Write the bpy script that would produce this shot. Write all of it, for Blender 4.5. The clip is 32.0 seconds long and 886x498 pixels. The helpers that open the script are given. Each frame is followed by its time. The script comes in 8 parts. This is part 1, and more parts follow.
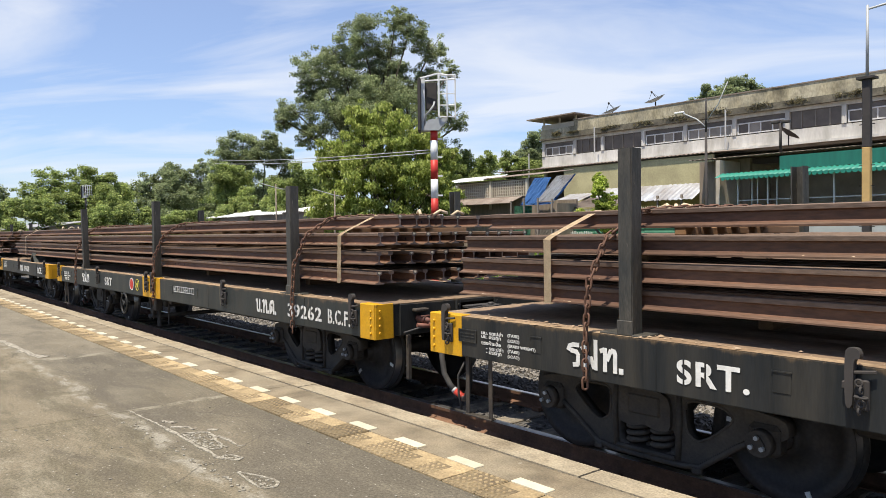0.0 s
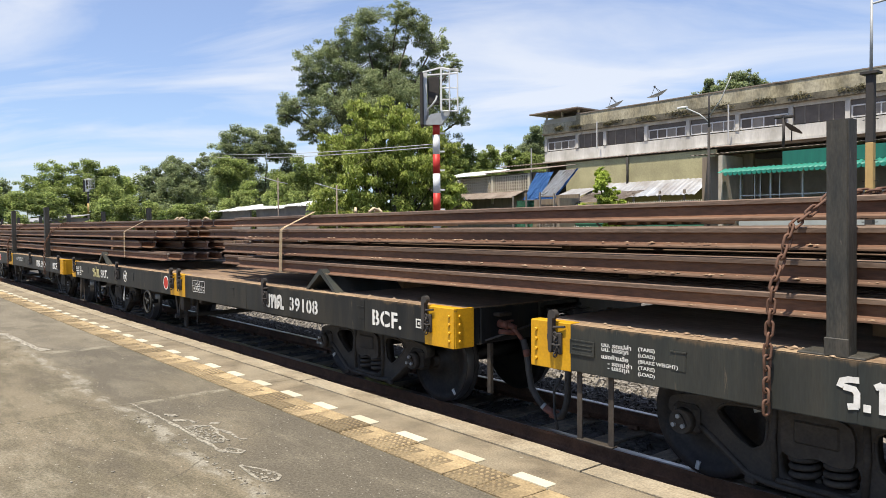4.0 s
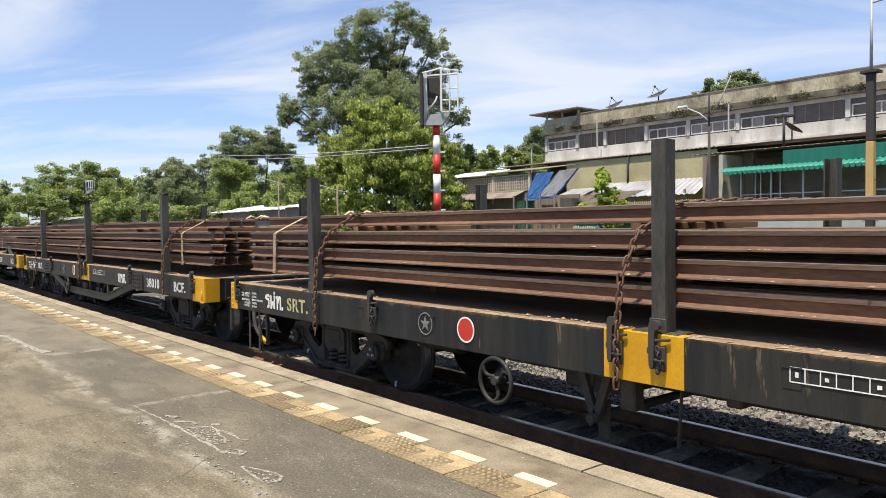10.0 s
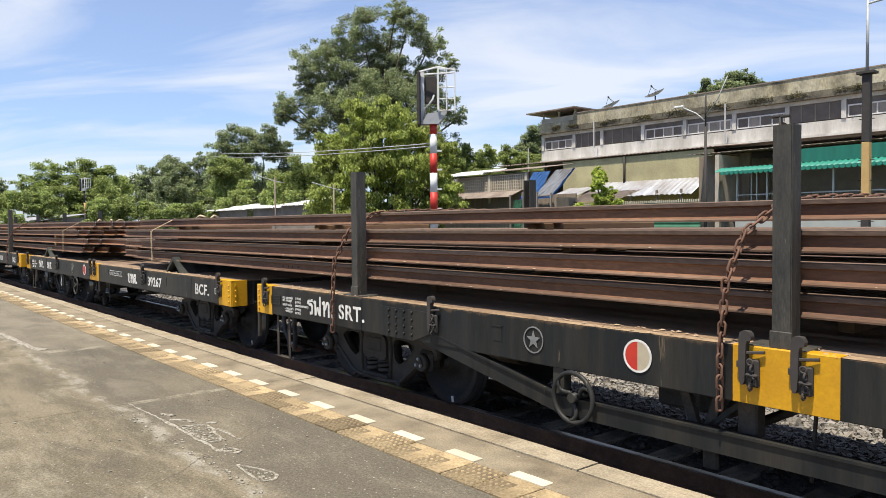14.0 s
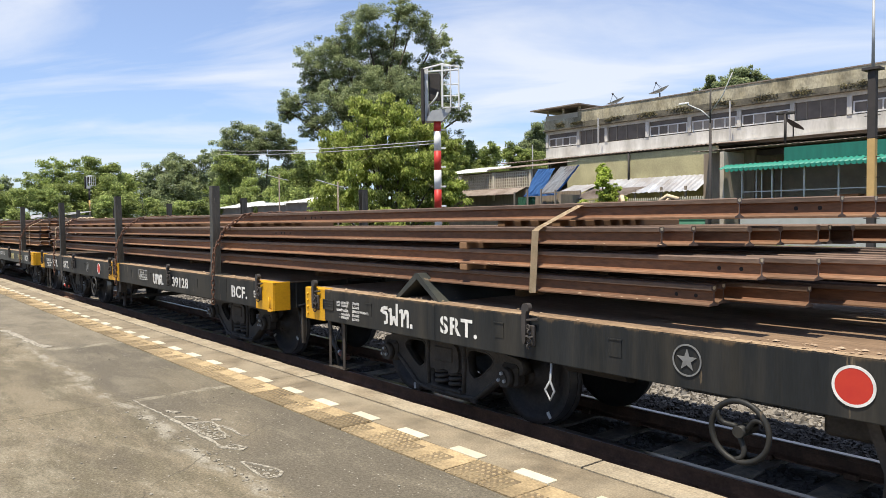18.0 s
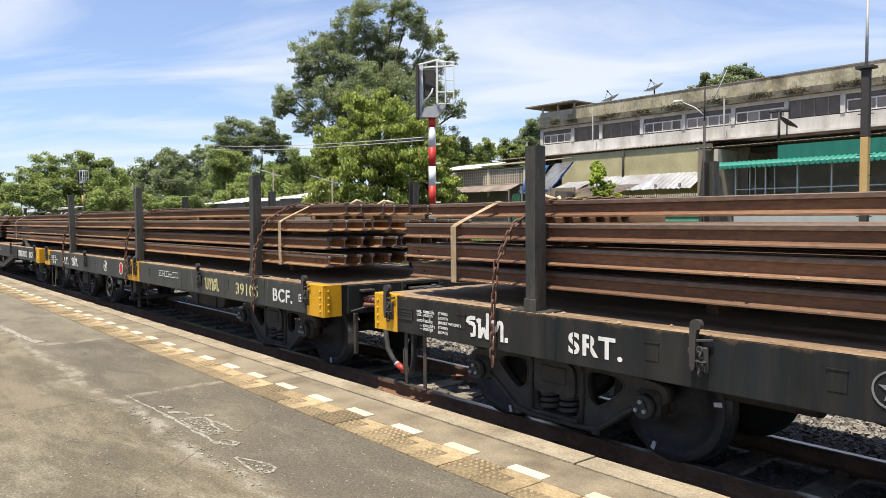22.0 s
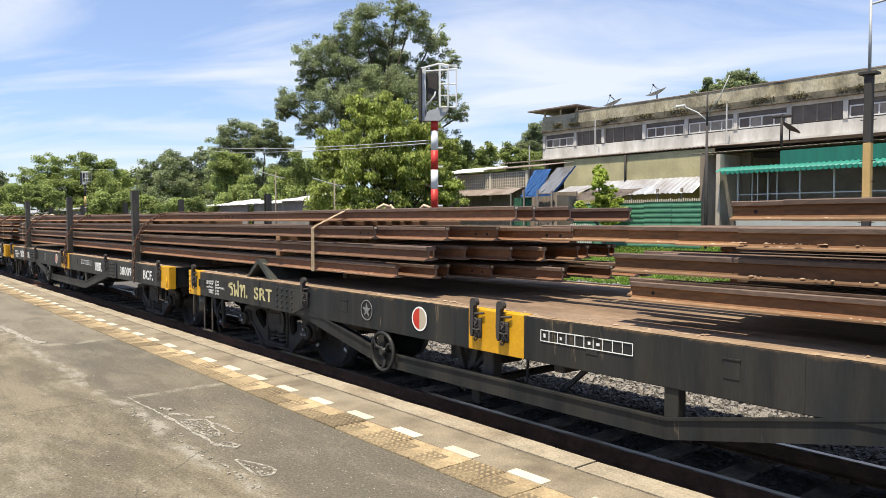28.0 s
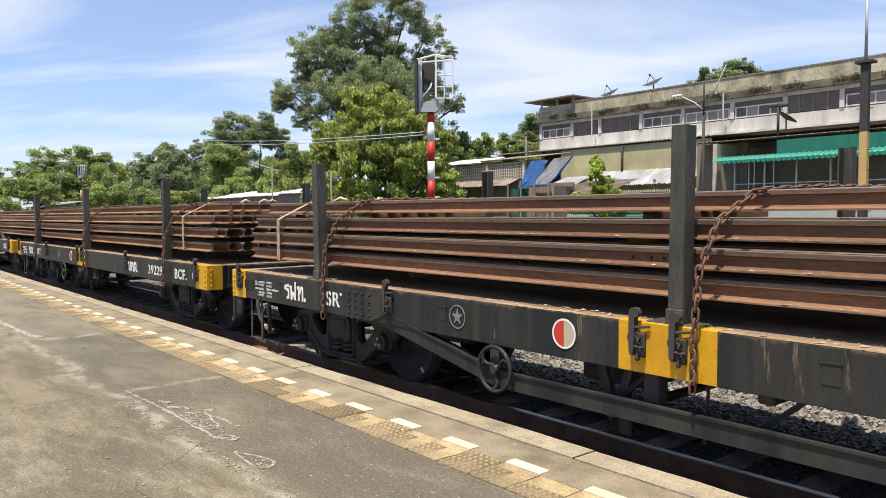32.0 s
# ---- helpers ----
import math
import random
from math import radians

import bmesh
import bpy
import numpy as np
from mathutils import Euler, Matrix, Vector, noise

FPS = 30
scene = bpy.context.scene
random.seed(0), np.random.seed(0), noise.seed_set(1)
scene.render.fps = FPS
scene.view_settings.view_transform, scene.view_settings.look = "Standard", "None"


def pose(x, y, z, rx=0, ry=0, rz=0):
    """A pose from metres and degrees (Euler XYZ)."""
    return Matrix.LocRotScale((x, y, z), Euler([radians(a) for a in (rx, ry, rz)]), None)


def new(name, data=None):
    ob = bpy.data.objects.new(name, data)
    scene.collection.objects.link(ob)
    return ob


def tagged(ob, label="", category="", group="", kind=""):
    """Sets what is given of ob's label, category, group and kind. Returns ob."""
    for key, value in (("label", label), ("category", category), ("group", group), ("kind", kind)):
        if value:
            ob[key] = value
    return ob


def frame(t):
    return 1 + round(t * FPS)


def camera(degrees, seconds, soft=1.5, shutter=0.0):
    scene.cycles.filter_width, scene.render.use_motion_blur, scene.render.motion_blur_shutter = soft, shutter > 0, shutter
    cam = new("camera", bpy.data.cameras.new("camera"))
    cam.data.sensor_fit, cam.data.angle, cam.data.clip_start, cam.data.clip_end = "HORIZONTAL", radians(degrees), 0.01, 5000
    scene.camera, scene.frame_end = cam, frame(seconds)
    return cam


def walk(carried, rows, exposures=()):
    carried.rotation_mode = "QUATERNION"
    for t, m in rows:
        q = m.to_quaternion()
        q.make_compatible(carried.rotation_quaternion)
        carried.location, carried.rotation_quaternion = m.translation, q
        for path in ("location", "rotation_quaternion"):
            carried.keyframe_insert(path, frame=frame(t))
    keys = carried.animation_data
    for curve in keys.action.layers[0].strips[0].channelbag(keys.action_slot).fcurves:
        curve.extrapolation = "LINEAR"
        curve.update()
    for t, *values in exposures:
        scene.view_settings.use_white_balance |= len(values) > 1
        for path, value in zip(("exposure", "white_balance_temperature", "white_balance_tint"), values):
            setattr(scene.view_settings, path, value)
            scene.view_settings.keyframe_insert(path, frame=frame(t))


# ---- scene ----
# the camera: held by hand at chest height, it sways but keeps its place
cam = camera(62.0, 32.0, soft=0.7)
# seconds, turn, tilt, lean
walk(cam, [(t, pose(0, 0, 1.515, 90 + p, r, y)) for t, y, p, r in [
    (0, 50.28, -1.40, 0.63), (0.5, 50.45, -1.42, 0.97), (1, 50.57, -1.26, 0.85), (1.5, 50.35, -1.07, 0.53),
    (2, 50.63, -1.06, 0.64), (2.5, 50.50, -0.86, 0.80), (3, 50.64, -1.30, 0.52), (3.5, 50.56, -1.60, 0.46),
    (5.5, 50.20, -2.26, 0.63), (6, 50.59, -2.10, 0.64), (6.5, 50.35, -2.22, 0.31), (7, 50.27, -2.27, 0.36),
    (7.5, 50.26, -2.12, 0.33), (8, 50.60, -1.99, 0.43), (8.5, 50.58, -1.50, 0.39), (9, 50.37, -1.61, 0.65),
    (9.5, 50.33, -1.55, 0.74), (10, 50.48, -1.79, 0.70), (10.5, 50.68, -1.72, 0.70), (11, 50.55, -1.55, 0.78),
    (11.5, 50.38, -1.50, 0.56), (12, 50.63, -1.53, 0.48), (12.5, 50.32, -1.42, 0.43), (13, 50.18, -1.60, 0.58),
    (13.5, 50.27, -1.56, 0.45), (14, 50.21, -1.88, 0.49), (14.5, 50.19, -1.99, 0.55), (16.5, 50.52, -1.67, 0.65),
    (17, 50.53, -1.87, 0.62), (17.5, 50.52, -2.01, 0.56), (18, 50.53, -2.09, 0.53), (18.5, 50.34, -2.07, 0.67),
    (19, 50.35, -2.11, 0.70), (19.5, 50.36, -2.14, 0.71), (20, 50.47, -2.27, 0.79), (20.5, 50.01, -2.22, 0.61),
    (21, 50.31, -2.23, 0.49), (21.5, 50.48, -2.42, 0.43), (22, 50.09, -2.38, 0.30), (22.5, 50.03, -2.48, 0.46),
    (23, 50.28, -2.51, 0.62), (23.5, 50.17, -2.56, 0.49), (24, 50.06, -2.72, 0.39), (24.5, 49.95, -2.69, 0.34),
    (25, 49.88, -2.59, 0.57), (25.5, 49.97, -2.32, 0.51), (27.5, 50.18, -2.05, 0.16), (28, 50.24, -2.12, -0.05),
    (28.5, 49.94, -2.12, 0.07), (29, 50.04, -2.00, 0.20), (29.5, 49.97, -2.04, 0.18), (30, 50.18, -2.22, 0.32),
    (30.5, 50.10, -2.40, 0.44), (31, 50.09, -2.72, 0.19), (31.5, 49.96, -2.63, 0.09), (32, 50.01, -2.78, 0.31),
]], [(t, stops, 6760, 9.4) for t, stops in ((0, 0.63), (4, 0.63), (10, 0.65), (14, 0.67), (20, 0.69), (25, 0.73), (28, 0.73), (32, 0.7))])


# how far the train has rolled, metres at every second
ROLLED = [0.00, 3.67, 7.33, 10.98, 14.62, 18.25, 21.87, 25.49, 29.09, 32.67, 36.23, 39.81, 43.41, 47.00, 50.61, 54.23, 57.84, 61.44, 65.05, 68.73, 72.46, 76.18, 79.87, 83.57, 87.21, 90.82, 94.52, 98.26, 101.99, 105.68, 109.37, 113.12, 116.96]

# ---- light ----
world = bpy.data.worlds.new("sky")
scene.world = world
world.use_nodes = True
SUN_UP, SUN_ROUND = 71.0, 164.0


def sky_nodes():
    nt = world.node_tree
    nt.nodes.clear()
    out = nt.nodes.new("ShaderNodeOutputWorld")
    bg = nt.nodes.new("ShaderNodeBackground")
    sky = nt.nodes.new("ShaderNodeTexSky")
    sky.sky_type, sky.sun_disc = "NISHITA", False
    sky.sun_elevation, sky.sun_rotation = radians(SUN_UP), radians(SUN_ROUND)
    sky.air_density, sky.dust_density, sky.ozone_density = 1.0, 0.6, 2.0
    co = nt.nodes.new("ShaderNodeTexCoord")
    # streaky high cloud: noise stretched along one direction on a flat layer overhead
    sep = nt.nodes.new("ShaderNodeSeparateXYZ")
    nt.links.new(co.outputs["Generated"], sep.inputs[0])
    lift = nt.nodes.new("ShaderNodeMath")
    lift.operation = "MAXIMUM"
    nt.links.new(sep.outputs["Z"], lift.inputs[0])
    lift.inputs[1].default_value = 0.0
    add = nt.nodes.new("ShaderNodeMath")
    add.inputs[1].default_value = 0.16
    nt.links.new(lift.outputs[0], add.inputs[0])
    div = nt.nodes.new("ShaderNodeVectorMath")
    div.operation = "DIVIDE"
    com = nt.nodes.new("ShaderNodeCombineXYZ")
    for k in range(3):
        nt.links.new(add.outputs[0], com.inputs[k])
    nt.links.new(co.outputs["Generated"], div.inputs[0])
    nt.links.new(com.outputs[0], div.inputs[1])
    turn = nt.nodes.new("ShaderNodeMapping")
    turn.inputs["Rotation"].default_value = (0, 0, radians(-42))
    nt.links.new(div.outputs[0], turn.inputs[0])
    mp = nt.nodes.new("ShaderNodeMapping")
    mp.inputs["Scale"].default_value = (0.5, 1.25, 1.0)
    mp.inputs["Location"].default_value = (3.1, 0.35, 0)
    nt.links.new(turn.outputs[0], mp.inputs[0])
    n1 = nt.nodes.new("ShaderNodeTexNoise")
    n1.inputs["Scale"].default_value, n1.inputs["Detail"].default_value = 1.35, 8
    n1.inputs["Roughness"].default_value, n1.inputs["Distortion"].default_value = 0.55, 0.5
    nt.links.new(mp.outputs[0], n1.inputs["Vector"])
    ramp = nt.nodes.new("ShaderNodeValToRGB")
    ramp.color_ramp.elements[0].position, ramp.color_ramp.elements[1].position = 0.37, 0.74
    ramp.color_ramp.elements[0].color = (0.2, 0.2, 0.2, 1)
    ramp.color_ramp.elements[1].color = (0.82, 0.82, 0.82, 1)
    # cloud banks thicken towards the horizon
    low = nt.nodes.new("ShaderNodeMapRange")
    low.inputs[1].default_value, low.inputs[2].default_value = 0.36, 0.17
    low.inputs[3].default_value, low.inputs[4].default_value = -0.05, 0.07
    nt.links.new(lift.outputs[0], low.inputs[0])
    bank = nt.nodes.new("ShaderNodeMath")
    rough = nt.nodes.new("ShaderNodeMath")
    rough.operation = "MULTIPLY_ADD"
    rough.inputs[1].default_value, rough.inputs[2].default_value = 1.55, -0.29
    nt.links.new(n1.outputs["Fac"], rough.inputs[0])
    nt.links.new(rough.outputs[0], bank.inputs[0])
    nt.links.new(low.outputs[0], bank.inputs[1])
    side = nt.nodes.new("ShaderNodeMath")
    side.operation = "MULTIPLY_ADD"
    side.inputs[1].default_value, side.inputs[2].default_value = 0.22, -0.145
    nt.links.new(sep.outputs["Y"], side.inputs[0])
    thick = nt.nodes.new("ShaderNodeMath")
    nt.links.new(bank.outputs[0], thick.inputs[0])
    nt.links.new(side.outputs[0], thick.inputs[1])
    nt.links.new(thick.outputs[0], ramp.inputs[0])
    mix = nt.nodes.new("ShaderNodeMixRGB")
    mix.inputs["Color2"].default_value = (6.2, 6.6, 7.4, 1)
    nt.links.new(ramp.outputs[0], mix.inputs["Fac"])
    gain = nt.nodes.new("ShaderNodeMixRGB")
    gain.blend_type = "MULTIPLY"
    gain.inputs["Fac"].default_value = 1.0
    gain.inputs["Color2"].default_value = (0.8, 0.97, 1.27, 1)
    nt.links.new(sky.outputs[0], gain.inputs["Color1"])
    nt.links.new(gain.outputs[0], mix.inputs["Color1"])
    nt.links.new(mix.outputs[0], bg.inputs["Color"])
    bg.inputs["Strength"].default_value = 0.091
    nt.links.new(bg.outputs[0], out.inputs[0])


sky_nodes()
sun = new("sun", bpy.data.lights.new("sun", "SUN"))
sun.data.energy, sun.data.angle, sun.data.color = 4.6, radians(0.8), (1.0, 0.935, 0.82)
SUN_FROM = Vector((math.sin(radians(SUN_ROUND)) * math.cos(radians(SUN_UP)),
                   math.cos(radians(SUN_ROUND)) * math.cos(radians(SUN_UP)), math.sin(radians(SUN_UP))))
sun.rotation_euler = SUN_FROM.to_track_quat("Z", "Y").to_euler()


# ---- materials ----
def mat(name, col, rough=0.7, metal=0.0, second=None, scale=3.0, amount=0.5, grain=0.0, grain_scale=60.0,
        bump=0.0, third=None, third_scale=0.6, third_amount=0.0, stretch=(1, 1, 1), spread=0.0, spec=0.4, edges=(0.35, 0.65), chips=None, chip_scale=14.0, chip_at=0.66, runs=None):
    """Base colour with a blotchy second colour, a wide third one, fine grain and relief, at real-world size."""
    m = bpy.data.materials.new(name)
    m.use_nodes = True
    nt = m.node_tree
    b = nt.nodes["Principled BSDF"]
    b.inputs["Roughness"].default_value, b.inputs["Metallic"].default_value = rough, metal
    b.inputs["Specular IOR Level"].default_value = spec
    co = nt.nodes.new("ShaderNodeTexCoord")
    mp = nt.nodes.new("ShaderNodeMapping")
    mp.inputs["Scale"].default_value = stretch
    nt.links.new(co.outputs["Object"], mp.inputs[0])
    last = nt.nodes.new("ShaderNodeRGB")
    last.outputs[0].default_value = (*col, 1)
    sock = last.outputs[0]

    def layer(sock, colour, sc, am, lo, hi, detail=6):
        n = nt.nodes.new("ShaderNodeTexNoise")
        n.inputs["Scale"].default_value, n.inputs["Detail"].default_value = sc, detail
        n.inputs["Roughness"].default_value = 0.62
        nt.links.new(mp.outputs[0], n.inputs["Vector"])
        r = nt.nodes.new("ShaderNodeMapRange")
        r.inputs[1].default_value, r.inputs[2].default_value = lo, hi
        r.inputs[4].default_value = am
        nt.links.new(n.outputs["Fac"], r.inputs[0])
        x = nt.nodes.new("ShaderNodeMixRGB")
        x.inputs["Color2"].default_value = (*colour, 1)
        nt.links.new(r.outputs[0], x.inputs["Fac"])
        nt.links.new(sock, x.inputs["Color1"])
        return x.outputs[0], n

    noise_node = None
    if second:
        sock, noise_node = layer(sock, second, scale, amount, *edges)
    if third:
        sock, _ = layer(sock, third, third_scale, third_amount, 0.4, 0.62, 4)
    if chips:
        sock, _ = layer(sock, chips, chip_scale, 0.8, chip_at, chip_at + 0.05, 8)
    if runs:
        # rust and dirt that has run down from the top edge of the sill
        top, deep, tint = runs
        wide = nt.nodes.new("ShaderNodeMapping")
        wide.inputs["Scale"].default_value = (7, 7, 0.7)
        nt.links.new(co.outputs["Object"], wide.inputs[0])
        n = nt.nodes.new("ShaderNodeTexNoise")
        n.inputs["Scale"].default_value, n.inputs["Detail"].default_value = 1.0, 9
        n.inputs["Roughness"].default_value = 0.68
        nt.links.new(wide.outputs[0], n.inputs["Vector"])
        sep = nt.nodes.new("ShaderNodeSeparateXYZ")
        nt.links.new(co.outputs["Object"], sep.inputs[0])
        ma = nt.nodes.new("ShaderNodeMath")
        ma.operation = "MULTIPLY_ADD"
        nt.links.new(n.outputs["Fac"], ma.inputs[0])
        ma.inputs[1].default_value = deep * 5
        nt.links.new(sep.outputs["Z"], ma.inputs[2])
        r = nt.nodes.new("ShaderNodeMapRange")
        r.interpolation_type = "SMOOTHSTEP"
        r.inputs[1].default_value, r.inputs[2].default_value = top + deep * 1.75, top + deep * 2.7
        r.inputs[4].default_value = 0.85
        nt.links.new(ma.outputs[0], r.inputs[0])
        x = nt.nodes.new("ShaderNodeMixRGB")
        x.inputs["Color2"].default_value = (*tint, 1)
        nt.links.new(r.outputs[0], x.inputs["Fac"])
        nt.links.new(sock, x.inputs["Color1"])
        sock = x.outputs[0]
    if grain:
        g = nt.nodes.new("ShaderNodeTexNoise")
        g.inputs["Scale"].default_value, g.inputs["Detail"].default_value = grain_scale, 3
        nt.links.new(mp.outputs[0], g.inputs["Vector"])
        r = nt.nodes.new("ShaderNodeMapRange")
        r.inputs[1].default_value, r.inputs[2].default_value = 0.25, 0.75
        r.inputs[3].default_value, r.inputs[4].default_value = 1 - grain, 1 + grain
        nt.links.new(g.outputs["Fac"], r.inputs[0])
        x = nt.nodes.new("ShaderNodeMixRGB")
        x.blend_type, x.inputs["Fac"].default_value = "MULTIPLY", 1.0
        nt.links.new(sock, x.inputs["Color1"])
        nt.links.new(r.outputs[0], x.inputs["Color2"])
        sock = x.outputs[0]
    if spread:
        oi = nt.nodes.new("ShaderNodeObjectInfo")
        r = nt.nodes.new("ShaderNodeMapRange")
        r.inputs[3].default_value, r.inputs[4].default_value = 1 - spread, 1 + spread
        nt.links.new(oi.outputs["Random"], r.inputs[0])
        x = nt.nodes.new("ShaderNodeMixRGB")
        x.blend_type, x.inputs["Fac"].default_value = "MULTIPLY", 1.0
        nt.links.new(sock, x.inputs["Color1"])
        nt.links.new(r.outputs[0], x.inputs["Color2"])
        sock = x.outputs[0]
    nt.links.new(sock, b.inputs["Base Color"])
    if bump:
        g = nt.nodes.new("ShaderNodeTexNoise")
        g.inputs["Scale"].default_value, g.inputs["Detail"].default_value = grain_scale, 4
        nt.links.new(mp.outputs[0], g.inputs["Vector"])
        u = nt.nodes.new("ShaderNodeBump")
        u.inputs["Strength"].default_value, u.inputs["Distance"].default_value = bump, 0.01
        nt.links.new(g.outputs["Fac"], u.inputs["Height"])
        nt.links.new(u.outputs[0], b.inputs["Normal"])
    return m


def leaf_mat(name, dark, light, yellow):
    m = bpy.data.materials.new(name)
    m.use_nodes = True
    nt = m.node_tree
    b = nt.nodes["Principled BSDF"]
    b.inputs["Roughness"].default_value = 0.55
    b.inputs["Specular IOR Level"].default_value = 0.15
    geo = nt.nodes.new("ShaderNodeNewGeometry")
    ramp = nt.nodes.new("ShaderNodeValToRGB")
    e = ramp.color_ramp.elements
    e[0].color, e[1].color = (*dark, 1), (*yellow, 1)
    mid = e.new(0.6)
    mid.color = (*light, 1)
    nt.links.new(geo.outputs["Random Per Island"], ramp.inputs[0])
    co = nt.nodes.new("ShaderNodeTexCoord")
    n = nt.nodes.new("ShaderNodeTexNoise")
    n.inputs["Scale"].default_value = 0.5
    nt.links.new(co.outputs["Object"], n.inputs["Vector"])
    r = nt.nodes.new("ShaderNodeMapRange")
    r.inputs[1].default_value, r.inputs[2].default_value = 0.3, 0.7
    r.inputs[3].default_value, r.inputs[4].default_value = 0.65, 1.35
    nt.links.new(n.outputs["Fac"], r.inputs[0])
    x = nt.nodes.new("ShaderNodeMixRGB")
    x.blend_type, x.inputs["Fac"].default_value = "MULTIPLY", 1.0
    nt.links.new(ramp.outputs[0], x.inputs["Color1"])
    nt.links.new(r.outputs[0], x.inputs["Color2"])
    nt.links.new(x.outputs[0], b.inputs["Base Color"])
    tr = nt.nodes.new("ShaderNodeBsdfTranslucent")
    nt.links.new(x.outputs[0], tr.inputs["Color"])
    mx = nt.nodes.new("ShaderNodeMixShader")
    mx.inputs[0].default_value = 0.46
    nt.links.new(b.outputs[0], mx.inputs[1])
    nt.links.new(tr.outputs[0], mx.inputs[2])
    nt.links.new(mx.outputs[0], nt.nodes["Material Output"].inputs[0])
    return m


def glass_mat(name, col, rough=0.08):
    return mat(name, col, rough, 0.0, (col[0] * 0.5, col[1] * 0.5, col[2] * 0.5), 1.5, 0.6, spec=0.3)




def paving_mat(name):
    """Old poured paving: blotches, a dark re-laid strip along the edge with a worn border, hairline cracks, pale grit."""
    m = bpy.data.materials.new(name)
    m.use_nodes = True
    nt = m.node_tree
    b = nt.nodes["Principled BSDF"]
    b.inputs["Roughness"].default_value, b.inputs["Specular IOR Level"].default_value = 0.93, 0.3
    co = nt.nodes.new("ShaderNodeTexCoord")

    def field(scale, detail, stretch=(1, 1, 1), rough=0.6, twist=0.0, shift=(0, 0, 0)):
        mp = nt.nodes.new("ShaderNodeMapping")
        mp.inputs["Scale"].default_value, mp.inputs["Location"].default_value = stretch, shift
        nt.links.new(co.outputs["Object"], mp.inputs[0])
        n = nt.nodes.new("ShaderNodeTexNoise")
        n.inputs["Scale"].default_value, n.inputs["Detail"].default_value = scale, detail
        n.inputs["Roughness"].default_value, n.inputs["Distortion"].default_value = rough, twist
        nt.links.new(mp.outputs[0], n.inputs["Vector"])
        return n.outputs["Fac"]

    def span(sock, lo, hi, a=0.0, z=1.0):
        r = nt.nodes.new("ShaderNodeMapRange")
        r.interpolation_type = "SMOOTHSTEP"
        for i, v in enumerate((lo, hi, a, z)):
            r.inputs[i + 1].default_value = v
        nt.links.new(sock, r.inputs[0])
        return r.outputs[0]

    def calc(op, p, q):
        x = nt.nodes.new("ShaderNodeMath")
        x.operation = op
        for i, v in enumerate((p, q)):
            if isinstance(v, (int, float)):
                x.inputs[i].default_value = v
            else:
                nt.links.new(v, x.inputs[i])
        return x.outputs[0]

    def blend(sock, colour, fac):
        x = nt.nodes.new("ShaderNodeMixRGB")
        x.inputs["Color2"].default_value = (*colour, 1)
        nt.links.new(fac, x.inputs["Fac"])
        if isinstance(sock, tuple):
            x.inputs["Color1"].default_value = (*sock, 1)
        else:
            nt.links.new(sock, x.inputs["Color1"])
        return x.outputs[0]

    c = (0.195, 0.162, 0.108)
    c = blend(c, (0.092, 0.078, 0.054), span(field(0.9, 8, (0.45, 1, 1), 0.66, 0.6), 0.46, 0.66, 0, 0.9))
    c = blend(c, (0.28, 0.247, 0.176), span(field(1.6, 9, (0.6, 1, 1), 0.7, 0.3, (5, 2, 0)), 0.5, 0.68, 0, 0.8))
    c = blend(c, (0.125, 0.106, 0.068), span(field(5, 8, (0.3, 1, 1), 0.7, 0, (1, 7, 0)), 0.44, 0.62, 0, 0.85))
    c = blend(c, (0.24, 0.212, 0.15), span(field(3.2, 9, (0.35, 1, 1), 0.72, 0.5, (11, 4, 0)), 0.54, 0.68, 0, 0.7))
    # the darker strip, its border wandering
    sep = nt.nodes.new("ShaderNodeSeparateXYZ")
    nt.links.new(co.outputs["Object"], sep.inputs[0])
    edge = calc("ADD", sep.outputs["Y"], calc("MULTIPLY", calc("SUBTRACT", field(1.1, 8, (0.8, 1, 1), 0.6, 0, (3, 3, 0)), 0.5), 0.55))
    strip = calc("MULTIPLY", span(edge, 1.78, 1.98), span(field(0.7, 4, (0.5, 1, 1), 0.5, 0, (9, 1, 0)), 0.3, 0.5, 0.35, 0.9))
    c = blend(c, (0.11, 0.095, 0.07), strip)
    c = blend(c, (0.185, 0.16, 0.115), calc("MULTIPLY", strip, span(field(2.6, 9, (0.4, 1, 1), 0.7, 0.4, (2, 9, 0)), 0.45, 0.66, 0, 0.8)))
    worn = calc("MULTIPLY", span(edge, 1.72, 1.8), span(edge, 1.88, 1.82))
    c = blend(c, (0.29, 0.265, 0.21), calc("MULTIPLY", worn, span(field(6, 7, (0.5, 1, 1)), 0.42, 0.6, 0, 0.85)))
    # cement smeared along two cross joints, and the paler, older bays beyond the second
    wander = calc("ADD", sep.outputs["X"], calc("MULTIPLY", calc("SUBTRACT", field(2.2, 7, (1, 1, 1), 0.65, 0, (6, 2, 0)), 0.5), 0.3))
    inside = span(edge, 1.8, 1.95)
    for at, wide in ((-6.58, 0.07), (-10.0, 0.16)):
        off = calc("ABSOLUTE", calc("ADD", wander, -at), 0.0)
        smear = calc("MULTIPLY", calc("MULTIPLY", span(off, wide, wide * 0.25), inside), span(field(5, 6, shift=(at, 1, 0)), 0.38, 0.58, 0.15, 0.85))
        c = blend(c, (0.27, 0.24, 0.178), smear)
    older = calc("MULTIPLY", span(wander, -9.95, -10.25), span(edge, 1.7, 1.9))
    c = blend(c, (0.215, 0.186, 0.135), calc("MULTIPLY", older, span(field(1.9, 8, (0.5, 1, 1), 0.68, 0.3, (8, 8, 0)), 0.4, 0.62, 0.25, 0.9)))
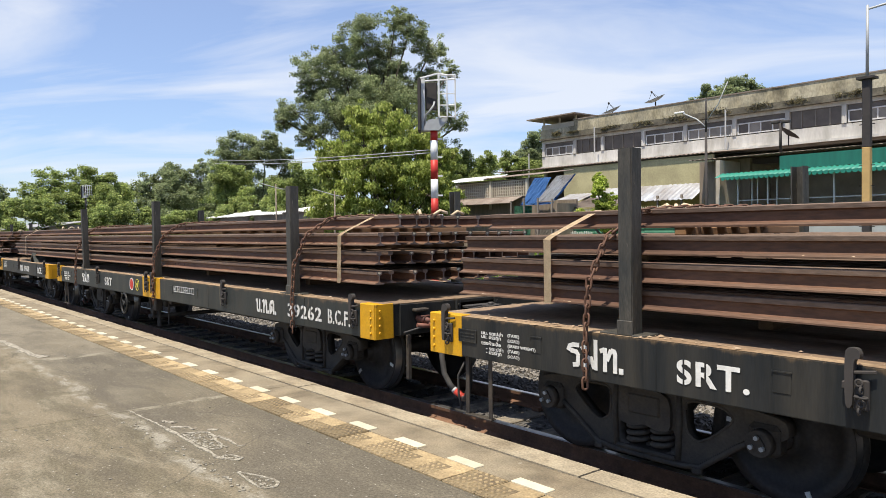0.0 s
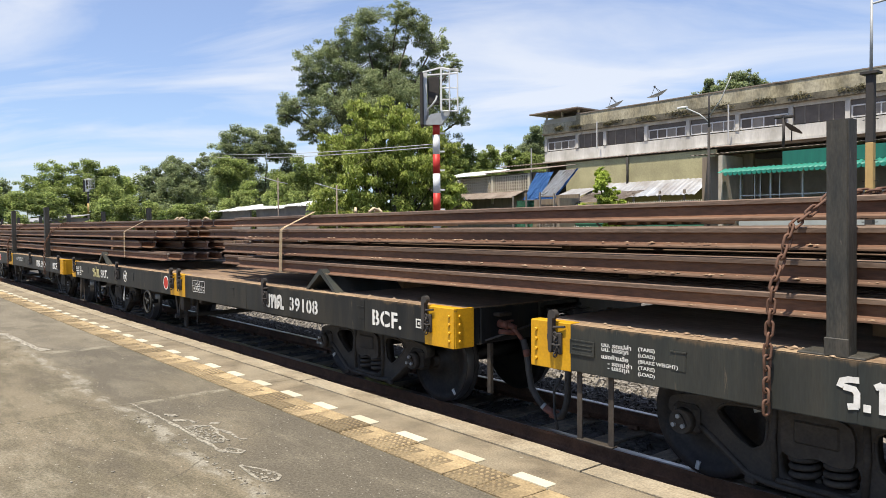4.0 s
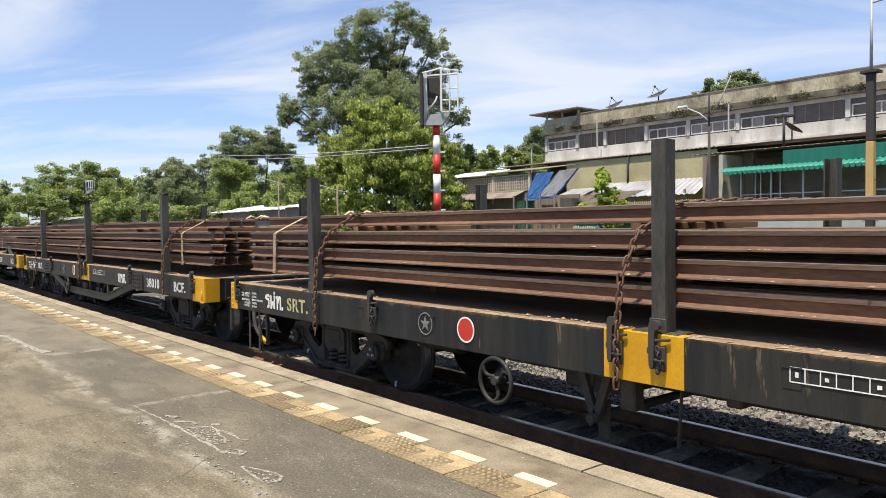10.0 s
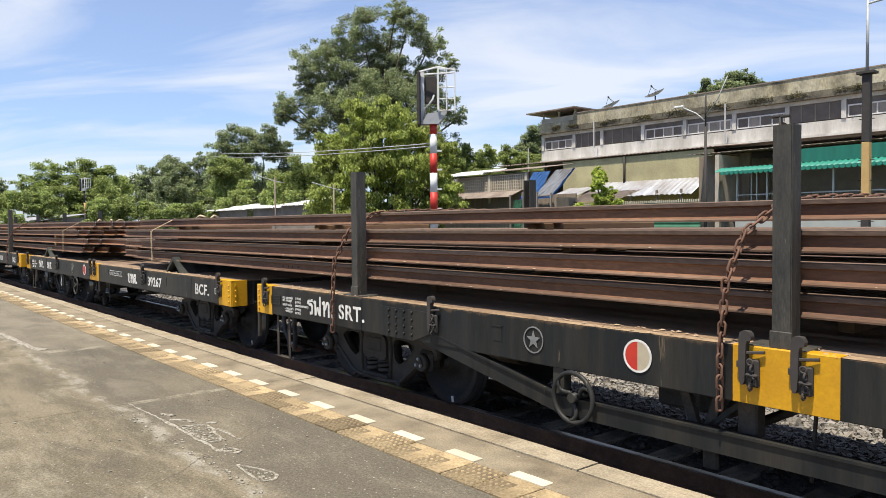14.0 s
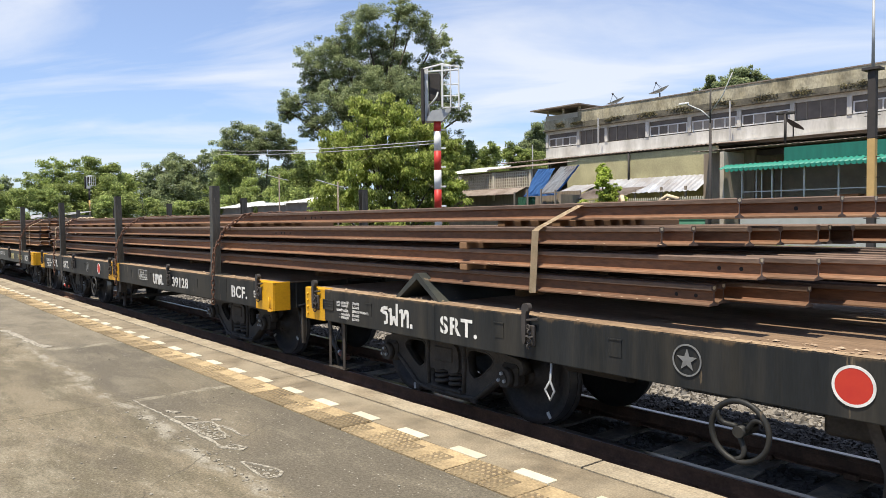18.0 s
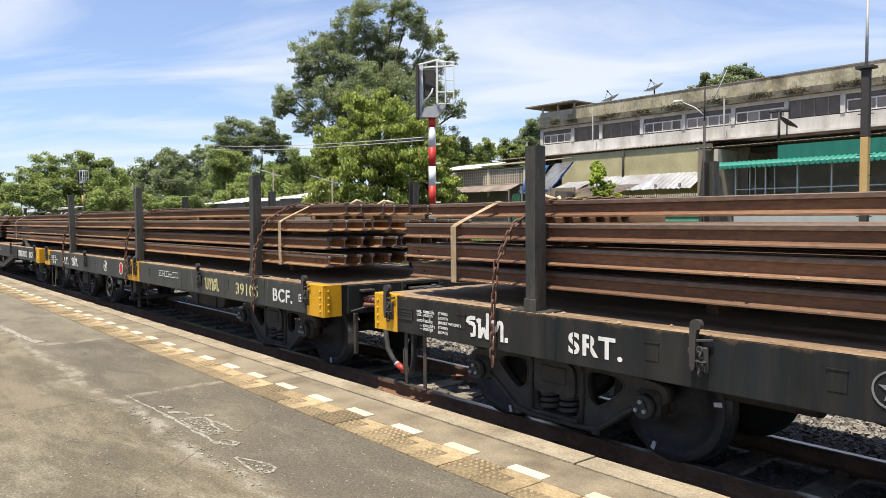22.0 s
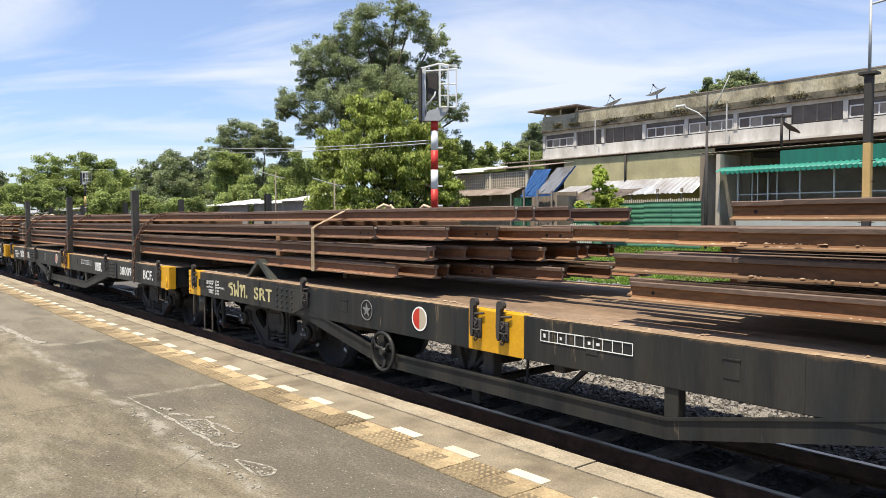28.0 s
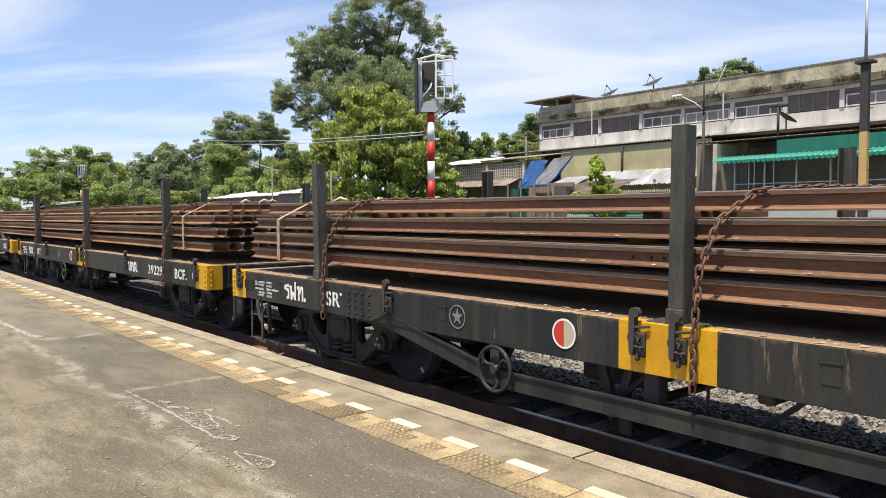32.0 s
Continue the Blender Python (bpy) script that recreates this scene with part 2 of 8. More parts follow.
    # cracks
    vo = nt.nodes.new("ShaderNodeTexVoronoi")
    vo.feature = "DISTANCE_TO_EDGE"
    vo.inputs["Scale"].default_value = 0.42
    bend = nt.nodes.new("ShaderNodeVectorMath")
    bend.operation = "MULTIPLY_ADD"
    wob = nt.nodes.new("ShaderNodeTexNoise")
    wob.inputs["Scale"].default_value, wob.inputs["Detail"].default_value = 1.7, 6
    nt.links.new(co.outputs["Object"], wob.inputs["Vector"])
    nt.links.new(wob.outputs["Color"], bend.inputs[0])
    bend.inputs[1].default_value = (0.5, 0.5, 0)
    nt.links.new(co.outputs["Object"], bend.inputs[2])
    nt.links.new(bend.outputs[0], vo.inputs["Vector"])
    crack = calc("MULTIPLY", span(vo.outputs["Distance"], 0.0035, 0.001), span(field(0.8, 2, shift=(4, 4, 4)), 0.45, 0.6))
    c = blend(c, (0.06, 0.052, 0.04), calc("MULTIPLY", crack, 0.45))
    # pale grit and dark pits
    c = blend(c, (0.36, 0.335, 0.28), span(field(38, 2, shift=(1, 1, 1)), 0.67, 0.72, 0, 0.85))
    c = blend(c, (0.07, 0.062, 0.048), span(field(46, 2, shift=(7, 5, 1)), 0.66, 0.74, 0, 0.6))
    g = nt.nodes.new("ShaderNodeMixRGB")
    g.blend_type, g.inputs["Fac"].default_value = "MULTIPLY", 1.0
    nt.links.new(c, g.inputs["Color1"])
    nt.links.new(span(field(60, 5, rough=0.75), 0.25, 0.75, 0.52, 1.32), g.inputs["Color2"])
    nt.links.new(g.outputs[0], b.inputs["Base Color"])
    u = nt.nodes.new("ShaderNodeBump")
    u.inputs["Strength"].default_value, u.inputs["Distance"].default_value = 0.45, 0.008
    nt.links.new(calc("SUBTRACT", calc("ADD", field(70, 5), calc("MULTIPLY", field(4, 6), 1.5)), crack), u.inputs["Height"])
    nt.links.new(u.outputs[0], b.inputs["Normal"])
    return m


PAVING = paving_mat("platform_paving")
CONC_EDGE = mat("edge_concrete", (0.315, 0.255, 0.17), 0.9, second=(0.13, 0.102, 0.066), scale=4.5, amount=0.8, grain=0.3,
                grain_scale=70, bump=0.5, third=(0.37, 0.32, 0.23), third_scale=1.4, third_amount=0.6, chips=(0.12, 0.1, 0.07), chip_scale=5, chip_at=0.62)
CONC_MID = mat("kerb_concrete", (0.24, 0.192, 0.125), 0.9, second=(0.1, 0.08, 0.053), scale=3.4, amount=0.85, grain=0.3,
               grain_scale=80, bump=0.45, third=(0.29, 0.245, 0.17), third_scale=1.2, third_amount=0.6, chips=(0.3, 0.27, 0.21), chip_scale=8, chip_at=0.66)
JOINT = mat("joint_dirt", (0.045, 0.038, 0.028), 0.95, second=(0.14, 0.12, 0.08), scale=9, amount=0.8)
SCAR = mat("scraped_mortar", (0.35, 0.32, 0.255), 0.95, second=(0.16, 0.14, 0.105), scale=24, amount=0.95, grain=0.35, bump=0.5, edges=(0.4, 0.6))
TACTILE = mat("tactile_tile", (0.4, 0.3, 0.165), 0.8, second=(0.27, 0.195, 0.1), scale=7, amount=0.8, grain=0.3, bump=0.4,
              spread=0.3, third=(0.2, 0.15, 0.085), third_scale=2.0, third_amount=0.7, chips=(0.42, 0.33, 0.18), chip_scale=7, chip_at=0.62)
TACTILE_DIRT = mat("dirty_studded_tile", (0.17, 0.125, 0.072), 0.9, second=(0.1, 0.075, 0.045), scale=12, amount=0.85, grain=0.35, bump=0.5, spread=0.25,
                   third=(0.26, 0.2, 0.11), third_scale=4.0, third_amount=0.6)
WHITE_TILE = mat("white_tile", (0.56, 0.51, 0.38), 0.6, second=(0.44, 0.39, 0.28), scale=10, amount=0.6, spread=0.1)
RAIL_STEEL = mat("track_rail_rust", (0.2, 0.105, 0.06), 0.8, 0.05, (0.075, 0.044, 0.029), 5, 0.7, 0.2, 60, 0.2)
RAIL_HEAD = mat("polished_rail_head", (0.5, 0.48, 0.46), 0.3, 0.9, (0.36, 0.34, 0.33), 8, 0.6)
BALLAST_BED = mat("ballast_dust", (0.12, 0.112, 0.1), 0.95, second=(0.06, 0.055, 0.05), scale=14, amount=0.9, grain=0.5, grain_scale=30, bump=0.9)
# near black for oil and also for the train's shade, both in the colour
BALLAST_OIL_SHADE = mat("oily_shaded_ballast_bed", (0.03, 0.027, 0.024), 0.9, second=(0.06, 0.054, 0.047), scale=12, amount=0.8, grain=0.4, grain_scale=30, bump=0.9)
STONE = mat("ballast_stone", (0.27, 0.245, 0.212), 0.95, second=(0.13, 0.115, 0.098), scale=9, amount=0.8, grain=0.25, grain_scale=80, bump=0.3)
STONE_BROWN = mat("brown_ballast_stone", (0.12, 0.103, 0.085), 0.9, second=(0.06, 0.051, 0.043), scale=9, amount=0.85, grain=0.25, grain_scale=80, bump=0.3)
STONE_OIL_SHADE = mat("dirty_shaded_ballast_stone", (0.06, 0.055, 0.05), 0.85, second=(0.12, 0.11, 0.1), scale=9, amount=0.7, grain=0.2, grain_scale=80, bump=0.3)
SLEEPER = mat("concrete_sleeper", (0.33, 0.275, 0.205), 0.9, second=(0.07, 0.066, 0.06), scale=6, amount=0.8, grain=0.2, bump=0.3, spread=0.2)
EARTH = mat("earth", (0.2, 0.16, 0.11), 0.95, second=(0.12, 0.12, 0.06), scale=0.8, amount=0.8, grain=0.3, grain_scale=20, bump=0.6,
            third=(0.09, 0.12, 0.04), third_scale=0.25, third_amount=0.8)
GRASS = leaf_mat("grass_blades", (0.06, 0.125, 0.018), (0.17, 0.3, 0.045), (0.34, 0.4, 0.1))
RUST = mat("rusty_rail_steel", (0.138, 0.062, 0.033), 0.68, 0.05, (0.066, 0.031, 0.019), 4, 0.85, 0.3, 55, 0.3,
           third=(0.215, 0.102, 0.05), third_scale=1.3, third_amount=0.8, stretch=(0.25, 1, 1), spread=0.3)
BOLT_HOLE = mat("dark_bolt_hole", (0.012, 0.01, 0.009), 0.9, second=(0.03, 0.02, 0.015), scale=30, amount=0.6)
RAIL_SCALE = mat("scaled_rail_head", (0.135, 0.09, 0.066), 0.62, 0.1, (0.09, 0.055, 0.039), 5, 0.8, 0.3, 60, 0.25, third=(0.18, 0.125, 0.09), third_scale=1.0, third_amount=0.7, stretch=(0.25, 1, 1), spread=0.25)
RUST_DARK = mat("dark_rail_steel", (0.108, 0.049, 0.028), 0.66, 0.05, (0.044, 0.0215, 0.014), 4, 0.85, 0.3, 55, 0.3,
                third=(0.158, 0.075, 0.037), third_scale=1.3, third_amount=0.8, stretch=(0.25, 1, 1), spread=0.25)
RUST_FRESH = mat("orange_rail_steel", (0.155, 0.067, 0.031), 0.66, 0.05, (0.076, 0.0335, 0.0175), 4, 0.8, 0.3, 55, 0.3,
                 third=(0.205, 0.092, 0.039), third_scale=1.3, third_amount=0.8, stretch=(0.25, 1, 1), spread=0.28)
DUST_FRESH = mat("orange_rail_foot", (0.17, 0.088, 0.048), 0.8, 0.0, (0.095, 0.046, 0.025), 3.5, 0.85, 0.3, 50, 0.25,
                 third=(0.2, 0.118, 0.07), third_scale=1.1, third_amount=0.75, stretch=(0.3, 1, 1), spread=0.25, chips=(0.55, 0.45, 0.35), chip_scale=16, chip_at=0.68)
RUST_OCHRE = mat("ochre_rail_steel", (0.165, 0.072, 0.027), 0.75, 0.05, (0.078, 0.034, 0.015), 4, 0.8, 0.3, 55, 0.3,
                 third=(0.3, 0.14, 0.048), third_scale=1.3, third_amount=0.8, stretch=(0.25, 1, 1), spread=0.28)
DUST_OCHRE = mat("ochre_rail_foot", (0.22, 0.125, 0.062), 0.8, 0.0, (0.12, 0.063, 0.031), 3.5, 0.85, 0.3, 50, 0.25,
                 third=(0.26, 0.16, 0.088), third_scale=1.1, third_amount=0.75, stretch=(0.3, 1, 1), spread=0.25, chips=(0.55, 0.45, 0.35), chip_scale=16, chip_at=0.68)
RUST_DUST = mat("dusty_rail_foot", (0.12, 0.065, 0.041), 0.8, 0.0, (0.075, 0.039, 0.024), 3.5, 0.85, 0.3, 50, 0.25,
                third=(0.165, 0.105, 0.07), third_scale=1.1, third_amount=0.75, stretch=(0.3, 1, 1), spread=0.25, chips=(0.55, 0.45, 0.35), chip_scale=16, chip_at=0.68)
RUST_CUT = mat("cut_rail_end", (0.17, 0.13, 0.11), 0.65, 0.15, (0.085, 0.056, 0.043), 20, 0.7, spread=0.3)
BLACK = mat("wagon_black_paint", (0.0115, 0.0132, 0.014), 0.5, 0.0, (0.024, 0.0262, 0.0275), 3.2, 0.75, 0.15, 60, 0.1,
            third=(0.07, 0.06, 0.044), third_scale=2.6, third_amount=0.36, stretch=(1.6, 1, 0.18), spread=0.18, spec=0.22, chips=(0.16, 0.12, 0.075), chip_scale=7.5, chip_at=0.66, runs=(1.062, 0.03, (0.1, 0.07, 0.042)))
GREY = mat("wagon_grey_paint", (0.032, 0.037, 0.034), 0.55, 0.0, (0.02, 0.022, 0.021), 3.2, 0.75, 0.15, 60, 0.1,
           third=(0.085, 0.075, 0.056), third_scale=2.6, third_amount=0.3, stretch=(1.6, 1, 0.2), spread=0.18, spec=0.3, chips=(0.15, 0.115, 0.08), chip_scale=6.5, chip_at=0.645, runs=(1.062, 0.035, (0.12, 0.085, 0.052)))
COUPLER_IRON = mat("cast_iron", (0.05, 0.05, 0.052), 0.6, 0.2, (0.085, 0.075, 0.066), 5, 0.8, 0.25, 50, 0.3)
GRIME = mat("underframe_grime", (0.036, 0.03, 0.0245), 0.72, 0.05, (0.07, 0.055, 0.041), 6, 0.8, 0.25, 50, 0.3)
# DECK's rust in brighter tones: sunlight on the sill's top edge is painted in
RUST_EDGE_LIT = mat("sunlit_rusty_sill_top", (0.27, 0.18, 0.105), 0.85, 0.05, (0.13, 0.083, 0.05), 4, 0.85, 0.3, 40, 0.25, third=(0.36, 0.26, 0.16), third_scale=1.5, third_amount=0.8)
DECK = mat("rusty_deck_plate", (0.2, 0.132, 0.08), 0.85, 0.05, (0.1, 0.064, 0.041), 2.6, 0.85, 0.3, 40, 0.25, stretch=(0.3, 1, 1),
           third=(0.29, 0.205, 0.135), third_scale=1.1, third_amount=0.8)
YELLOW = mat("yellow_paint", (0.6, 0.315, 0.01), 0.5, 0.0, (0.46, 0.225, 0.01), 5, 0.7, 0.1, 50, 0.1, spread=0.06, chips=(0.13, 0.075, 0.03), chip_scale=7, chip_at=0.67)
WHITE_PAINT = mat("stencil_white", (0.72, 0.71, 0.67), 0.7, second=(0.4, 0.39, 0.36), scale=16, amount=0.5, spread=0.1)
OLD_PAINT = mat("stencil_cream", (0.55, 0.49, 0.24), 0.7, second=(0.28, 0.25, 0.13), scale=18, amount=0.7, spread=0.1)
RED_PAINT = mat("red_disc_paint", (0.5, 0.04, 0.02), 0.55, second=(0.42, 0.025, 0.02), scale=8, amount=0.6)
FAINT_PAINT = mat("worn_grey_paint", (0.2, 0.205, 0.2), 0.7, second=(0.1, 0.1, 0.098), scale=16, amount=0.7)
STAR_YELLOW = mat("lemon_star_paint", (0.6, 0.52, 0.06), 0.6, second=(0.4, 0.34, 0.06), scale=14, amount=0.6)
GOLD_PAINT = mat("faded_disc_paint", (0.46, 0.4, 0.29), 0.6, second=(0.33, 0.27, 0.18), scale=8, amount=0.6)
WHEEL = mat("wheel_steel", (0.035, 0.032, 0.03), 0.6, 0.3, (0.065, 0.05, 0.04), 5, 0.7, 0.2, 40, 0.15)
TREAD = mat("wheel_tread", (0.3, 0.29, 0.28), 0.3, 0.9, (0.2, 0.19, 0.18), 6, 0.5)
FLAKE = mat("pale_grit", (0.42, 0.32, 0.22), 0.9, second=(0.2, 0.12, 0.07), scale=14, amount=0.9)
STAKE = mat("stake_steel", (0.036, 0.037, 0.034), 0.62, 0.1, (0.1, 0.088, 0.07), 6, 0.65, 0.25, 50, 0.25, stretch=(2, 2, 0.5), spread=0.2, chips=(0.24, 0.2, 0.155), chip_scale=11, chip_at=0.65)
CHAIN = mat("rusty_chain", (0.17, 0.088, 0.056), 0.75, 0.15, (0.08, 0.045, 0.033), 20, 0.7)
STRAP = mat("cream_webbing", (0.6, 0.47, 0.31), 0.85, second=(0.46, 0.35, 0.22), scale=9, amount=0.7, grain=0.15, grain_scale=140, spread=0.12)
TIMBER = mat("dunnage_timber", (0.25, 0.14, 0.07), 0.85, second=(0.15, 0.085, 0.045), scale=6, amount=0.8, stretch=(1, 0.2, 1), spread=0.3)
RUBBER = mat("rubber_hose", (0.04, 0.038, 0.036), 0.7, second=(0.1, 0.09, 0.08), scale=6, amount=0.6)
HOSE_RED = mat("red_hose_coupling", (0.5, 0.05, 0.03), 0.5, second=(0.3, 0.04, 0.03), scale=9, amount=0.6)
COCK = mat("faded_red_cock", (0.24, 0.09, 0.06), 0.7, second=(0.1, 0.055, 0.045), scale=20, amount=0.8)
WALL_WHITE = mat("stained_white_wall", (0.64, 0.62, 0.58), 0.9, second=(0.45, 0.42, 0.37), scale=0.8, amount=0.7, grain=0.08, grain_scale=12,
                 third=(0.2, 0.185, 0.15), third_scale=1.1, third_amount=0.4, stretch=(1, 1, 0.3), chips=(0.1, 0.09, 0.065), chip_scale=1.6, chip_at=0.66)
WALL_MOULD = mat("mouldy_concrete", (0.4, 0.35, 0.23), 0.95, second=(0.09, 0.08, 0.055), scale=1.2, amount=0.9, grain=0.3, grain_scale=10,
                 third=(0.5, 0.46, 0.35), third_scale=0.4, third_amount=0.6, stretch=(1, 1, 0.6))
WALL_OLIVE = mat("olive_render", (0.46, 0.41, 0.23), 0.95, second=(0.3, 0.265, 0.15), scale=0.8, amount=0.8, grain=0.12, grain_scale=12)
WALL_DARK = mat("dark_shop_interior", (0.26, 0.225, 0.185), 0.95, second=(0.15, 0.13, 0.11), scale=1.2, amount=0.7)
SHOP_WALL = mat("shop_wall_paint", (0.52, 0.45, 0.37), 0.9, second=(0.26, 0.23, 0.18), scale=0.9, amount=0.7)
DWARF = mat("grey_white_paint", (0.4, 0.41, 0.4), 0.85, second=(0.3, 0.31, 0.3), scale=1.4, amount=0.6)
WHITE_FRAME = mat("white_window_frame", (0.58, 0.56, 0.53), 0.5, second=(0.7, 0.68, 0.65), scale=3, amount=0.4)
WALL_BROWN = mat("brown_boards", (0.29, 0.235, 0.18), 0.9, second=(0.16, 0.125, 0.095), scale=1.5, amount=0.8, stretch=(4, 1, 0.4))
CREAM = mat("cream_plaster", (0.58, 0.52, 0.42), 0.95, second=(0.4, 0.35, 0.27), scale=1.2, amount=0.7)
WINDOW = glass_mat("dusty_window_glass", (0.31, 0.27, 0.225), 0.3)
WINDOW_DARK = glass_mat("dark_window_glass", (0.15, 0.122, 0.1), 0.35)
FRAME = mat("aluminium_frame", (0.52, 0.51, 0.49), 0.5, 0.2, (0.4, 0.39, 0.37), 5, 0.5)
GREEN_ROOF = mat("green_sheet_roof", (0.018, 0.205, 0.145), 0.5, 0.0, (0.015, 0.17, 0.125), 2, 0.6)
# the awning's green made darker: shade on the fascia is put into the colour
GREEN_CLOTH_SHADED = mat("shaded_green_awning_cloth", (0.012, 0.15, 0.11), 0.8, 0.0, (0.01, 0.105, 0.08), 1.2, 0.8, stretch=(2.5, 1, 0.4))
GREEN_FENCE = mat("green_sheet_fence", (0.06, 0.185, 0.11), 0.7, 0.0, (0.035, 0.12, 0.075), 2, 0.7)
ZINC = mat("zinc_roof_sheet", (0.46, 0.485, 0.52), 0.5, 0.2, (0.27, 0.255, 0.245), 1.3, 0.85, 0.12, 20, stretch=(1, 0.35, 1), third=(0.15, 0.11, 0.085), third_scale=0.9, third_amount=0.35)
ZINC_OLD = mat("rusty_roof_sheet", (0.27, 0.225, 0.19), 0.8, 0.1, (0.15, 0.11, 0.085), 1.5, 0.8, 0.15, 20)
TARP = mat("blue_tarpaulin", (0.07, 0.2, 0.48), 0.6, second=(0.05, 0.14, 0.36), scale=2, amount=0.6)
SIG_WHITE = mat("signal_white", (0.7, 0.7, 0.69), 0.5, second=(0.55, 0.55, 0.53), scale=6, amount=0.4)
SIG_RED = mat("signal_red", (0.5, 0.03, 0.02), 0.5, second=(0.38, 0.03, 0.02), scale=6, amount=0.4)
SIG_GREY = mat("galvanised_steel", (0.4, 0.41, 0.41), 0.6, 0.2, (0.28, 0.29, 0.29), 8, 0.5)
POLE_DARK = mat("tarred_pole", (0.035, 0.032, 0.03), 0.8, second=(0.06, 0.05, 0.045), scale=5, amount=0.6)
POLE_YELLOW = mat("ochre_pole_band", (0.5, 0.33, 0.13), 0.75, second=(0.4, 0.26, 0.1), scale=5, amount=0.6)
BARK = mat("tree_bark", (0.12, 0.095, 0.07), 0.95, second=(0.06, 0.05, 0.038), scale=5, amount=0.8, grain=0.2, bump=0.6, stretch=(1, 1, 0.3))
LEAF_DARK = leaf_mat("rain_tree_leaf", (0.12, 0.15, 0.082), (0.28, 0.335, 0.17), (0.46, 0.5, 0.27))
LEAF_MID = leaf_mat("tree_leaf", (0.13, 0.175, 0.06), (0.3, 0.37, 0.12), (0.49, 0.54, 0.2))
LEAF_BRIGHT = leaf_mat("light_leaf", (0.125, 0.17, 0.037), (0.32, 0.385, 0.09), (0.53, 0.56, 0.19))
LEAF_YOUNG = leaf_mat("young_leaf", (0.22, 0.3, 0.04), (0.42, 0.52, 0.09), (0.6, 0.62, 0.2))
LEAF_DRY = leaf_mat("dry_weed", (0.09, 0.08, 0.05), (0.16, 0.15, 0.08), (0.26, 0.22, 0.13))
WALL_BLACK = mat("black_mould", (0.06, 0.053, 0.042), 0.95, second=(0.2, 0.18, 0.13), scale=1.6, amount=0.75, grain=0.2, grain_scale=14)
RED_CLOTH = mat("red_cloth", (0.24, 0.06, 0.05), 0.9, second=(0.15, 0.04, 0.035), scale=3, amount=0.7)
BLUE_CLOTH = mat("blue_cloth", (0.04, 0.06, 0.2), 0.9, second=(0.03, 0.04, 0.12), scale=3, amount=0.7)
ORANGE_CLOTH = mat("orange_cloth", (0.34, 0.14, 0.06), 0.9, second=(0.24, 0.1, 0.045), scale=3, amount=0.7)


# ---- mesh helpers ----
def finish(me, materials):
    for m in materials if isinstance(materials, (list, tuple)) else (materials,):
        me.materials.append(m)
    return me


def mesh_of(name, bm, materials):
    me = bpy.data.meshes.new(name)
    bm.normal_update()
    bm.to_mesh(me)
    bm.free()
    return finish(me, materials)


def part(name, bm, material, parent, label="", at=None):
    """One mesh object under a thing or a part; bm may be a ready mesh."""
    me = bm if isinstance(bm, bpy.types.Mesh) else mesh_of(name, bm, material)
    ob = new(name, me)
    ob.parent = parent
    if at is not None:
        ob.matrix_basis = at
    if label:
        ob["label"] = label
    return ob


def thing(name, label, category, at=None, group="", kind="", data=None):
    ob = new(name, data)
    if at is not None:
        ob.matrix_basis = at
    return tagged(ob, label, category, group, kind)


def box(bm, x0, x1, y0, y1, z0, z1, bevel=0.0, mi=0):
    vs = [bm.verts.new((x, y, z)) for x in (x0, x1) for y in (y0, y1) for z in (z0, z1)]
    fs = [bm.faces.new([vs[i] for i in q]) for q in
          ((0, 1, 3, 2), (4, 6, 7, 5), (0, 4, 5, 1), (2, 3, 7, 6), (0, 2, 6, 4), (1, 5, 7, 3))]
    for f in fs:
        f.material_index = mi
    if bevel:
        es = list({e for f in fs for e in f.edges})
        r = bmesh.ops.bevel(bm, geom=es, offset=bevel, segments=1, affect="EDGES")
        for f in r["faces"]:
            f.material_index = mi
    return bm


def boxes(*rows, bevel=0.0):
    bm = bmesh.new()
    for r in rows:
        box(bm, *r[:6], bevel, r[6] if len(r) > 6 else 0)
    return bm


def prism(bm, pts, y0, y1, mi=0, axis="y"):
    """A polygon in the x-z plane, pushed out along y (or in y-z along x)."""
    def v(p, d):
        return (p[0], d, p[1]) if axis == "y" else ((d, p[0], p[1]) if axis == "x" else (p[0], p[1], d))
    a = [bm.verts.new(v(p, y0)) for p in pts]
    b = [bm.verts.new(v(p, y1)) for p in pts]
    fs = [bm.faces.new(a), bm.faces.new(b[::-1])]
    n = len(pts)
    for i in range(n):
        fs.append(bm.faces.new((a[i], b[i], b[(i + 1) % n], a[(i + 1) % n])))
    for f in fs:
        f.material_index = mi
    bmesh.ops.recalc_face_normals(bm, faces=fs)
    return bm


def bar(bm, p, q, w, y0, y1, mi=0):
    """A flat bar of width w between two points of the x-z plane, from y0 to y1."""
    d = Vector((q[0] - p[0], q[1] - p[1])).normalized()
    n = Vector((-d.y, d.x)) * w / 2
    return prism(bm, [(p[0] + n.x, p[1] + n.y), (p[0] - n.x, p[1] - n.y), (q[0] - n.x, q[1] - n.y), (q[0] + n.x, q[1] + n.y)], y0, y1, mi)


def rod(bm, p, q, r, n=8, r2=None, mi=0):
    p, q = Vector(p), Vector(q)
    m = Matrix.Translation((p + q) / 2) @ (q - p).to_track_quat("Z", "Y").to_matrix().to_4x4()
    got = bmesh.ops.create_cone(bm, cap_ends=True, segments=n, radius1=r, radius2=r if r2 is None else r2, depth=(q - p).length, matrix=m)
    for f in {f for v in got["verts"] for f in v.link_faces}:
        f.material_index = mi
        f.smooth = len(f.verts) == 4 and n > 6
    return bm


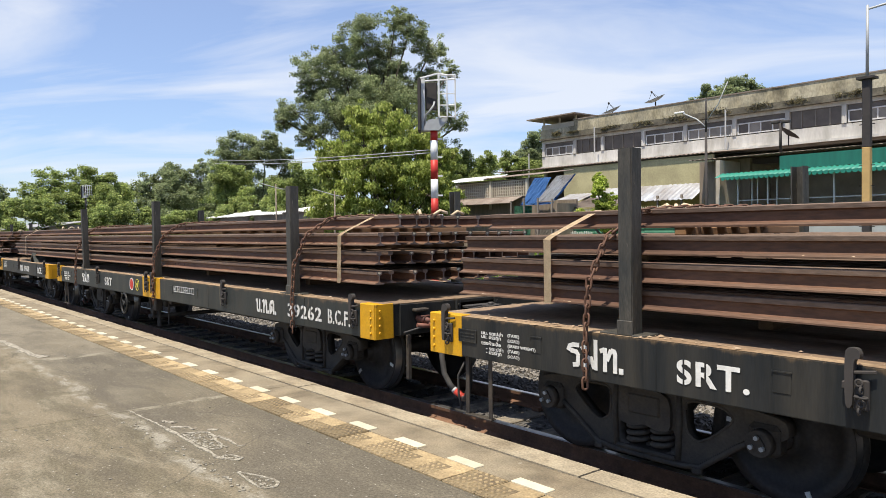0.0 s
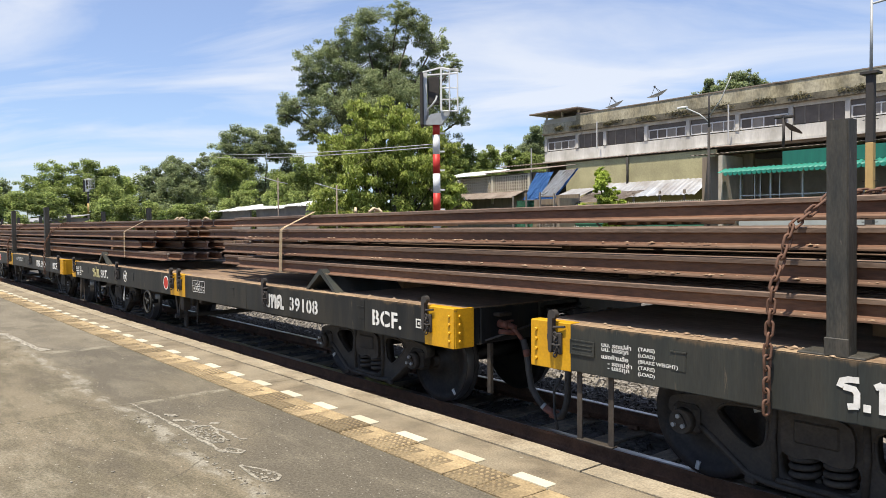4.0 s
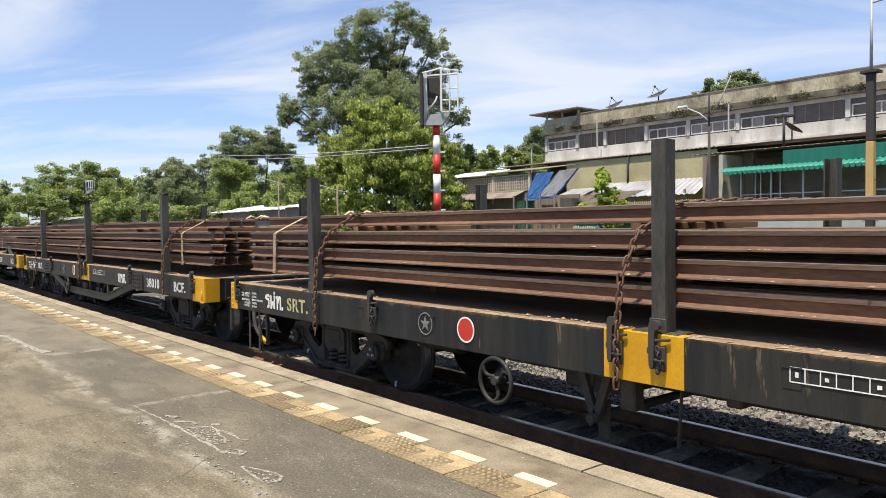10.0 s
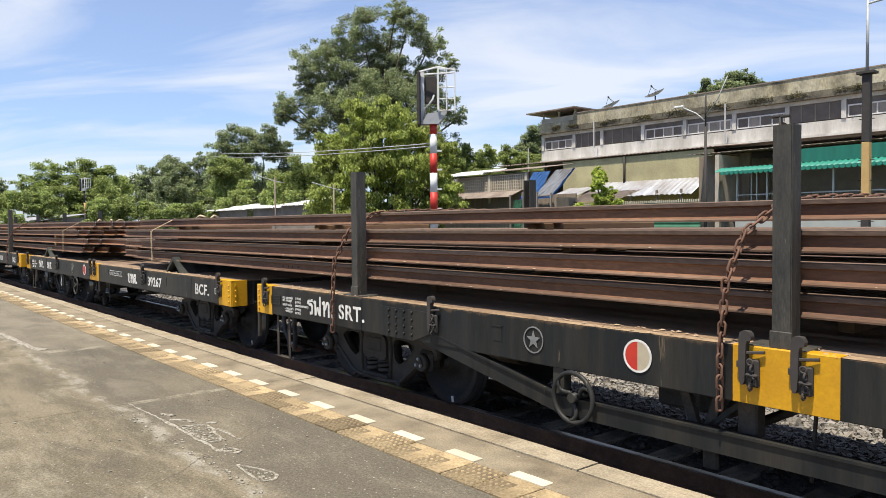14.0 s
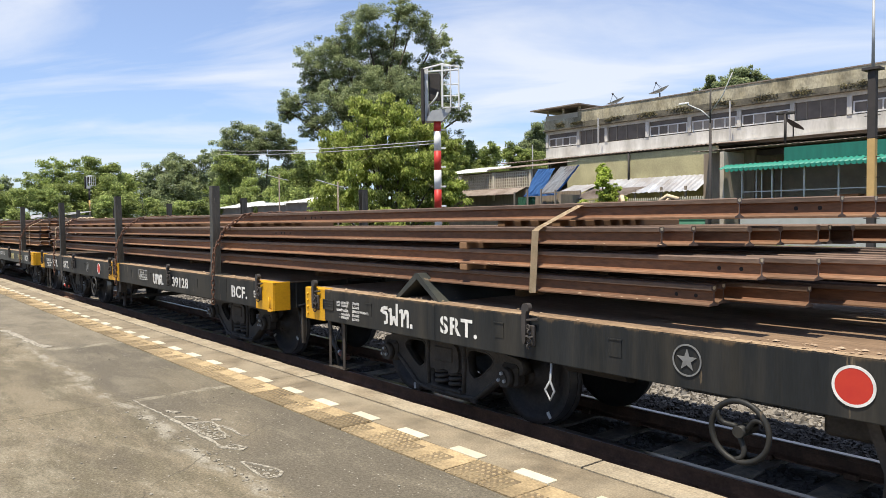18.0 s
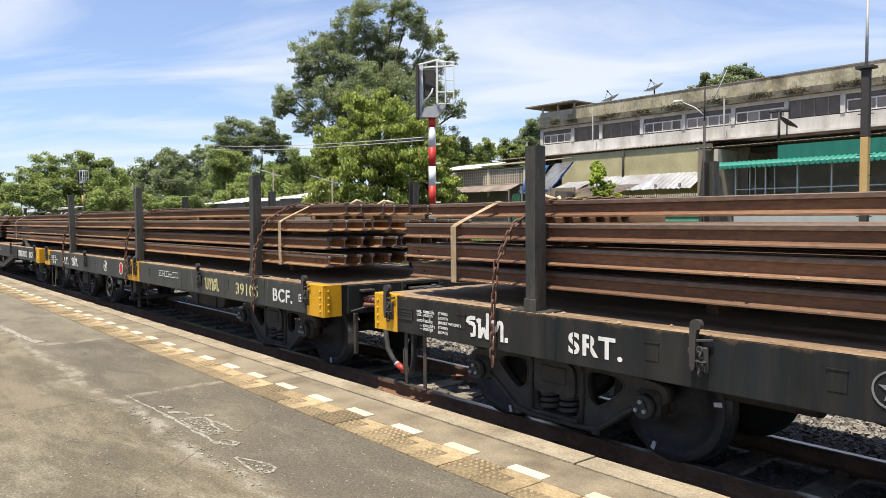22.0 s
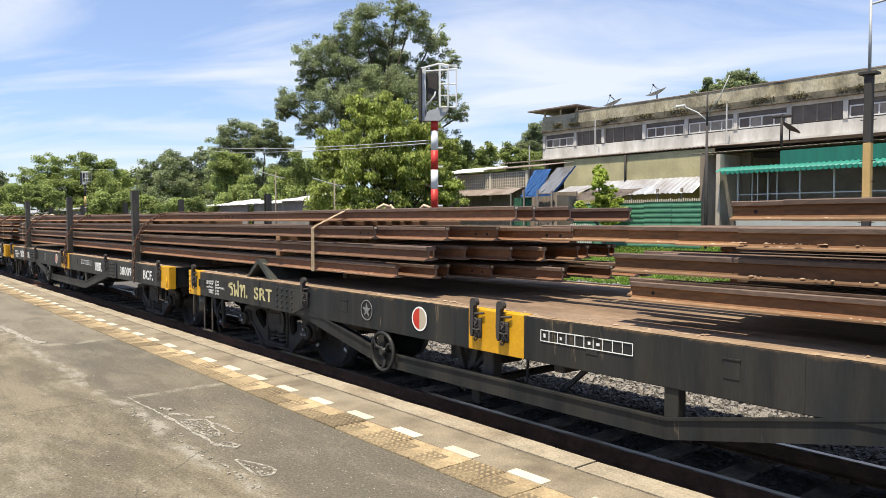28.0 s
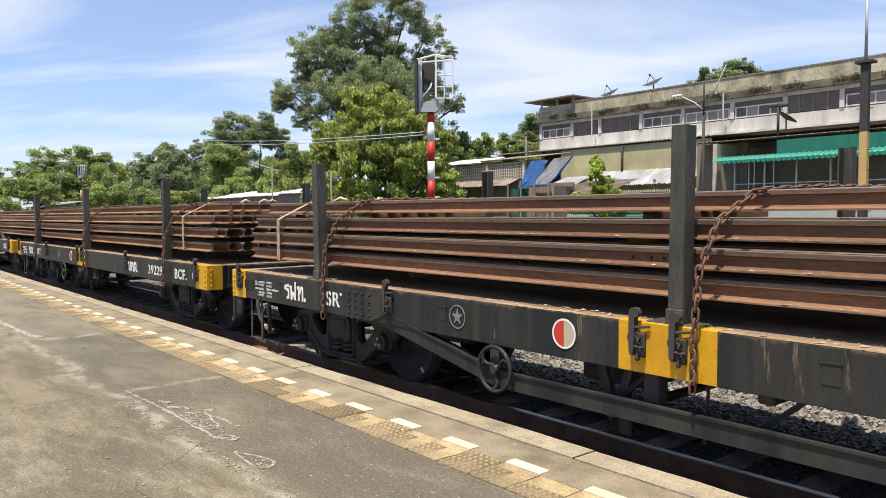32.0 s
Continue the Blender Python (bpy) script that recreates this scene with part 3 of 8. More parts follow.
def tube(bm, pts, r, n=8, mi=0):
    """A round tube along a line of points."""
    pts = [Vector(p) for p in pts]
    rings = []
    for i, p in enumerate(pts):
        d = (pts[min(i + 1, len(pts) - 1)] - pts[max(i - 1, 0)]).normalized()
        a = d.orthogonal().normalized() if i == 0 else (a_last - d * a_last.dot(d)).normalized()
        a_last = a
        b = d.cross(a)
        rings.append([bm.verts.new(p + (a * math.cos(t) + b * math.sin(t)) * r) for t in [k * math.tau / n for k in range(n)]])
    for u, v in zip(rings, rings[1:]):
        for k in range(n):
            f = bm.faces.new((u[k], u[(k + 1) % n], v[(k + 1) % n], v[k]))
            f.smooth, f.material_index = True, mi
    for ring, flip in ((rings[0], True), (rings[-1], False)):
        f = bm.faces.new(ring[::-1] if flip else ring)
        f.material_index = mi
    return bm


def ring(bm, c, r, w, axis="y", n=28, mi=0, m=8):
    """A torus round c."""
    vs = []
    for i in range(n):
        a = i * math.tau / n
        row = []
        for k in range(m):
            b = k * math.tau / m
            e, h = r + w * math.cos(b), w * math.sin(b)
            p = {"y": (e * math.cos(a), h, e * math.sin(a)), "z": (e * math.cos(a), e * math.sin(a), h), "x": (h, e * math.cos(a), e * math.sin(a))}[axis]
            row.append(bm.verts.new(Vector(c) + Vector(p)))
        vs.append(row)
    for i in range(n):
        for k in range(m):
            f = bm.faces.new((vs[i][k], vs[(i + 1) % n][k], vs[(i + 1) % n][(k + 1) % m], vs[i][(k + 1) % m]))
            f.smooth, f.material_index = True, mi
    return bm


MADE = {}


def once(key, fn):
    """A mesh that is built once and shared by all that look alike."""
    if key not in MADE:
        MADE[key] = fn()
    return MADE[key]


# brush strokes of the large Thai stencil letters, in shares of the letter's height: advance, then lines of points
THAI = {
    "บ": (0.8, [[(0.0, 0.86), (0.14, 0.93)], [(0.2, 0.98), (0.2, 0.2), (0.3, 0.08), (0.44, 0.07)], [(0.62, 1.0), (0.62, 0.2), (0.55, 0.08), (0.44, 0.07)]]),
    "ท": (0.82, [[(0.0, 0.86), (0.14, 0.93)], [(0.2, 0.98), (0.2, 0.0)], [(0.3, 0.5), (0.46, 0.92)], [(0.5, 0.93), (0.62, 0.9), (0.66, 0.76), (0.66, 0.0)]]),
    "ต": (0.84, [[(0.1, 0.0), (0.1, 0.66), (0.2, 0.9)], [(0.24, 0.95), (0.38, 0.8), (0.5, 0.96), (0.64, 0.86), (0.67, 0.7), (0.67, 0.0)], [(0.2, 0.1), (0.4, 0.3), (0.4, 0.5), (0.28, 0.5)]]),
    "ร": (0.66, [[(0.0, 0.72), (0.06, 0.9), (0.24, 0.97), (0.5, 0.98)], [(0.14, 0.7), (0.4, 0.66), (0.48, 0.52), (0.48, 0.1)], [(0.48, 0.1), (0.26, 0.06)]]),
    "ฟ": (0.9, [[(0.0, 0.84), (0.12, 0.92)], [(0.16, 0.95), (0.16, 0.0)], [(0.22, 0.06), (0.38, 0.5)], [(0.42, 0.5), (0.58, 0.06)], [(0.66, 0.0), (0.66, 1.28)]]),
    ".": (0.34, [[(0.1, 0.0), (0.1, 0.17)]]),
}


def thai_words(text, height, width, material):
    """Large stencilled Thai letters as flat bars of paint, lower left corner at 0."""
    def make():
        bm = bmesh.new()
        total = sum(THAI[c][0] for c in text) - 0.14
        fx, fz, x, layer = width / total, height, 0.0, 0
        for c in text:
            for line in THAI[c][1]:
                for p, q in zip(line, line[1:]):
                    a, b = Vector(((p[0] + x) * fx, p[1] * fz)), Vector(((q[0] + x) * fx, q[1] * fz))
                    d = (b - a).normalized() * 0.006
                    bar(bm, a - d, b + d, 0.031 if c != "." else 0.035, -0.0025 - 0.00012 * layer, 0)
                    layer = (layer + 1) % 9
            x += THAI[c][0]
        return mesh_of("letters", bm, material)
    return once(("thai", text, height, width, material.name), make)


def words(text, height, width, material):
    """Stencilled letters as a thin raised mesh of that height and width, standing in the x-z plane, lower left corner at 0."""
    def make():
        cu = bpy.data.curves.new("letters", "FONT")
        cu.body, cu.size, cu.extrude, cu.offset = text, 1.0, 0.008, 0.025 if height > 0.08 else 0.02
        cu.space_character = 1.12 if height > 0.08 else 1.0
        ob = bpy.data.objects.new("letters", cu)
        scene.collection.objects.link(ob)
        me = bpy.data.meshes.new_from_object(ob)
        bpy.data.objects.remove(ob)
        co = np.array([v.co[:] for v in me.vertices])
        lo, hi = co.min(0), co.max(0)
        me.transform(pose(0, 0, 0, 90) @ Matrix.Diagonal((width / (hi[0] - lo[0]), height / (hi[1] - lo[1]), 0.08, 1)) @ Matrix.Translation((-lo[0], -lo[1], 0)))
        me.materials.clear()
        if height > 0.08:
            # the narrow bridges that a stencil leaves in each letter
            bm = bmesh.new()
            bm.from_mesh(me)
            bmesh.ops.remove_doubles(bm, verts=bm.verts[:], dist=0.00001)
            todo, spans = set(bm.faces), []
            while todo:
                grow, seen = [todo.pop()], []
                while grow:
                    f = grow.pop()
                    seen += [v.co.x for v in f.verts]
                    for e in f.edges:
                        for g in e.link_faces:
                            if g in todo:
                                todo.discard(g)
                                grow.append(g)
                at = [k for k, q in enumerate(spans) if q[0] < (min(seen) + max(seen)) / 2 < q[1] or min(seen) < (q[0] + q[1]) / 2 < max(seen)]
                seen += [v for k in at for v in spans[k]]
                spans = [q for k, q in enumerate(spans) if k not in at] + [(min(seen), max(seen))]
            for (lo_x, hi_x), letter in zip(sorted(spans), text):
                if letter not in "0235689SBRDC":
                    continue
                c = lo_x * 0.54 + hi_x * 0.46
                for e in (-0.0065, 0.0065):
                    bmesh.ops.bisect_plane(bm, geom=bm.verts[:] + bm.edges[:] + bm.faces[:], plane_co=(c + e, 0, 0), plane_no=(1, 0, 0))
                bmesh.ops.delete(bm, geom=[f for f in bm.faces if abs(f.calc_center_median().x - c) < 0.0064], context="FACES")
            bm.to_mesh(me)
            bm.free()
        return finish(me, material)
    return once(("words", text, height, width, material.name), make)


# ---- platform, track and ground ----
RAIL_Z = -0.24          # top of the running rails; the platform's top is 0
TRACK_Y = 5.225         # middle of the near track


def sheet(bm, x0, x1, y0, y1, z, n=1, m=1, wave=0.0, mi=0):
    vs = [[bm.verts.new((x0 + (x1 - x0) * i / n, y0 + (y1 - y0) * j / m,
                         z + (wave * (noise.noise((i * 0.7, j * 0.7, 3)) if wave else 0)))) for j in range(m + 1)] for i in range(n + 1)]
    for i in range(n):
        for j in range(m):
            f = bm.faces.new((vs[i][j], vs[i + 1][j], vs[i + 1][j + 1], vs[i][j + 1]))
            f.material_index = mi
    return bm


def setting(name, bm, material, label, category="ground"):
    me = mesh_of(name, bm, material)
    return tagged(new(name, me), label, category, kind="structure")


def build_ground():
    bm = bmesh.new()
    # one sheet from the platform's foot to the horizon
    sheet(bm, -900, 500, -700, 900, -0.52, 60, 60)
    setting("ground", bm, EARTH, "brown earth with weeds, reaching to the horizon", "ground")
    bm = bmesh.new()
    prism(bm, [(3.4, -0.53), (3.7, -0.43), (6.6, -0.43), (7.6, -0.47), (13.2, -0.46), (18.2, -0.44), (19.0, -0.53)], -140, 30, axis="x")
    setting("ballast", bm, BALLAST_BED, "grey stone ballast bed under both tracks", "ballast")
    # dark bed below the train: oil, with the train's shade painted in
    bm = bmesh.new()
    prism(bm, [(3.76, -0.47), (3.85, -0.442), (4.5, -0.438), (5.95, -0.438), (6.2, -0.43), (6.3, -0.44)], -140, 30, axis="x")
    setting("ballast_oily", bm, BALLAST_OIL_SHADE, "ballast under the train, coloured dark for oil and for shade", "ballast")


# the bank beyond the far track: distance and height
BANK_Y, BANK_Z = (18.7, 20.0, 23.0, 25.9, 31.0, 34.0), (-0.53, -0.42, 0.02, 0.42, 0.3, 0.3)


def build_bank():
    bm = bmesh.new()
    n = 60
    rows = [[bm.verts.new((-46 + 56 * i / n, y, z + (0.05 * noise.noise((i * 0.6, y * 0.8, 2)) if 19 < y < 33 else 0))) for y, z in zip(BANK_Y, BANK_Z)] for i in range(n + 1)]
    for a, b in zip(rows, rows[1:]):
        for k in range(len(BANK_Y) - 1):
            bm.faces.new((a[k], b[k], b[k + 1], a[k + 1]))
    setting("bank", bm, EARTH, "low grassy earth bank beyond the far track", "ground")


def stones(name, count, x0, x1, y0, y1, z, size, material, label):
    rng = np.random.default_rng(len(name) + count)
    base = np.array([(x, y, q) for x in (-1, 1) for y in (-1, 1) for q in (-1, 1)], float)
    quads = np.array([(0, 1, 3, 2), (4, 6, 7, 5), (0, 4, 5, 1), (2, 3, 7, 6), (0, 2, 6, 4), (1, 5, 7, 3)])
    # denser towards the viewer
    x = x1 - (x1 - x0) * rng.random(count) ** 1.7
    y = y0 + (y1 - y0) * rng.random(count)
    s = size * (0.55 + 0.9 * rng.random(count))
    v = base[None] * (0.65 + 0.55 * rng.random((count, 8, 1))) * s[:, None, None] * (0.6 + 0.7 * rng.random((count, 1, 3)))
    a, b = rng.random(count) * 6.28, rng.random(count) * 6.28
    ca, sa, cb, sb = np.cos(a), np.sin(a), np.cos(b), np.sin(b)
    one, nil = np.ones(count), np.zeros(count)
    rz = np.stack([np.stack([ca, -sa, nil], 1), np.stack([sa, ca, nil], 1), np.stack([nil, nil, one], 1)], 1)
    rx = np.stack([np.stack([one, nil, nil], 1), np.stack([nil, cb, -sb], 1), np.stack([nil, sb, cb], 1)], 1)
    v = np.einsum("nij,nkj->nki", rz @ rx, v) + np.stack([x, y, z + s * 0.3 * rng.random(count)], 1)[:, None]
    f = quads[None] + 8 * np.arange(count)[:, None, None]
    me = bpy.data.meshes.new(name)
    me.from_pydata(v.reshape(-1, 3).tolist(), [], f.reshape(-1, 4).tolist())
    ob = new(name, finish(me, material))
    return tagged(ob, label, "ballast stones", kind="stuff")


LOAD_RAIL = 0.126        # height of the rails carried as freight


def rail_profile(s=1.0):
    h = [(0.0625, 0), (0.0625, 0.011), (0.02, 0.024), (0.0085, 0.035), (0.0085, 0.1), (0.033, 0.109), (0.035, 0.138), (0.028, 0.145)]
    return [(x * s, z * s) for x, z in h] + [(-x * s, z * s) for x, z in h[::-1]]


def rail_mesh(name, x0, x1, material, cuts=1, end_mat=None, holes=(), dab=False):
    bm = bmesh.new()
    pr = rail_profile(LOAD_RAIL / 0.145 if end_mat else 1.0)
    rows = [[bm.verts.new((x0 + (x1 - x0) * i / cuts, y, z)) for y, z in pr] for i in range(cuts + 1)]
    n = len(pr)
    for a, b in zip(rows, rows[1:]):
        for k in range(n):
            f = bm.faces.new((a[k], a[(k + 1) % n], b[(k + 1) % n], b[k]))
            f.material_index = (1 if k in (6, 7, 8) else 0) if end_mat is None else (2 if k in (0, 1, 13, 14) else 3 if 4 < k < 10 else 0)
    for r, flip in ((rows[0], 0), (rows[-1], 1)):
        f = bm.faces.new(r if flip else r[::-1])
        f.material_index = 1 if end_mat else 0
    bmesh.ops.recalc_face_normals(bm, faces=bm.faces[:])
    if end_mat:
        # fishplate bolt holes through the web
        for x in holes:
            rod(bm, (x, -0.0085, 0.057), (x, 0.0085, 0.057), 0.0135, 8, mi=4)
    if dab:
        # a dab of white paint on each end of the head
        for a, b in ((x0 - 0.002, x0), (x1, x1 + 0.002)):
            prism(bm, [(-0.016, LOAD_RAIL - 0.006), (-0.013, LOAD_RAIL - 0.022), (0.004, LOAD_RAIL - 0.027), (0.015, LOAD_RAIL - 0.018), (0.012, LOAD_RAIL - 0.004)], a, b, 5, axis="x")
    return mesh_of(name, bm, material)


def build_track(y, top, label, near):
    rails = []
    for k, dy in enumerate((-0.535, 0.535)):
        ob = thing("rail", f"{label}, worn bright on its head", "rail", pose(0, y + dy, top - 0.145), "rails of the tracks", "structure",
                   once("track_rail", lambda: rail_mesh("rail", -140, 30, [RAIL_STEEL, RAIL_HEAD])))
        rails.append(ob)
    def one():
        bm = bmesh.new()
        prism(bm, [(-1.0, 0), (1.0, 0), (1.0, 0.13), (0.72, 0.15), (0.36, 0.13), (-0.36, 0.13), (-0.72, 0.15), (-1.0, 0.13)], -0.11, 0.11, axis="x")
        bmesh.ops.bevel(bm, geom=bm.edges[:], offset=0.012, segments=1, affect="EDGES")
        for s in (-1, 1):
            for e in (-0.085, 0.085):
                box(bm, -0.05, 0.05, s * 0.535 + e - 0.02, s * 0.535 + e + 0.02, 0.14, 0.185, 0.006, 1)
        return mesh_of("sleeper", bm, [SLEEPER, RAIL_STEEL])
    me = once("sleeper", one)
    holder = thing("sleepers", f"concrete sleepers under the {near} track", "sleepers", pose(0, y, top - 0.295), kind="structure")
    for i in range(62 if near == "near" else 30):
        o = part("sleeper", me, None, holder, at=pose(-1.0 - 0.62 * i + random.uniform(-0.02, 0.02), random.uniform(-0.02, 0.02), 0, 0, 0, random.uniform(-0.8, 0.8)))
    return rails


def build_platform():
    deck = thing("platform", "low concrete station platform with worn paving", "platform", kind="structure")
    # main paving in cast bays with open joints
    joints = [-46, -38, -30, -22, -16, -10.0, -6.58, -2.0, 2.5, 8, 20]
    bm = bmesh.new()
    box(bm, -140, 20, -14, 3.46, -0.66, -0.012)
    setting("platform_core", bm, JOINT, "packed dirt under the paving, showing in the joints", "platform")
    rg = random.Random(12)
    for a, b in zip(joints, joints[1:]):
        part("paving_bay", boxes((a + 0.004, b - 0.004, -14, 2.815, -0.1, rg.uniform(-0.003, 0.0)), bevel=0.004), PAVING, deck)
        part("paving_bay", boxes((a + 0.006, b - 0.006, 3.125, 3.478, -0.1, rg.uniform(-0.002, 0.002)), bevel=0.004), CONC_MID, deck)

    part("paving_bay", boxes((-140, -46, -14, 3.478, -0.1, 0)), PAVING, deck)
    # edge beam, in lengths, a little chipped
    x = 12.0
    while x > -100:
        ln = random.uniform(2.6, 4.2)
        bm = bmesh.new()
        n = 14
        pts = [(x - ln + 0.008 + (ln - 0.016) * i / n, 3.70 + random.uniform(-0.012, 0.006)) for i in range(n + 1)]
        prism(bm, [(x - ln + 0.008, 3.488), *pts, (x - 0.008, 3.488)], -0.6, random.uniform(0.0, 0.008), axis="z")
        part("edge_stone", bm, CONC_EDGE, deck)
        x -= ln
    # yellow tactile tiles with studs, white marker tiles
    def tile(studs):
        bm = bmesh.new()
        box(bm, -0.1445, 0.1445, -0.1445, 0.1445, -0.05, 0.004, 0.004)
        zone = {0: None, 1: (-0.142, 0.142, -0.142, 0.142), 2: (-0.142, 0.142, -0.142, 0.0), 3: (-0.142, 0.02, -0.142, 0.06)}[studs]
        if zone:
            box(bm, *zone, 0.002, 0.0055, 0.001, 1)
        for i in range(6):
            for j in range(6):
                cx, cy = -0.12 + 0.048 * i, -0.12 + 0.048 * j
                if zone and zone[0] < cx < zone[1] and zone[2] < cy < zone[3]:
                    bmesh.ops.create_cone(bm, cap_ends=True, segments=6, radius1=0.0145, radius2=0.01, depth=0.008,
                                          matrix=Matrix.Translation((cx, cy, 0.007)))
        return mesh_of("tactile_tile", bm, [TACTILE, TACTILE_DIRT])
    kinds = [once(("tile", k), lambda k=k: tile(k)) for k in (0, 1, 2, 3)]
    white = once("white_tile", lambda: mesh_of("white_tile", boxes((0.01, 0.29, 0.005, 0.09, -0.02, 0.01), bevel=0.004), WHITE_TILE))
    for i in range(-30, 150):
        xx = -3.15 - 0.15 + 0.3 * (6 - i) + 0.3
        if xx < -42:
            break
        part("tactile_tile", random.choice(kinds + [kinds[2], kinds[3]]), None, deck, at=pose(xx, 2.972, random.uniform(-0.004, 0.002), random.uniform(-0.6, 0.6), random.uniform(-0.6, 0.6)))
        if i % 2 == 0:
            part("white_tile", white, None, deck, at=pose(-3.15 + 0.3 * (6 - i), 3.112, random.uniform(-0.002, 0.001), 0, 0, random.uniform(-0.6, 0.6)))
    # scraped scars in the mortar
    rng = random.Random(5)

    def scar(pts, w):
        bm = bmesh.new()
        left, right = [], []
        for i, (px, py) in enumerate(pts):
            qx, qy = pts[min(i + 1, len(pts) - 1)]
            ox, oy = pts[max(i - 1, 0)]
            d = Vector((qx - ox, qy - oy)).normalized()
            ww = w * rng.uniform(0.4, 1.3)
            left.append((px - d.y * ww, py + d.x * ww))
            right.append((px + d.y * ww, py - d.x * ww))
        prism(bm, left + right[::-1], -0.01, rng.uniform(0.002, 0.005), axis="z")
        part("scar", bm, SCAR, deck, "scraped pale mortar")

    def wander(a, b, n, j):
        return [(a[0] + (b[0] - a[0]) * i / n + rng.uniform(-j, j), a[1] + (b[1] - a[1]) * i / n + rng.uniform(-j, j)) for i in range(n + 1)]
    def scrape(rim, flakes, seed):
        """A scraped hollow: a broken pale rim with crumbs of mortar left inside it."""
        rs = random.Random(seed)
        scar(rim + rim[:1], 0.009)
        xs, ys = [p[0] for p in rim], [p[1] for p in rim]
        bm = bmesh.new()
        left = flakes
        while left:
            a, b = rs.uniform(min(xs), max(xs)), rs.uniform(min(ys), max(ys))
            inside = False
            for (x0, y0), (x1, y1) in zip(rim, rim[1:] + rim[:1]):
                if (y0 > b) != (y1 > b) and a < (x1 - x0) * (b - y0) / (y1 - y0) + x0:
                    inside = not inside
            if not inside:
                continue
            left -= 1
            r = rs.uniform(0.004, 0.013)
            prism(bm, [(a + r * rs.uniform(0.5, 1.6) * math.cos(t), b + r * rs.uniform(0.5, 1.2) * math.sin(t)) for t in [k * math.tau / 6 for k in range(6)]], -0.002, rs.uniform(0.001, 0.0045), axis="z")
        part("scar", bm, SCAR, deck, "crumbled pale mortar")
    scar(wander((-6.6, 1.93), (-5.8, 1.98), 12, 0.008), 0.007)
    scar(wander((-5.85, 1.98), (-4.73, 1.985), 14, 0.008), 0.014)
    scrape([(-5.55, 2.01), (-5.5, 2.12), (-5.45, 2.18), (-5.3, 2.17), (-5.19, 2.13), (-5.08, 2.13), (-4.97, 2.08), (-5.0, 2.02), (-5.2, 2.0)], 150, 3)
    scar(wander((-6.02, 2.03), (-5.9, 2.09), 5, 0.01), 0.025)
    scar(wander((-5.8, 2.01), (-5.73, 2.09), 4, 0.01), 0.024)
    scar(wander((-5.72, 2.11), (-5.6, 2.13), 4, 0.008), 0.01)
    scar(wander((-5.53, 2.2), (-5.48, 2.26), 3, 0.008), 0.025)
    scar(wander((-5.3, 2.19), (-5.15, 2.21), 5, 0.008), 0.014)
    scar(wander((-5.15, 2.21), (-4.97, 2.2), 5, 0.008), 0.01)
    scar(wander((-4.97, 2.2), (-4.93, 2.245), 3, 0.006), 0.012)
    scar(wander((-5.08, 2.1), (-4.98, 2.13), 4, 0.006), 0.012)
    scrape([(-4.78, 2.0), (-4.82, 2.05), (-4.76, 2.08), (-4.67, 2.1), (-4.64, 2.06), (-4.7, 2.02)], 30, 4)
    scrape([(-4.42, 1.95), (-4.34, 1.99), (-4.24, 2.03), (-4.14, 2.06), (-4.06, 2.055), (-4.01, 2.01), (-4.02, 1.95), (-4.06, 1.93), (-4.2, 1.935)], 40, 6)
    # crumbs along the worn seam
    for k in range(70):
        a = rng.uniform(-6.2, -3.4)
        b = 1.83 + 0.01 * (a + 5) + rng.gauss(0, 0.035)
        r = rng.uniform(0.004, 0.014)
        bm = prism(bmesh.new(), [(a + r * rng.uniform(0.6, 1.6) * math.cos(t), b + r * rng.uniform(0.5, 1.2) * math.sin(t)) for t in [q * math.tau / 6 for q in range(6)]], -0.002, 0.004, axis="z")
        part("grit", bm, SCAR, deck)
    scar(wander((-10.3, 1.93), (-10.2, 2.05), 3, 0.03), 0.06)
    scar(wander((-12.4, 1.85), (-10.3, 1.96), 9, 0.03), 0.05)
    for k in range(60):
        a, b = rng.uniform(-12, -2.5), rng.uniform(0.6, 2.7)
        bm = bmesh.new()
        r = rng.uniform(0.003, 0.011)
        prism(bm, [(a + r * rng.uniform(0.6, 1.4) * math.cos(t), b + r * rng.uniform(0.6, 1.4) * math.sin(t)) for t in [k2 * math.tau / 7 for k2 in range(7)]], 0, 0.004, axis="z")
        part("grit", bm, SCAR, deck)


build_ground()
build_bank()
build_platform()
build_track(TRACK_Y, RAIL_Z, "steel running rail of the near track", "near")
build_track(16.4, RAIL_Z, "steel running rail of the far track", "far")
stones("ballast_stones", 16000, -22, 0.5, 6.1, 6.9, -0.43, 0.019, STONE_BROWN, "darker brown ballast shoulder beside the near track")
stones("ballast_stones", 22000, -22, 0.5, 6.6, 9.8, -0.44, 0.019, STONE, "pale crushed stone ballast in sunlight")
stones("ballast_stones", 8000, -22, 0.5, 3.74, 6.2, -0.438, 0.017, STONE_OIL_SHADE, "ballast stones between the sleepers, coloured dark for oil and for shade")
stones("ballast_stones", 5000, -40, 2, 9.5, 19, -0.45, 0.04, STONE, "scattered ballast stones by the far track")


# ---- beyond the tracks: signals, poles, houses ----
GROUND_Z = -0.5


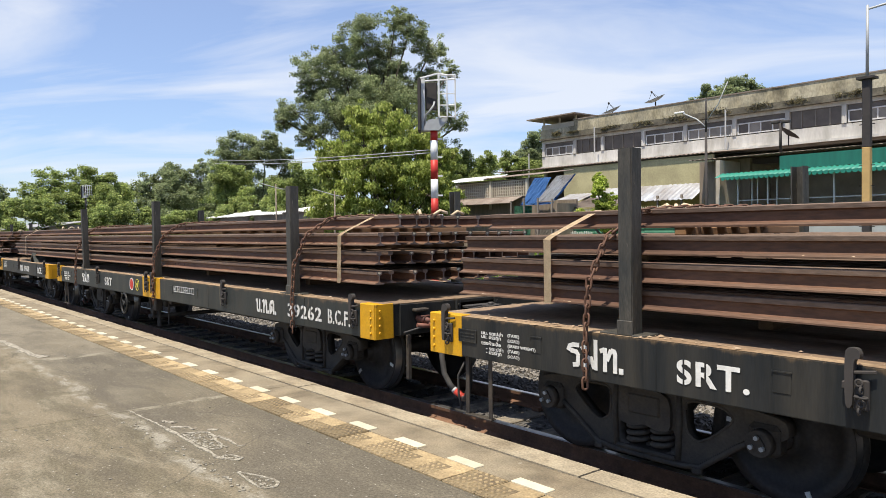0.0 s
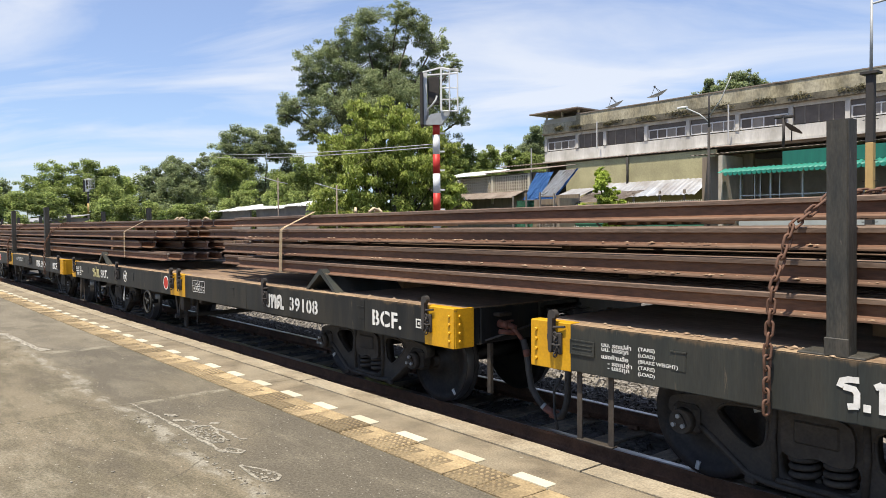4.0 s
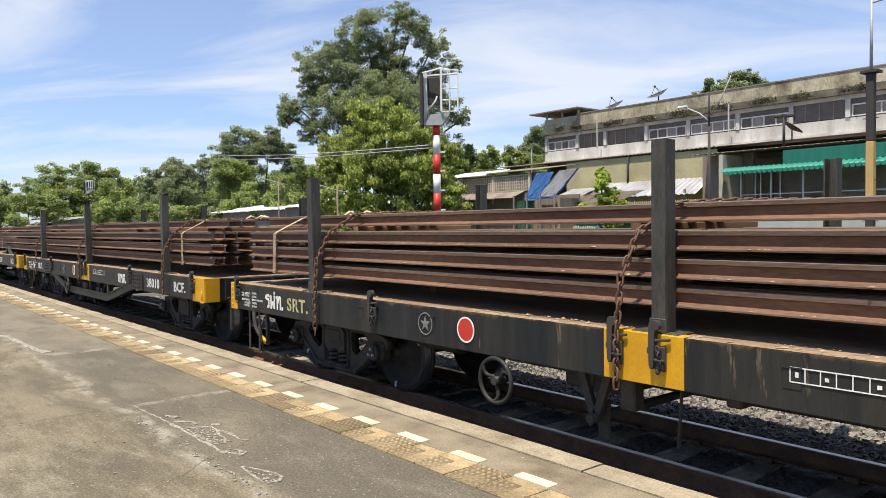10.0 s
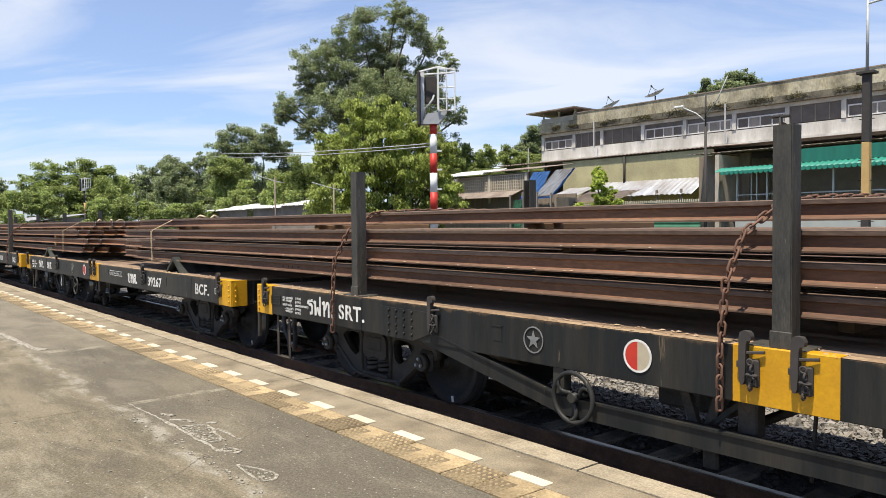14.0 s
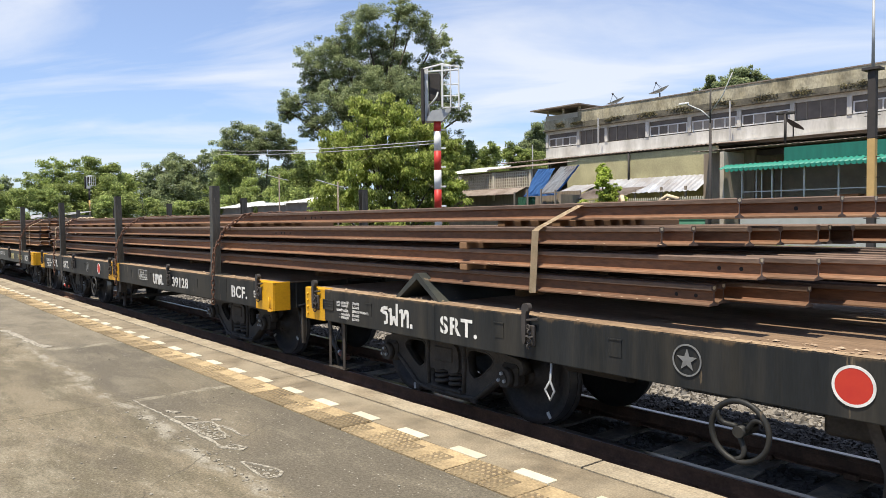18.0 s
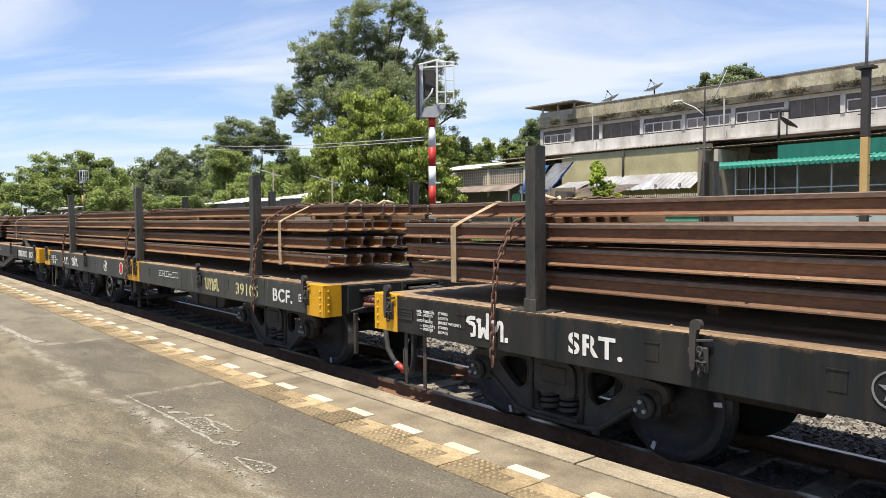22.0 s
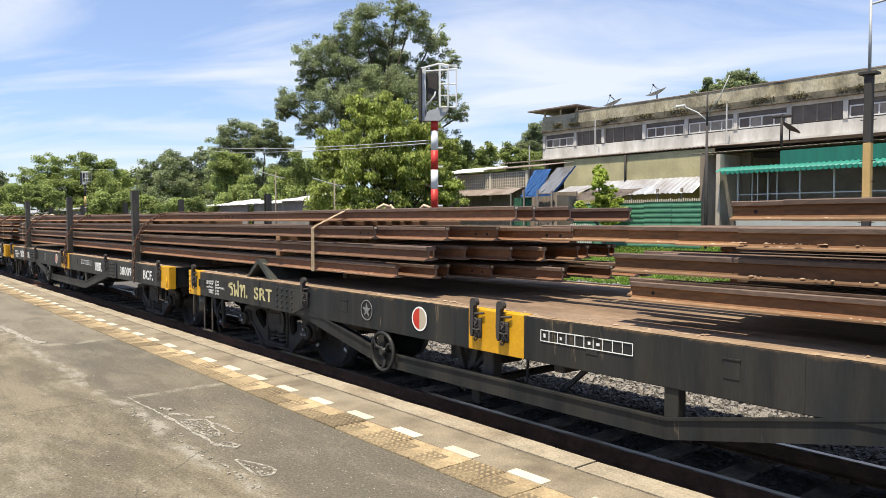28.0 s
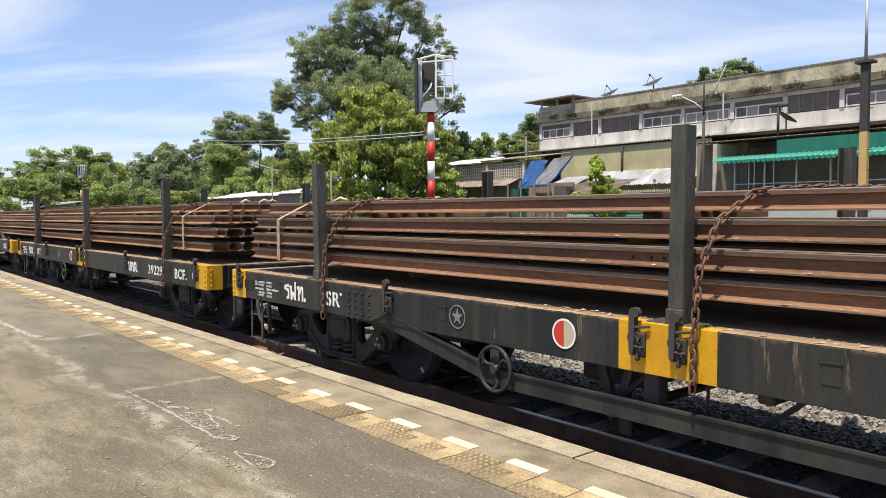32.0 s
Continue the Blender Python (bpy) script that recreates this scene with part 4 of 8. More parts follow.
def make_signal(x, y, top, label, bands=None):
    s = thing("signal", label, "railway signal", pose(x, y, GROUND_Z, 0, 0, 50))
    base = top - GROUND_Z
    # banded mast
    z, k = base, 0
    while z > 0.02:
        lo = max(0.0, z - (1.15 if bands else 0.22 if k == 0 else 0.445))
        m, said = (bands or ((SIG_RED, "red band"), (SIG_WHITE, "white band")))[k % 2]
        part("mast_band", rod(bmesh.new(), (0, 0, lo), (0, 0, z), 0.085, 16), m, s, said)
        z, k = lo, k + 1
    part("back_board", boxes((-0.36, -0.29, -0.25, 0.25, base - 0.02, base + 1.18), bevel=0.015), POLE_DARK, s, "black signal back board, edge on")
    part("equipment_panel", boxes((-0.19, 0.08, 0.02, 0.2, base + 0.5, base + 1.12), bevel=0.012), POLE_DARK, s, "dark equipment cabinet")
    part("frame_post", boxes((-0.285, -0.2, -0.06, 0.06, base + 0.0, base + 1.2), bevel=0.008), SIG_WHITE, s, "white frame post")
    part("frame_post", boxes((0.1, 0.145, -0.2, -0.15, base + 0.3, base + 1.28), bevel=0.006), SIG_WHITE, s, "white frame post")
    bm = prism(bmesh.new(), [(-0.27, base), (0.12, base), (0.32, base + 0.26), (0.32, base + 0.3), (-0.12, base + 0.24)], -0.14, 0.14)
    part("bracket", bm, SIG_GREY, s, "galvanised tapering bracket")
    bar_of = lambda p, q, r=0.017: part("cage_bar", rod(bmesh.new(), p, q, r, 6), SIG_WHITE, s)
    for px, py in ((0.5, -0.2), (0.5, 0.25), (0.12, 0.25), (0.31, -0.22)):
        bar_of((px, py, base + 0.3), (px, py, base + 1.24))
    for zz in (0.3, 0.56, 0.82, 1.24):
        bar_of((0.12, -0.18, base + zz), (0.5, -0.2, base + zz), 0.014)
        bar_of((0.5, -0.2, base + zz), (0.5, 0.25, base + zz), 0.014)
    bar_of((-0.34, -0.1, base + 1.18), (0.12, -0.18, base + 1.28), 0.022)
    bar_of((0.12, -0.18, base + 1.28), (0.52, -0.15, base + 1.2), 0.022)
    bar_of((-0.34, 0.2, base + 1.18), (0.5, 0.25, base + 1.24), 0.02)
    bm = bmesh.new()
    tube(bm, [(0.02, -0.05, base + 0.66), (0.0, -0.16, base + 0.56), (-0.1, -0.17, base + 0.42), (-0.18, -0.12, base + 0.36), (-0.2, -0.1, base + 0.12)], 0.022, 8)
    part("cable", bm, SIG_GREY, s, "grey looped cable")
    for zz in (base - 0.2, base - 0.62, base - 1.05, base - 1.5, base - 1.95):
        part("rung", boxes((0.08, 0.19, -0.03, 0.03, zz, zz + 0.035)), SIG_WHITE, s)
    return s


def corrugated(bm, x0, x1, y0, z0, y1, z1, pitch=0.18, depth=0.035, thick=0.006, mi=0, sag=0.0, rng=None):
    """A sheet roof falling from (y1, z1) to (y0, z0), waved along x."""
    n = max(4, int((x1 - x0) / pitch * 4))
    top, bot = [], []
    for i in range(n + 1):
        x = x0 + (x1 - x0) * i / n
        w = depth / 2 * math.sin(i * math.pi / 2)
        j = (rng.uniform(-sag, sag) if rng else 0)
        top.append((bm.verts.new((x, y0, z0 + w + j)), bm.verts.new((x, y1, z1 + w + j * 0.3))))
        bot.append((bm.verts.new((x, y0, z0 + w + j - thick)), bm.verts.new((x, y1, z1 + w + j * 0.3 - thick))))
    for i in range(n):
        for q in ((top[i][0], top[i + 1][0], top[i + 1][1], top[i][1]), (bot[i][1], bot[i + 1][1], bot[i + 1][0], bot[i][0]),
                  (bot[i][0], bot[i + 1][0], top[i + 1][0], top[i][0])):
            f = bm.faces.new(q)
            f.material_index, f.smooth = mi, True
    return bm


def make_window(parent, x0, x1, z0, z1, y, panes, glass, rng):
    fr = bmesh.new()
    t = 0.065
    for a in ((x0, x1, z0, z0 + t), (x0, x1, z1 - t, z1)):
        box(fr, a[0], a[1], y - 0.05, y + 0.03, a[2], a[3])
    for i in range(panes + 1):
        xx = x0 + (x1 - x0) * i / panes
        xx = min(max(xx, x0 + t / 2), x1 - t / 2)
        box(fr, xx - t / 2, xx + t / 2, y - 0.048, y + 0.028, z0 + t, z1 - t)
    w = part("window", fr, WHITE_FRAME, parent, "white-framed window of several lights")
    for i in range(panes):
        a, b = x0 + (x1 - x0) * i / panes + 0.02, x0 + (x1 - x0) * (i + 1) / panes - 0.02
        part("pane", boxes((a, b, y - 0.005, y + 0.005, z0 + 0.04, z1 - 0.04)), WINDOW_DARK if rng.random() < 0.25 else glass, w)


def make_terrace():
    rng = random.Random(8)
    h = thing("terrace_house", "long two-storey concrete shophouse row with a mouldy parapet", "building")
    L, R, Y = -34.9, 16.0, 38.0
    # upper storey wall built round its openings
    part("wall", boxes((L, R, Y, Y + 0.2, 5.8, 6.5), (L, R, Y, Y + 0.2, 7.42, 7.62)), WALL_WHITE, h, "stained white spandrel wall")
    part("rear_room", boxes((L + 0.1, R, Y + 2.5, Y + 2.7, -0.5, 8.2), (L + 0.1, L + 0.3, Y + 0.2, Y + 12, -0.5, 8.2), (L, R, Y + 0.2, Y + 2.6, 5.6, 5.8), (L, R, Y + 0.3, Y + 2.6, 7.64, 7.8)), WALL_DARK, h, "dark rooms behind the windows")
    part("side_wall", boxes((L - 0.02, L + 0.18, Y + 0.2, Y + 12, -0.5, 8.1)), WALL_WHITE, h)
    part("parapet", boxes((L + 3.0, R, Y - 0.22, Y - 0.07, 7.98, 8.72), (L, L + 3.0, Y - 0.15, Y - 0.0, 7.75, 8.35)), WALL_MOULD, h, "mould-stained yellowish concrete parapet")
    part("ledge", boxes((L, R, Y - 0.3, Y + 0.4, 7.62, 7.72), (L + 3.0, R, Y - 0.26, Y - 0.07, 7.72, 7.98)), WALL_BLACK, h, "ledge black with mould")
    rw = np.random.default_rng(4)
    for k in range(11):
        cx = L + 1 + k * 2.4 + rw.uniform(-0.5, 0.5)
        tufts = [((cx + rw.uniform(-0.5, 0.5), Y - 0.28, 7.75 + rw.uniform(0.0, 0.25)), (rw.uniform(0.2, 0.6), 0.12, rw.uniform(0.06, 0.2))) for q in range(4)]
        tf = thing("roof_weeds", "dry weeds growing from the mouldy roof ledge", "weeds")
        part("tuft", leaves_mesh("tuft", tufts, 300, 0.05, LEAF_DRY, rw), None, tf)
    part("coping", boxes((L + 3.0, R, Y - 0.26, Y - 0.02, 8.72, 8.78)), ZINC_OLD, h)
    part("cornice", boxes((L, R, Y - 0.18, Y + 0.0, 5.72, 5.84)), WALL_WHITE, h)
    part("roof_hut", boxes((L - 0.1, L + 2.9, Y + 0.1, Y + 3, 8.35, 8.72)), CREAM, h)
    part("roof_hut_roof", boxes((L - 0.9, L + 3.4, Y - 0.6, Y + 3.4, 9.08, 9.16)), ZINC_OLD, h, "flat sheet roof of the stair hut")
    for x in (L, L + 1.4, L + 2.8):
        part("roof_hut_post", boxes((x, x + 0.1, Y + 0.12, Y + 0.22, 8.72, 9.08)), CREAM, h)
    cols = [L + 0.15, -32.0, -29.72, -26.65, -23.8, -20.8, -17.9, -15.15, -12.2, -9.2, -6.2, -3.2, 0, 3]
    for x in cols:
        part("column", boxes((x - 0.11, x + 0.11, Y - 0.06, Y + 0.22, 6.53, 7.42)), WALL_WHITE, h)
    for i, (a, b) in enumerate(zip(cols, cols[1:])):
        dark = i in (1, 2, 6)
        if dark:
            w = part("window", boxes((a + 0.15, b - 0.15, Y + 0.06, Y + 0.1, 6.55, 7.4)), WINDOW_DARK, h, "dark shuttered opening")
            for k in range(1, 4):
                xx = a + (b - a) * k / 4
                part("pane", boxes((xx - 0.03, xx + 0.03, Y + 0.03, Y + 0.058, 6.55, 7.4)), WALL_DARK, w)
        else:
            make_window(h, a + 0.16, b - 0.16, 6.55, 7.15, Y + 0.05, 4, WINDOW, rng)
            part("transom", boxes((a + 0.12, b - 0.12, Y + 0.08, Y + 0.12, 7.16, 7.41)), WINDOW_DARK, h)
    # lower lean-to roof line and olive wall
    bm = bmesh.new()
    corrugated(bm, L - 0.2, -19.6, 33.85, 5.3, 37.8, 5.7, 0.25, 0.07)
    part("lean_to_roof", bm, ZINC_OLD, h, "rusty corrugated lean-to roof")
    bm = bmesh.new()
    corrugated(bm, -19.6, R, 31.4, 4.72, 38.0, 5.2, 0.25)
    part("lean_to_roof", bm, ZINC_OLD, h)
    part("lower_wall", boxes((-29.5, -19.8, 34.0, 34.2, -0.5, 5.2)), WALL_OLIVE, h, "olive rendered ground floor wall")
    part("lower_wall", boxes((-19.8, R, 36.0, 36.2, -0.5, 4.7), (-18.0, -17.8, 31.2, 36.0, -0.5, 4.6)), SHOP_WALL, h, "shaded back of the open shop")
    part("lower_wall", boxes((-19.9, -17.3, 33.0, 33.2, -0.5, 4.75)), WALL_BROWN, h)
    bm = bmesh.new()
    for k in range(5):
        box(bm, -19.0, -18.4, 32.95, 33.0, 3.2 + 0.28 * k, 3.3 + 0.28 * k)
    part("vent_blocks", bm, CREAM, h)
    part("downpipe", rod(bmesh.new(), (-25.0, 33.9, 3.4), (-25.0, 33.9, 5.2), 0.06, 8), POLE_DARK, h)
    # porch roof of zinc over the yard
    bm = bmesh.new()
    corrugated(bm, -27.1, -19.95, 32.4, 2.95, 34.0, 3.82, 0.3, 0.03, sag=0.025, rng=rng)
    part("porch_roof", bm, ZINC, h, "buckled bright zinc porch roof")
    bm = bmesh.new()
    corrugated(bm, -28.7, -26.7, 31.6, 2.98, 33.6, 3.6, 0.25, 0.03, sag=0.03, rng=rng)
    part("porch_roof", bm, ZINC, h)
    for x in (-25.2, -23.6, -22.0, -20.6):
        part("porch_post", boxes((x - 0.05, x + 0.05, 32.5, 32.6, -0.5, 3.2)), WALL_BROWN, h)
    # open shop front: white dwarf wall, glazing bars, green canopy
    part("dwarf_wall", boxes((-16.9, R, 31.0, 31.15, -0.5, 1.68)), DWARF, h, "greyish white dwarf wall")
    for k in range(22):
        x = -16.85 + 1.36 * k
        part("glazing_bar", boxes((x - 0.03, x + 0.03, 31.03, 31.1, 1.68, 3.7)), FRAME, h)
    for z in (2.72, 1.7):
        part("glazing_bar", boxes((-16.85, R, 31.04, 31.09, z - 0.02, z + 0.02)), FRAME, h)
    for x in (-16.2, -15.95, -15.1):
        part("glazing_bar", boxes((x - 0.02, x + 0.02, 31.05, 31.09, 1.72, 3.7)), FRAME, h)
    bm = bmesh.new()
    corrugated(bm, -17.75, R, 30.6, 3.76, 31.3, 3.98, 0.22, 0.05)
    part("canopy", bm, GREEN_ROOF, h, "bright green sheet canopy")
    bm = bmesh.new()
    x = -17.4
    while x < 6:
        prism(bm, [(x, 3.76), (x + 0.2, 3.76), (x + 0.2, 3.68), (x + 0.15, 3.62), (x + 0.05, 3.62), (x, 3.68)], 30.58, 30.6)
        x += 0.22
    part("valance", bm, GREEN_ROOF, h, "scalloped green canopy edge")
    part("fascia", boxes((-15.1, R, 31.3, 31.4, 3.99, 4.56)), GREEN_CLOTH_SHADED, h, "green cloth fascia, its shade put into the colour")
    # things in the shop
    for x, w2, z, hgt, m in ((-15.3, 1.1, 1.7, 0.95, RED_CLOTH), (-14.0, 1.4, 1.7, 0.85, BLUE_CLOTH), (-12.6, 0.95, 1.7, 1.3, ORANGE_CLOTH), (-11.5, 0.95, 1.7, 1.25, ORANGE_CLOTH)):
        t = thing("shop_goods", "coloured plastic crate in the open shop", "crate", pose(x, 31.75, -0.5))
        part("crate", boxes((-w2 / 2, w2 / 2, -0.4, 0.4, 0, z + hgt), bevel=0.04), m, t)
    return h


def make_shacks():
    rng = random.Random(3)
    h = thing("shack", "low brick and board shack with a rusty roof", "shack")
    part("wall", boxes((-33.6, -24.6, 26.4, 26.55, -0.5, 3.1), (-33.6, -31.9, 26.38, 26.5, 3.1, 4.0)), WALL_BROWN, h)
    part("wall", boxes((-31.9, -24.6, 26.62, 26.7, 3.1, 4.1)), WALL_BROWN, h)
    # pierced block screen
    bm = bmesh.new()
    for i in range(41):
        if i not in (8, 24):
            box(bm, -31.8 + 0.16 * i, -31.8 + 0.16 * i + 0.045, 26.4, 26.47, 3.22, 4.0)
    for k in range(6):
        box(bm, -31.8, -25.3, 26.41, 26.46, 3.22 + 0.15 * k, 3.265 + 0.15 * k)
    for x in (-30.5, -27.95, -31.9, -25.35):
        box(bm, x, x + 0.14, 26.36, 26.5, 2.6, 4.05)
    part("block_screen", bm, CREAM, h, "pierced cream block screen")
    bm = bmesh.new()
    corrugated(bm, -28.4, -24.4, 26.25, 4.2, 29.0, 4.55, 0.22)
    part("roof", bm, ZINC_OLD, h, "rusty corrugated roof")
    bm = bmesh.new()
    corrugated(bm, -31.9, -28.2, 26.1, 4.12, 28.0, 4.5, 0.22)
    part("roof", bm, SIG_WHITE, h, "pale sheet roof")
    bm = bmesh.new()
    corrugated(bm, -31.9, -25.6, 25.5, 2.85, 26.38, 3.2, 0.22, sag=0.025, rng=rng)
    part("awning", bm, ZINC_OLD, h)
    part("wall", boxes((-31.2, -25.6, 26.0, 26.2, -0.5, 2.0)), WALL_BROWN, h)
    ac = thing("air_conditioner", "pale box air conditioner on the shack wall", "air conditioner", pose(-30.62, 26.14, 3.45))
    part("case", boxes((-0.35, 0.35, -0.15, 0.15, 0, 0.5), bevel=0.03), WALL_WHITE, ac)
    part("fan_grille", ring(ring(bmesh.new(), (0, -0.155, 0.25), 0.18, 0.01), (0, -0.155, 0.25), 0.1, 0.01), POLE_DARK, ac)
    # leaning lean-to with blue tarpaulin and loose sheets
    lt = thing("lean_to", "makeshift lean-to under blue tarpaulin and zinc sheets", "lean-to")
    def slab(x0, x1, za, zb, y0, y1, skew, m, label, name="sheet"):
        bm = bmesh.new()
        n, k = 12, 8
        crease = 0.07 if m is TARP else 0.05
        g = [[bm.verts.new((x0 + (x1 - x0) * i / n + skew * j / k, y0 + (y1 - y0) * j / k + crease * noise.noise((x0 + i * 0.9, j * 0.5, 4)),
                            za + (zb - za) * j / k + crease * 0.4 * noise.noise((x0 + i * 0.6, j * 0.6, 1)))) for j in range(k + 1)] for i in range(n + 1)]
        fs = [bm.faces.new((g[i][j], g[i + 1][j], g[i + 1][j + 1], g[i][j + 1])) for i in range(n) for j in range(k)]
        bmesh.ops.solidify(bm, geom=fs, thickness=0.02)
        part(name, bm, m, lt, label)
    slab(-24.52, -23.42, 2.76, 3.96, 25.2, 25.7, 0.38, TARP, "creased blue tarpaulin", "tarpaulin")
    slab(-23.48, -22.38, 2.82, 4.0, 25.15, 25.75, 0.72, ZINC, "tilted grey zinc sheet")
    slab(-22.42, -22.3, 2.84, 4.02, 25.1, 25.7, 0.75, TARP, "blue tarpaulin edge", "tarpaulin")
    slab(-24.55, -22.5, 2.68, 2.78, 25.12, 25.18, 0.1, TARP, "blue tarpaulin hem", "tarpaulin")
    slab(-25.1, -23.95, 1.25, 2.66, 25.2, 25.3, 0.05, GREEN_FENCE, "dark green sheet hung as a screen", "screen")
    slab(-23.5, -22.3, 0.8, 1.7, 25.0, 25.1, 0.0, WALL_DARK, "", "board")
    slab(-22.6, -19.6, 2.5, 3.0, 26, 27.6, 0.2, ZINC_OLD, "")
    part("wall", boxes((-25.2, -22.0, 26.2, 26.3, -0.5, 2.9), (-22.1, -22.0, 24.9, 26.2, -0.5, 2.7)), WALL_BROWN, lt)
    for k in range(4):
        x = -25 + 0.86 * k
        part("prop", boxes((x, x + 0.06, 24.95, 25.01, -0.5, 2.9 + 0.1 * math.sin(k))), WALL_DARK, lt)
    for k in range(9):
        x = rng.uniform(-25.2, -21.8)
        j = thing("junk_box", "dull box among yard clutter by the lean-to", "box", pose(x, 24.6 + rng.uniform(-0.3, 0.2), 0.2, 0, 0, rng.uniform(-30, 30)))
        part("box", boxes((-rng.uniform(0.2, 0.45), rng.uniform(0.2, 0.45), -0.2, 0.2, 0, rng.uniform(0.3, 1.0)), bevel=0.03), rng.choice([WALL_BROWN, ZINC_OLD, WALL_DARK]), j)
    # green sheet fence with a picket top
    fe = thing("sheet_fence", "green corrugated sheet fence", "fence")
    for q in range(5):
        x0, top = -22.1 + 1.3 * q, 2.32 + 0.02 * math.sin(q * 2.3)
        rows = [(26.0 - (0.022 if k % 4 < 2 else 0.0), -0.5 + (top + 0.5) * k / 56) for k in range(57)]
        bm = prism(bmesh.new(), rows + [(26.02, top), (26.02, -0.5)], x0 + 0.006, x0 + 1.294, axis="x")
        part("sheet", bm, GREEN_FENCE, fe)
    for i in range(66):
        part("picket", once("picket", lambda: mesh_of("picket", prism(bmesh.new(), [(-0.022, 0), (0.022, 0), (0.022, 0.2), (0, 0.23), (-0.022, 0.2)], -0.01, 0.01), CREAM)), None, fe, at=pose(-22.1 + 0.098 * i, 26.05, 2.22 + rng.uniform(-0.02, 0.02)))
    for i in range(14):
        part("picket", once("pale_picket", lambda: mesh_of("picket", prism(bmesh.new(), [(-0.03, 0), (0.03, 0), (0.03, 1.9), (0, 1.95), (-0.03, 1.9)], -0.01, 0.01), WALL_WHITE)), None, fe, at=pose(-22.1 + 0.1 * i, 25.8, -0.5 + rng.uniform(-0.05, 0.02)))
    # low white-roofed sheds further along
    for a, b, z, y in ((-47, -41, 2.62, 20), (-41, -36.5, 2.66, 20.3), (-36.3, -32.3, 2.7, 19.7)):
        sd = thing("low_shed", "low shed with a pale tarpaulin-patched sheet roof", "shed")
        bm = bmesh.new()
        corrugated(bm, a, b, y - 1.2, z - 0.1, y + 1.5, z + 0.35, 0.25, 0.05, sag=0.03, rng=rng)
        part("roof", bm, SIG_WHITE, sd, "pale sheet roof")
        part("wall", boxes((a + 0.1, b - 0.1, y - 0.9, y - 0.8, -0.5, z - 0.1), (a + 0.1, a + 0.2, y - 0.8, y + 1.4, -0.5, z)), WALL_DARK, sd)
    sd = thing("long_shed", "long pale sheet-roofed shed far down the line", "shed")
    bm = bmesh.new()
    corrugated(bm, -92, -68, 13.5, 2.15, 17, 2.7, 0.5, 0.08)
    part("roof", bm, ZINC, sd)
    part("wall", boxes((-91.8, -68.2, 14.0, 14.2, -0.5, 2.2), (-68.4, -68.2, 14.2, 17, -0.5, 2.4)), WALL_DARK, sd)
    sd = thing("far_shed", "pale gabled shed far off", "shed")
    bm = bmesh.new()
    prism(bm, [(12, 4.0), (16, 6.2), (20, 4.0), (20, 3.8), (16, 6.0), (12, 3.8)], -170, -150, axis="x")
    part("roof", bm, ZINC, sd)
    part("wall", boxes((-169, -150.2, 12.4, 19.6, -0.5, 3.9)), WALL_WHITE, sd)


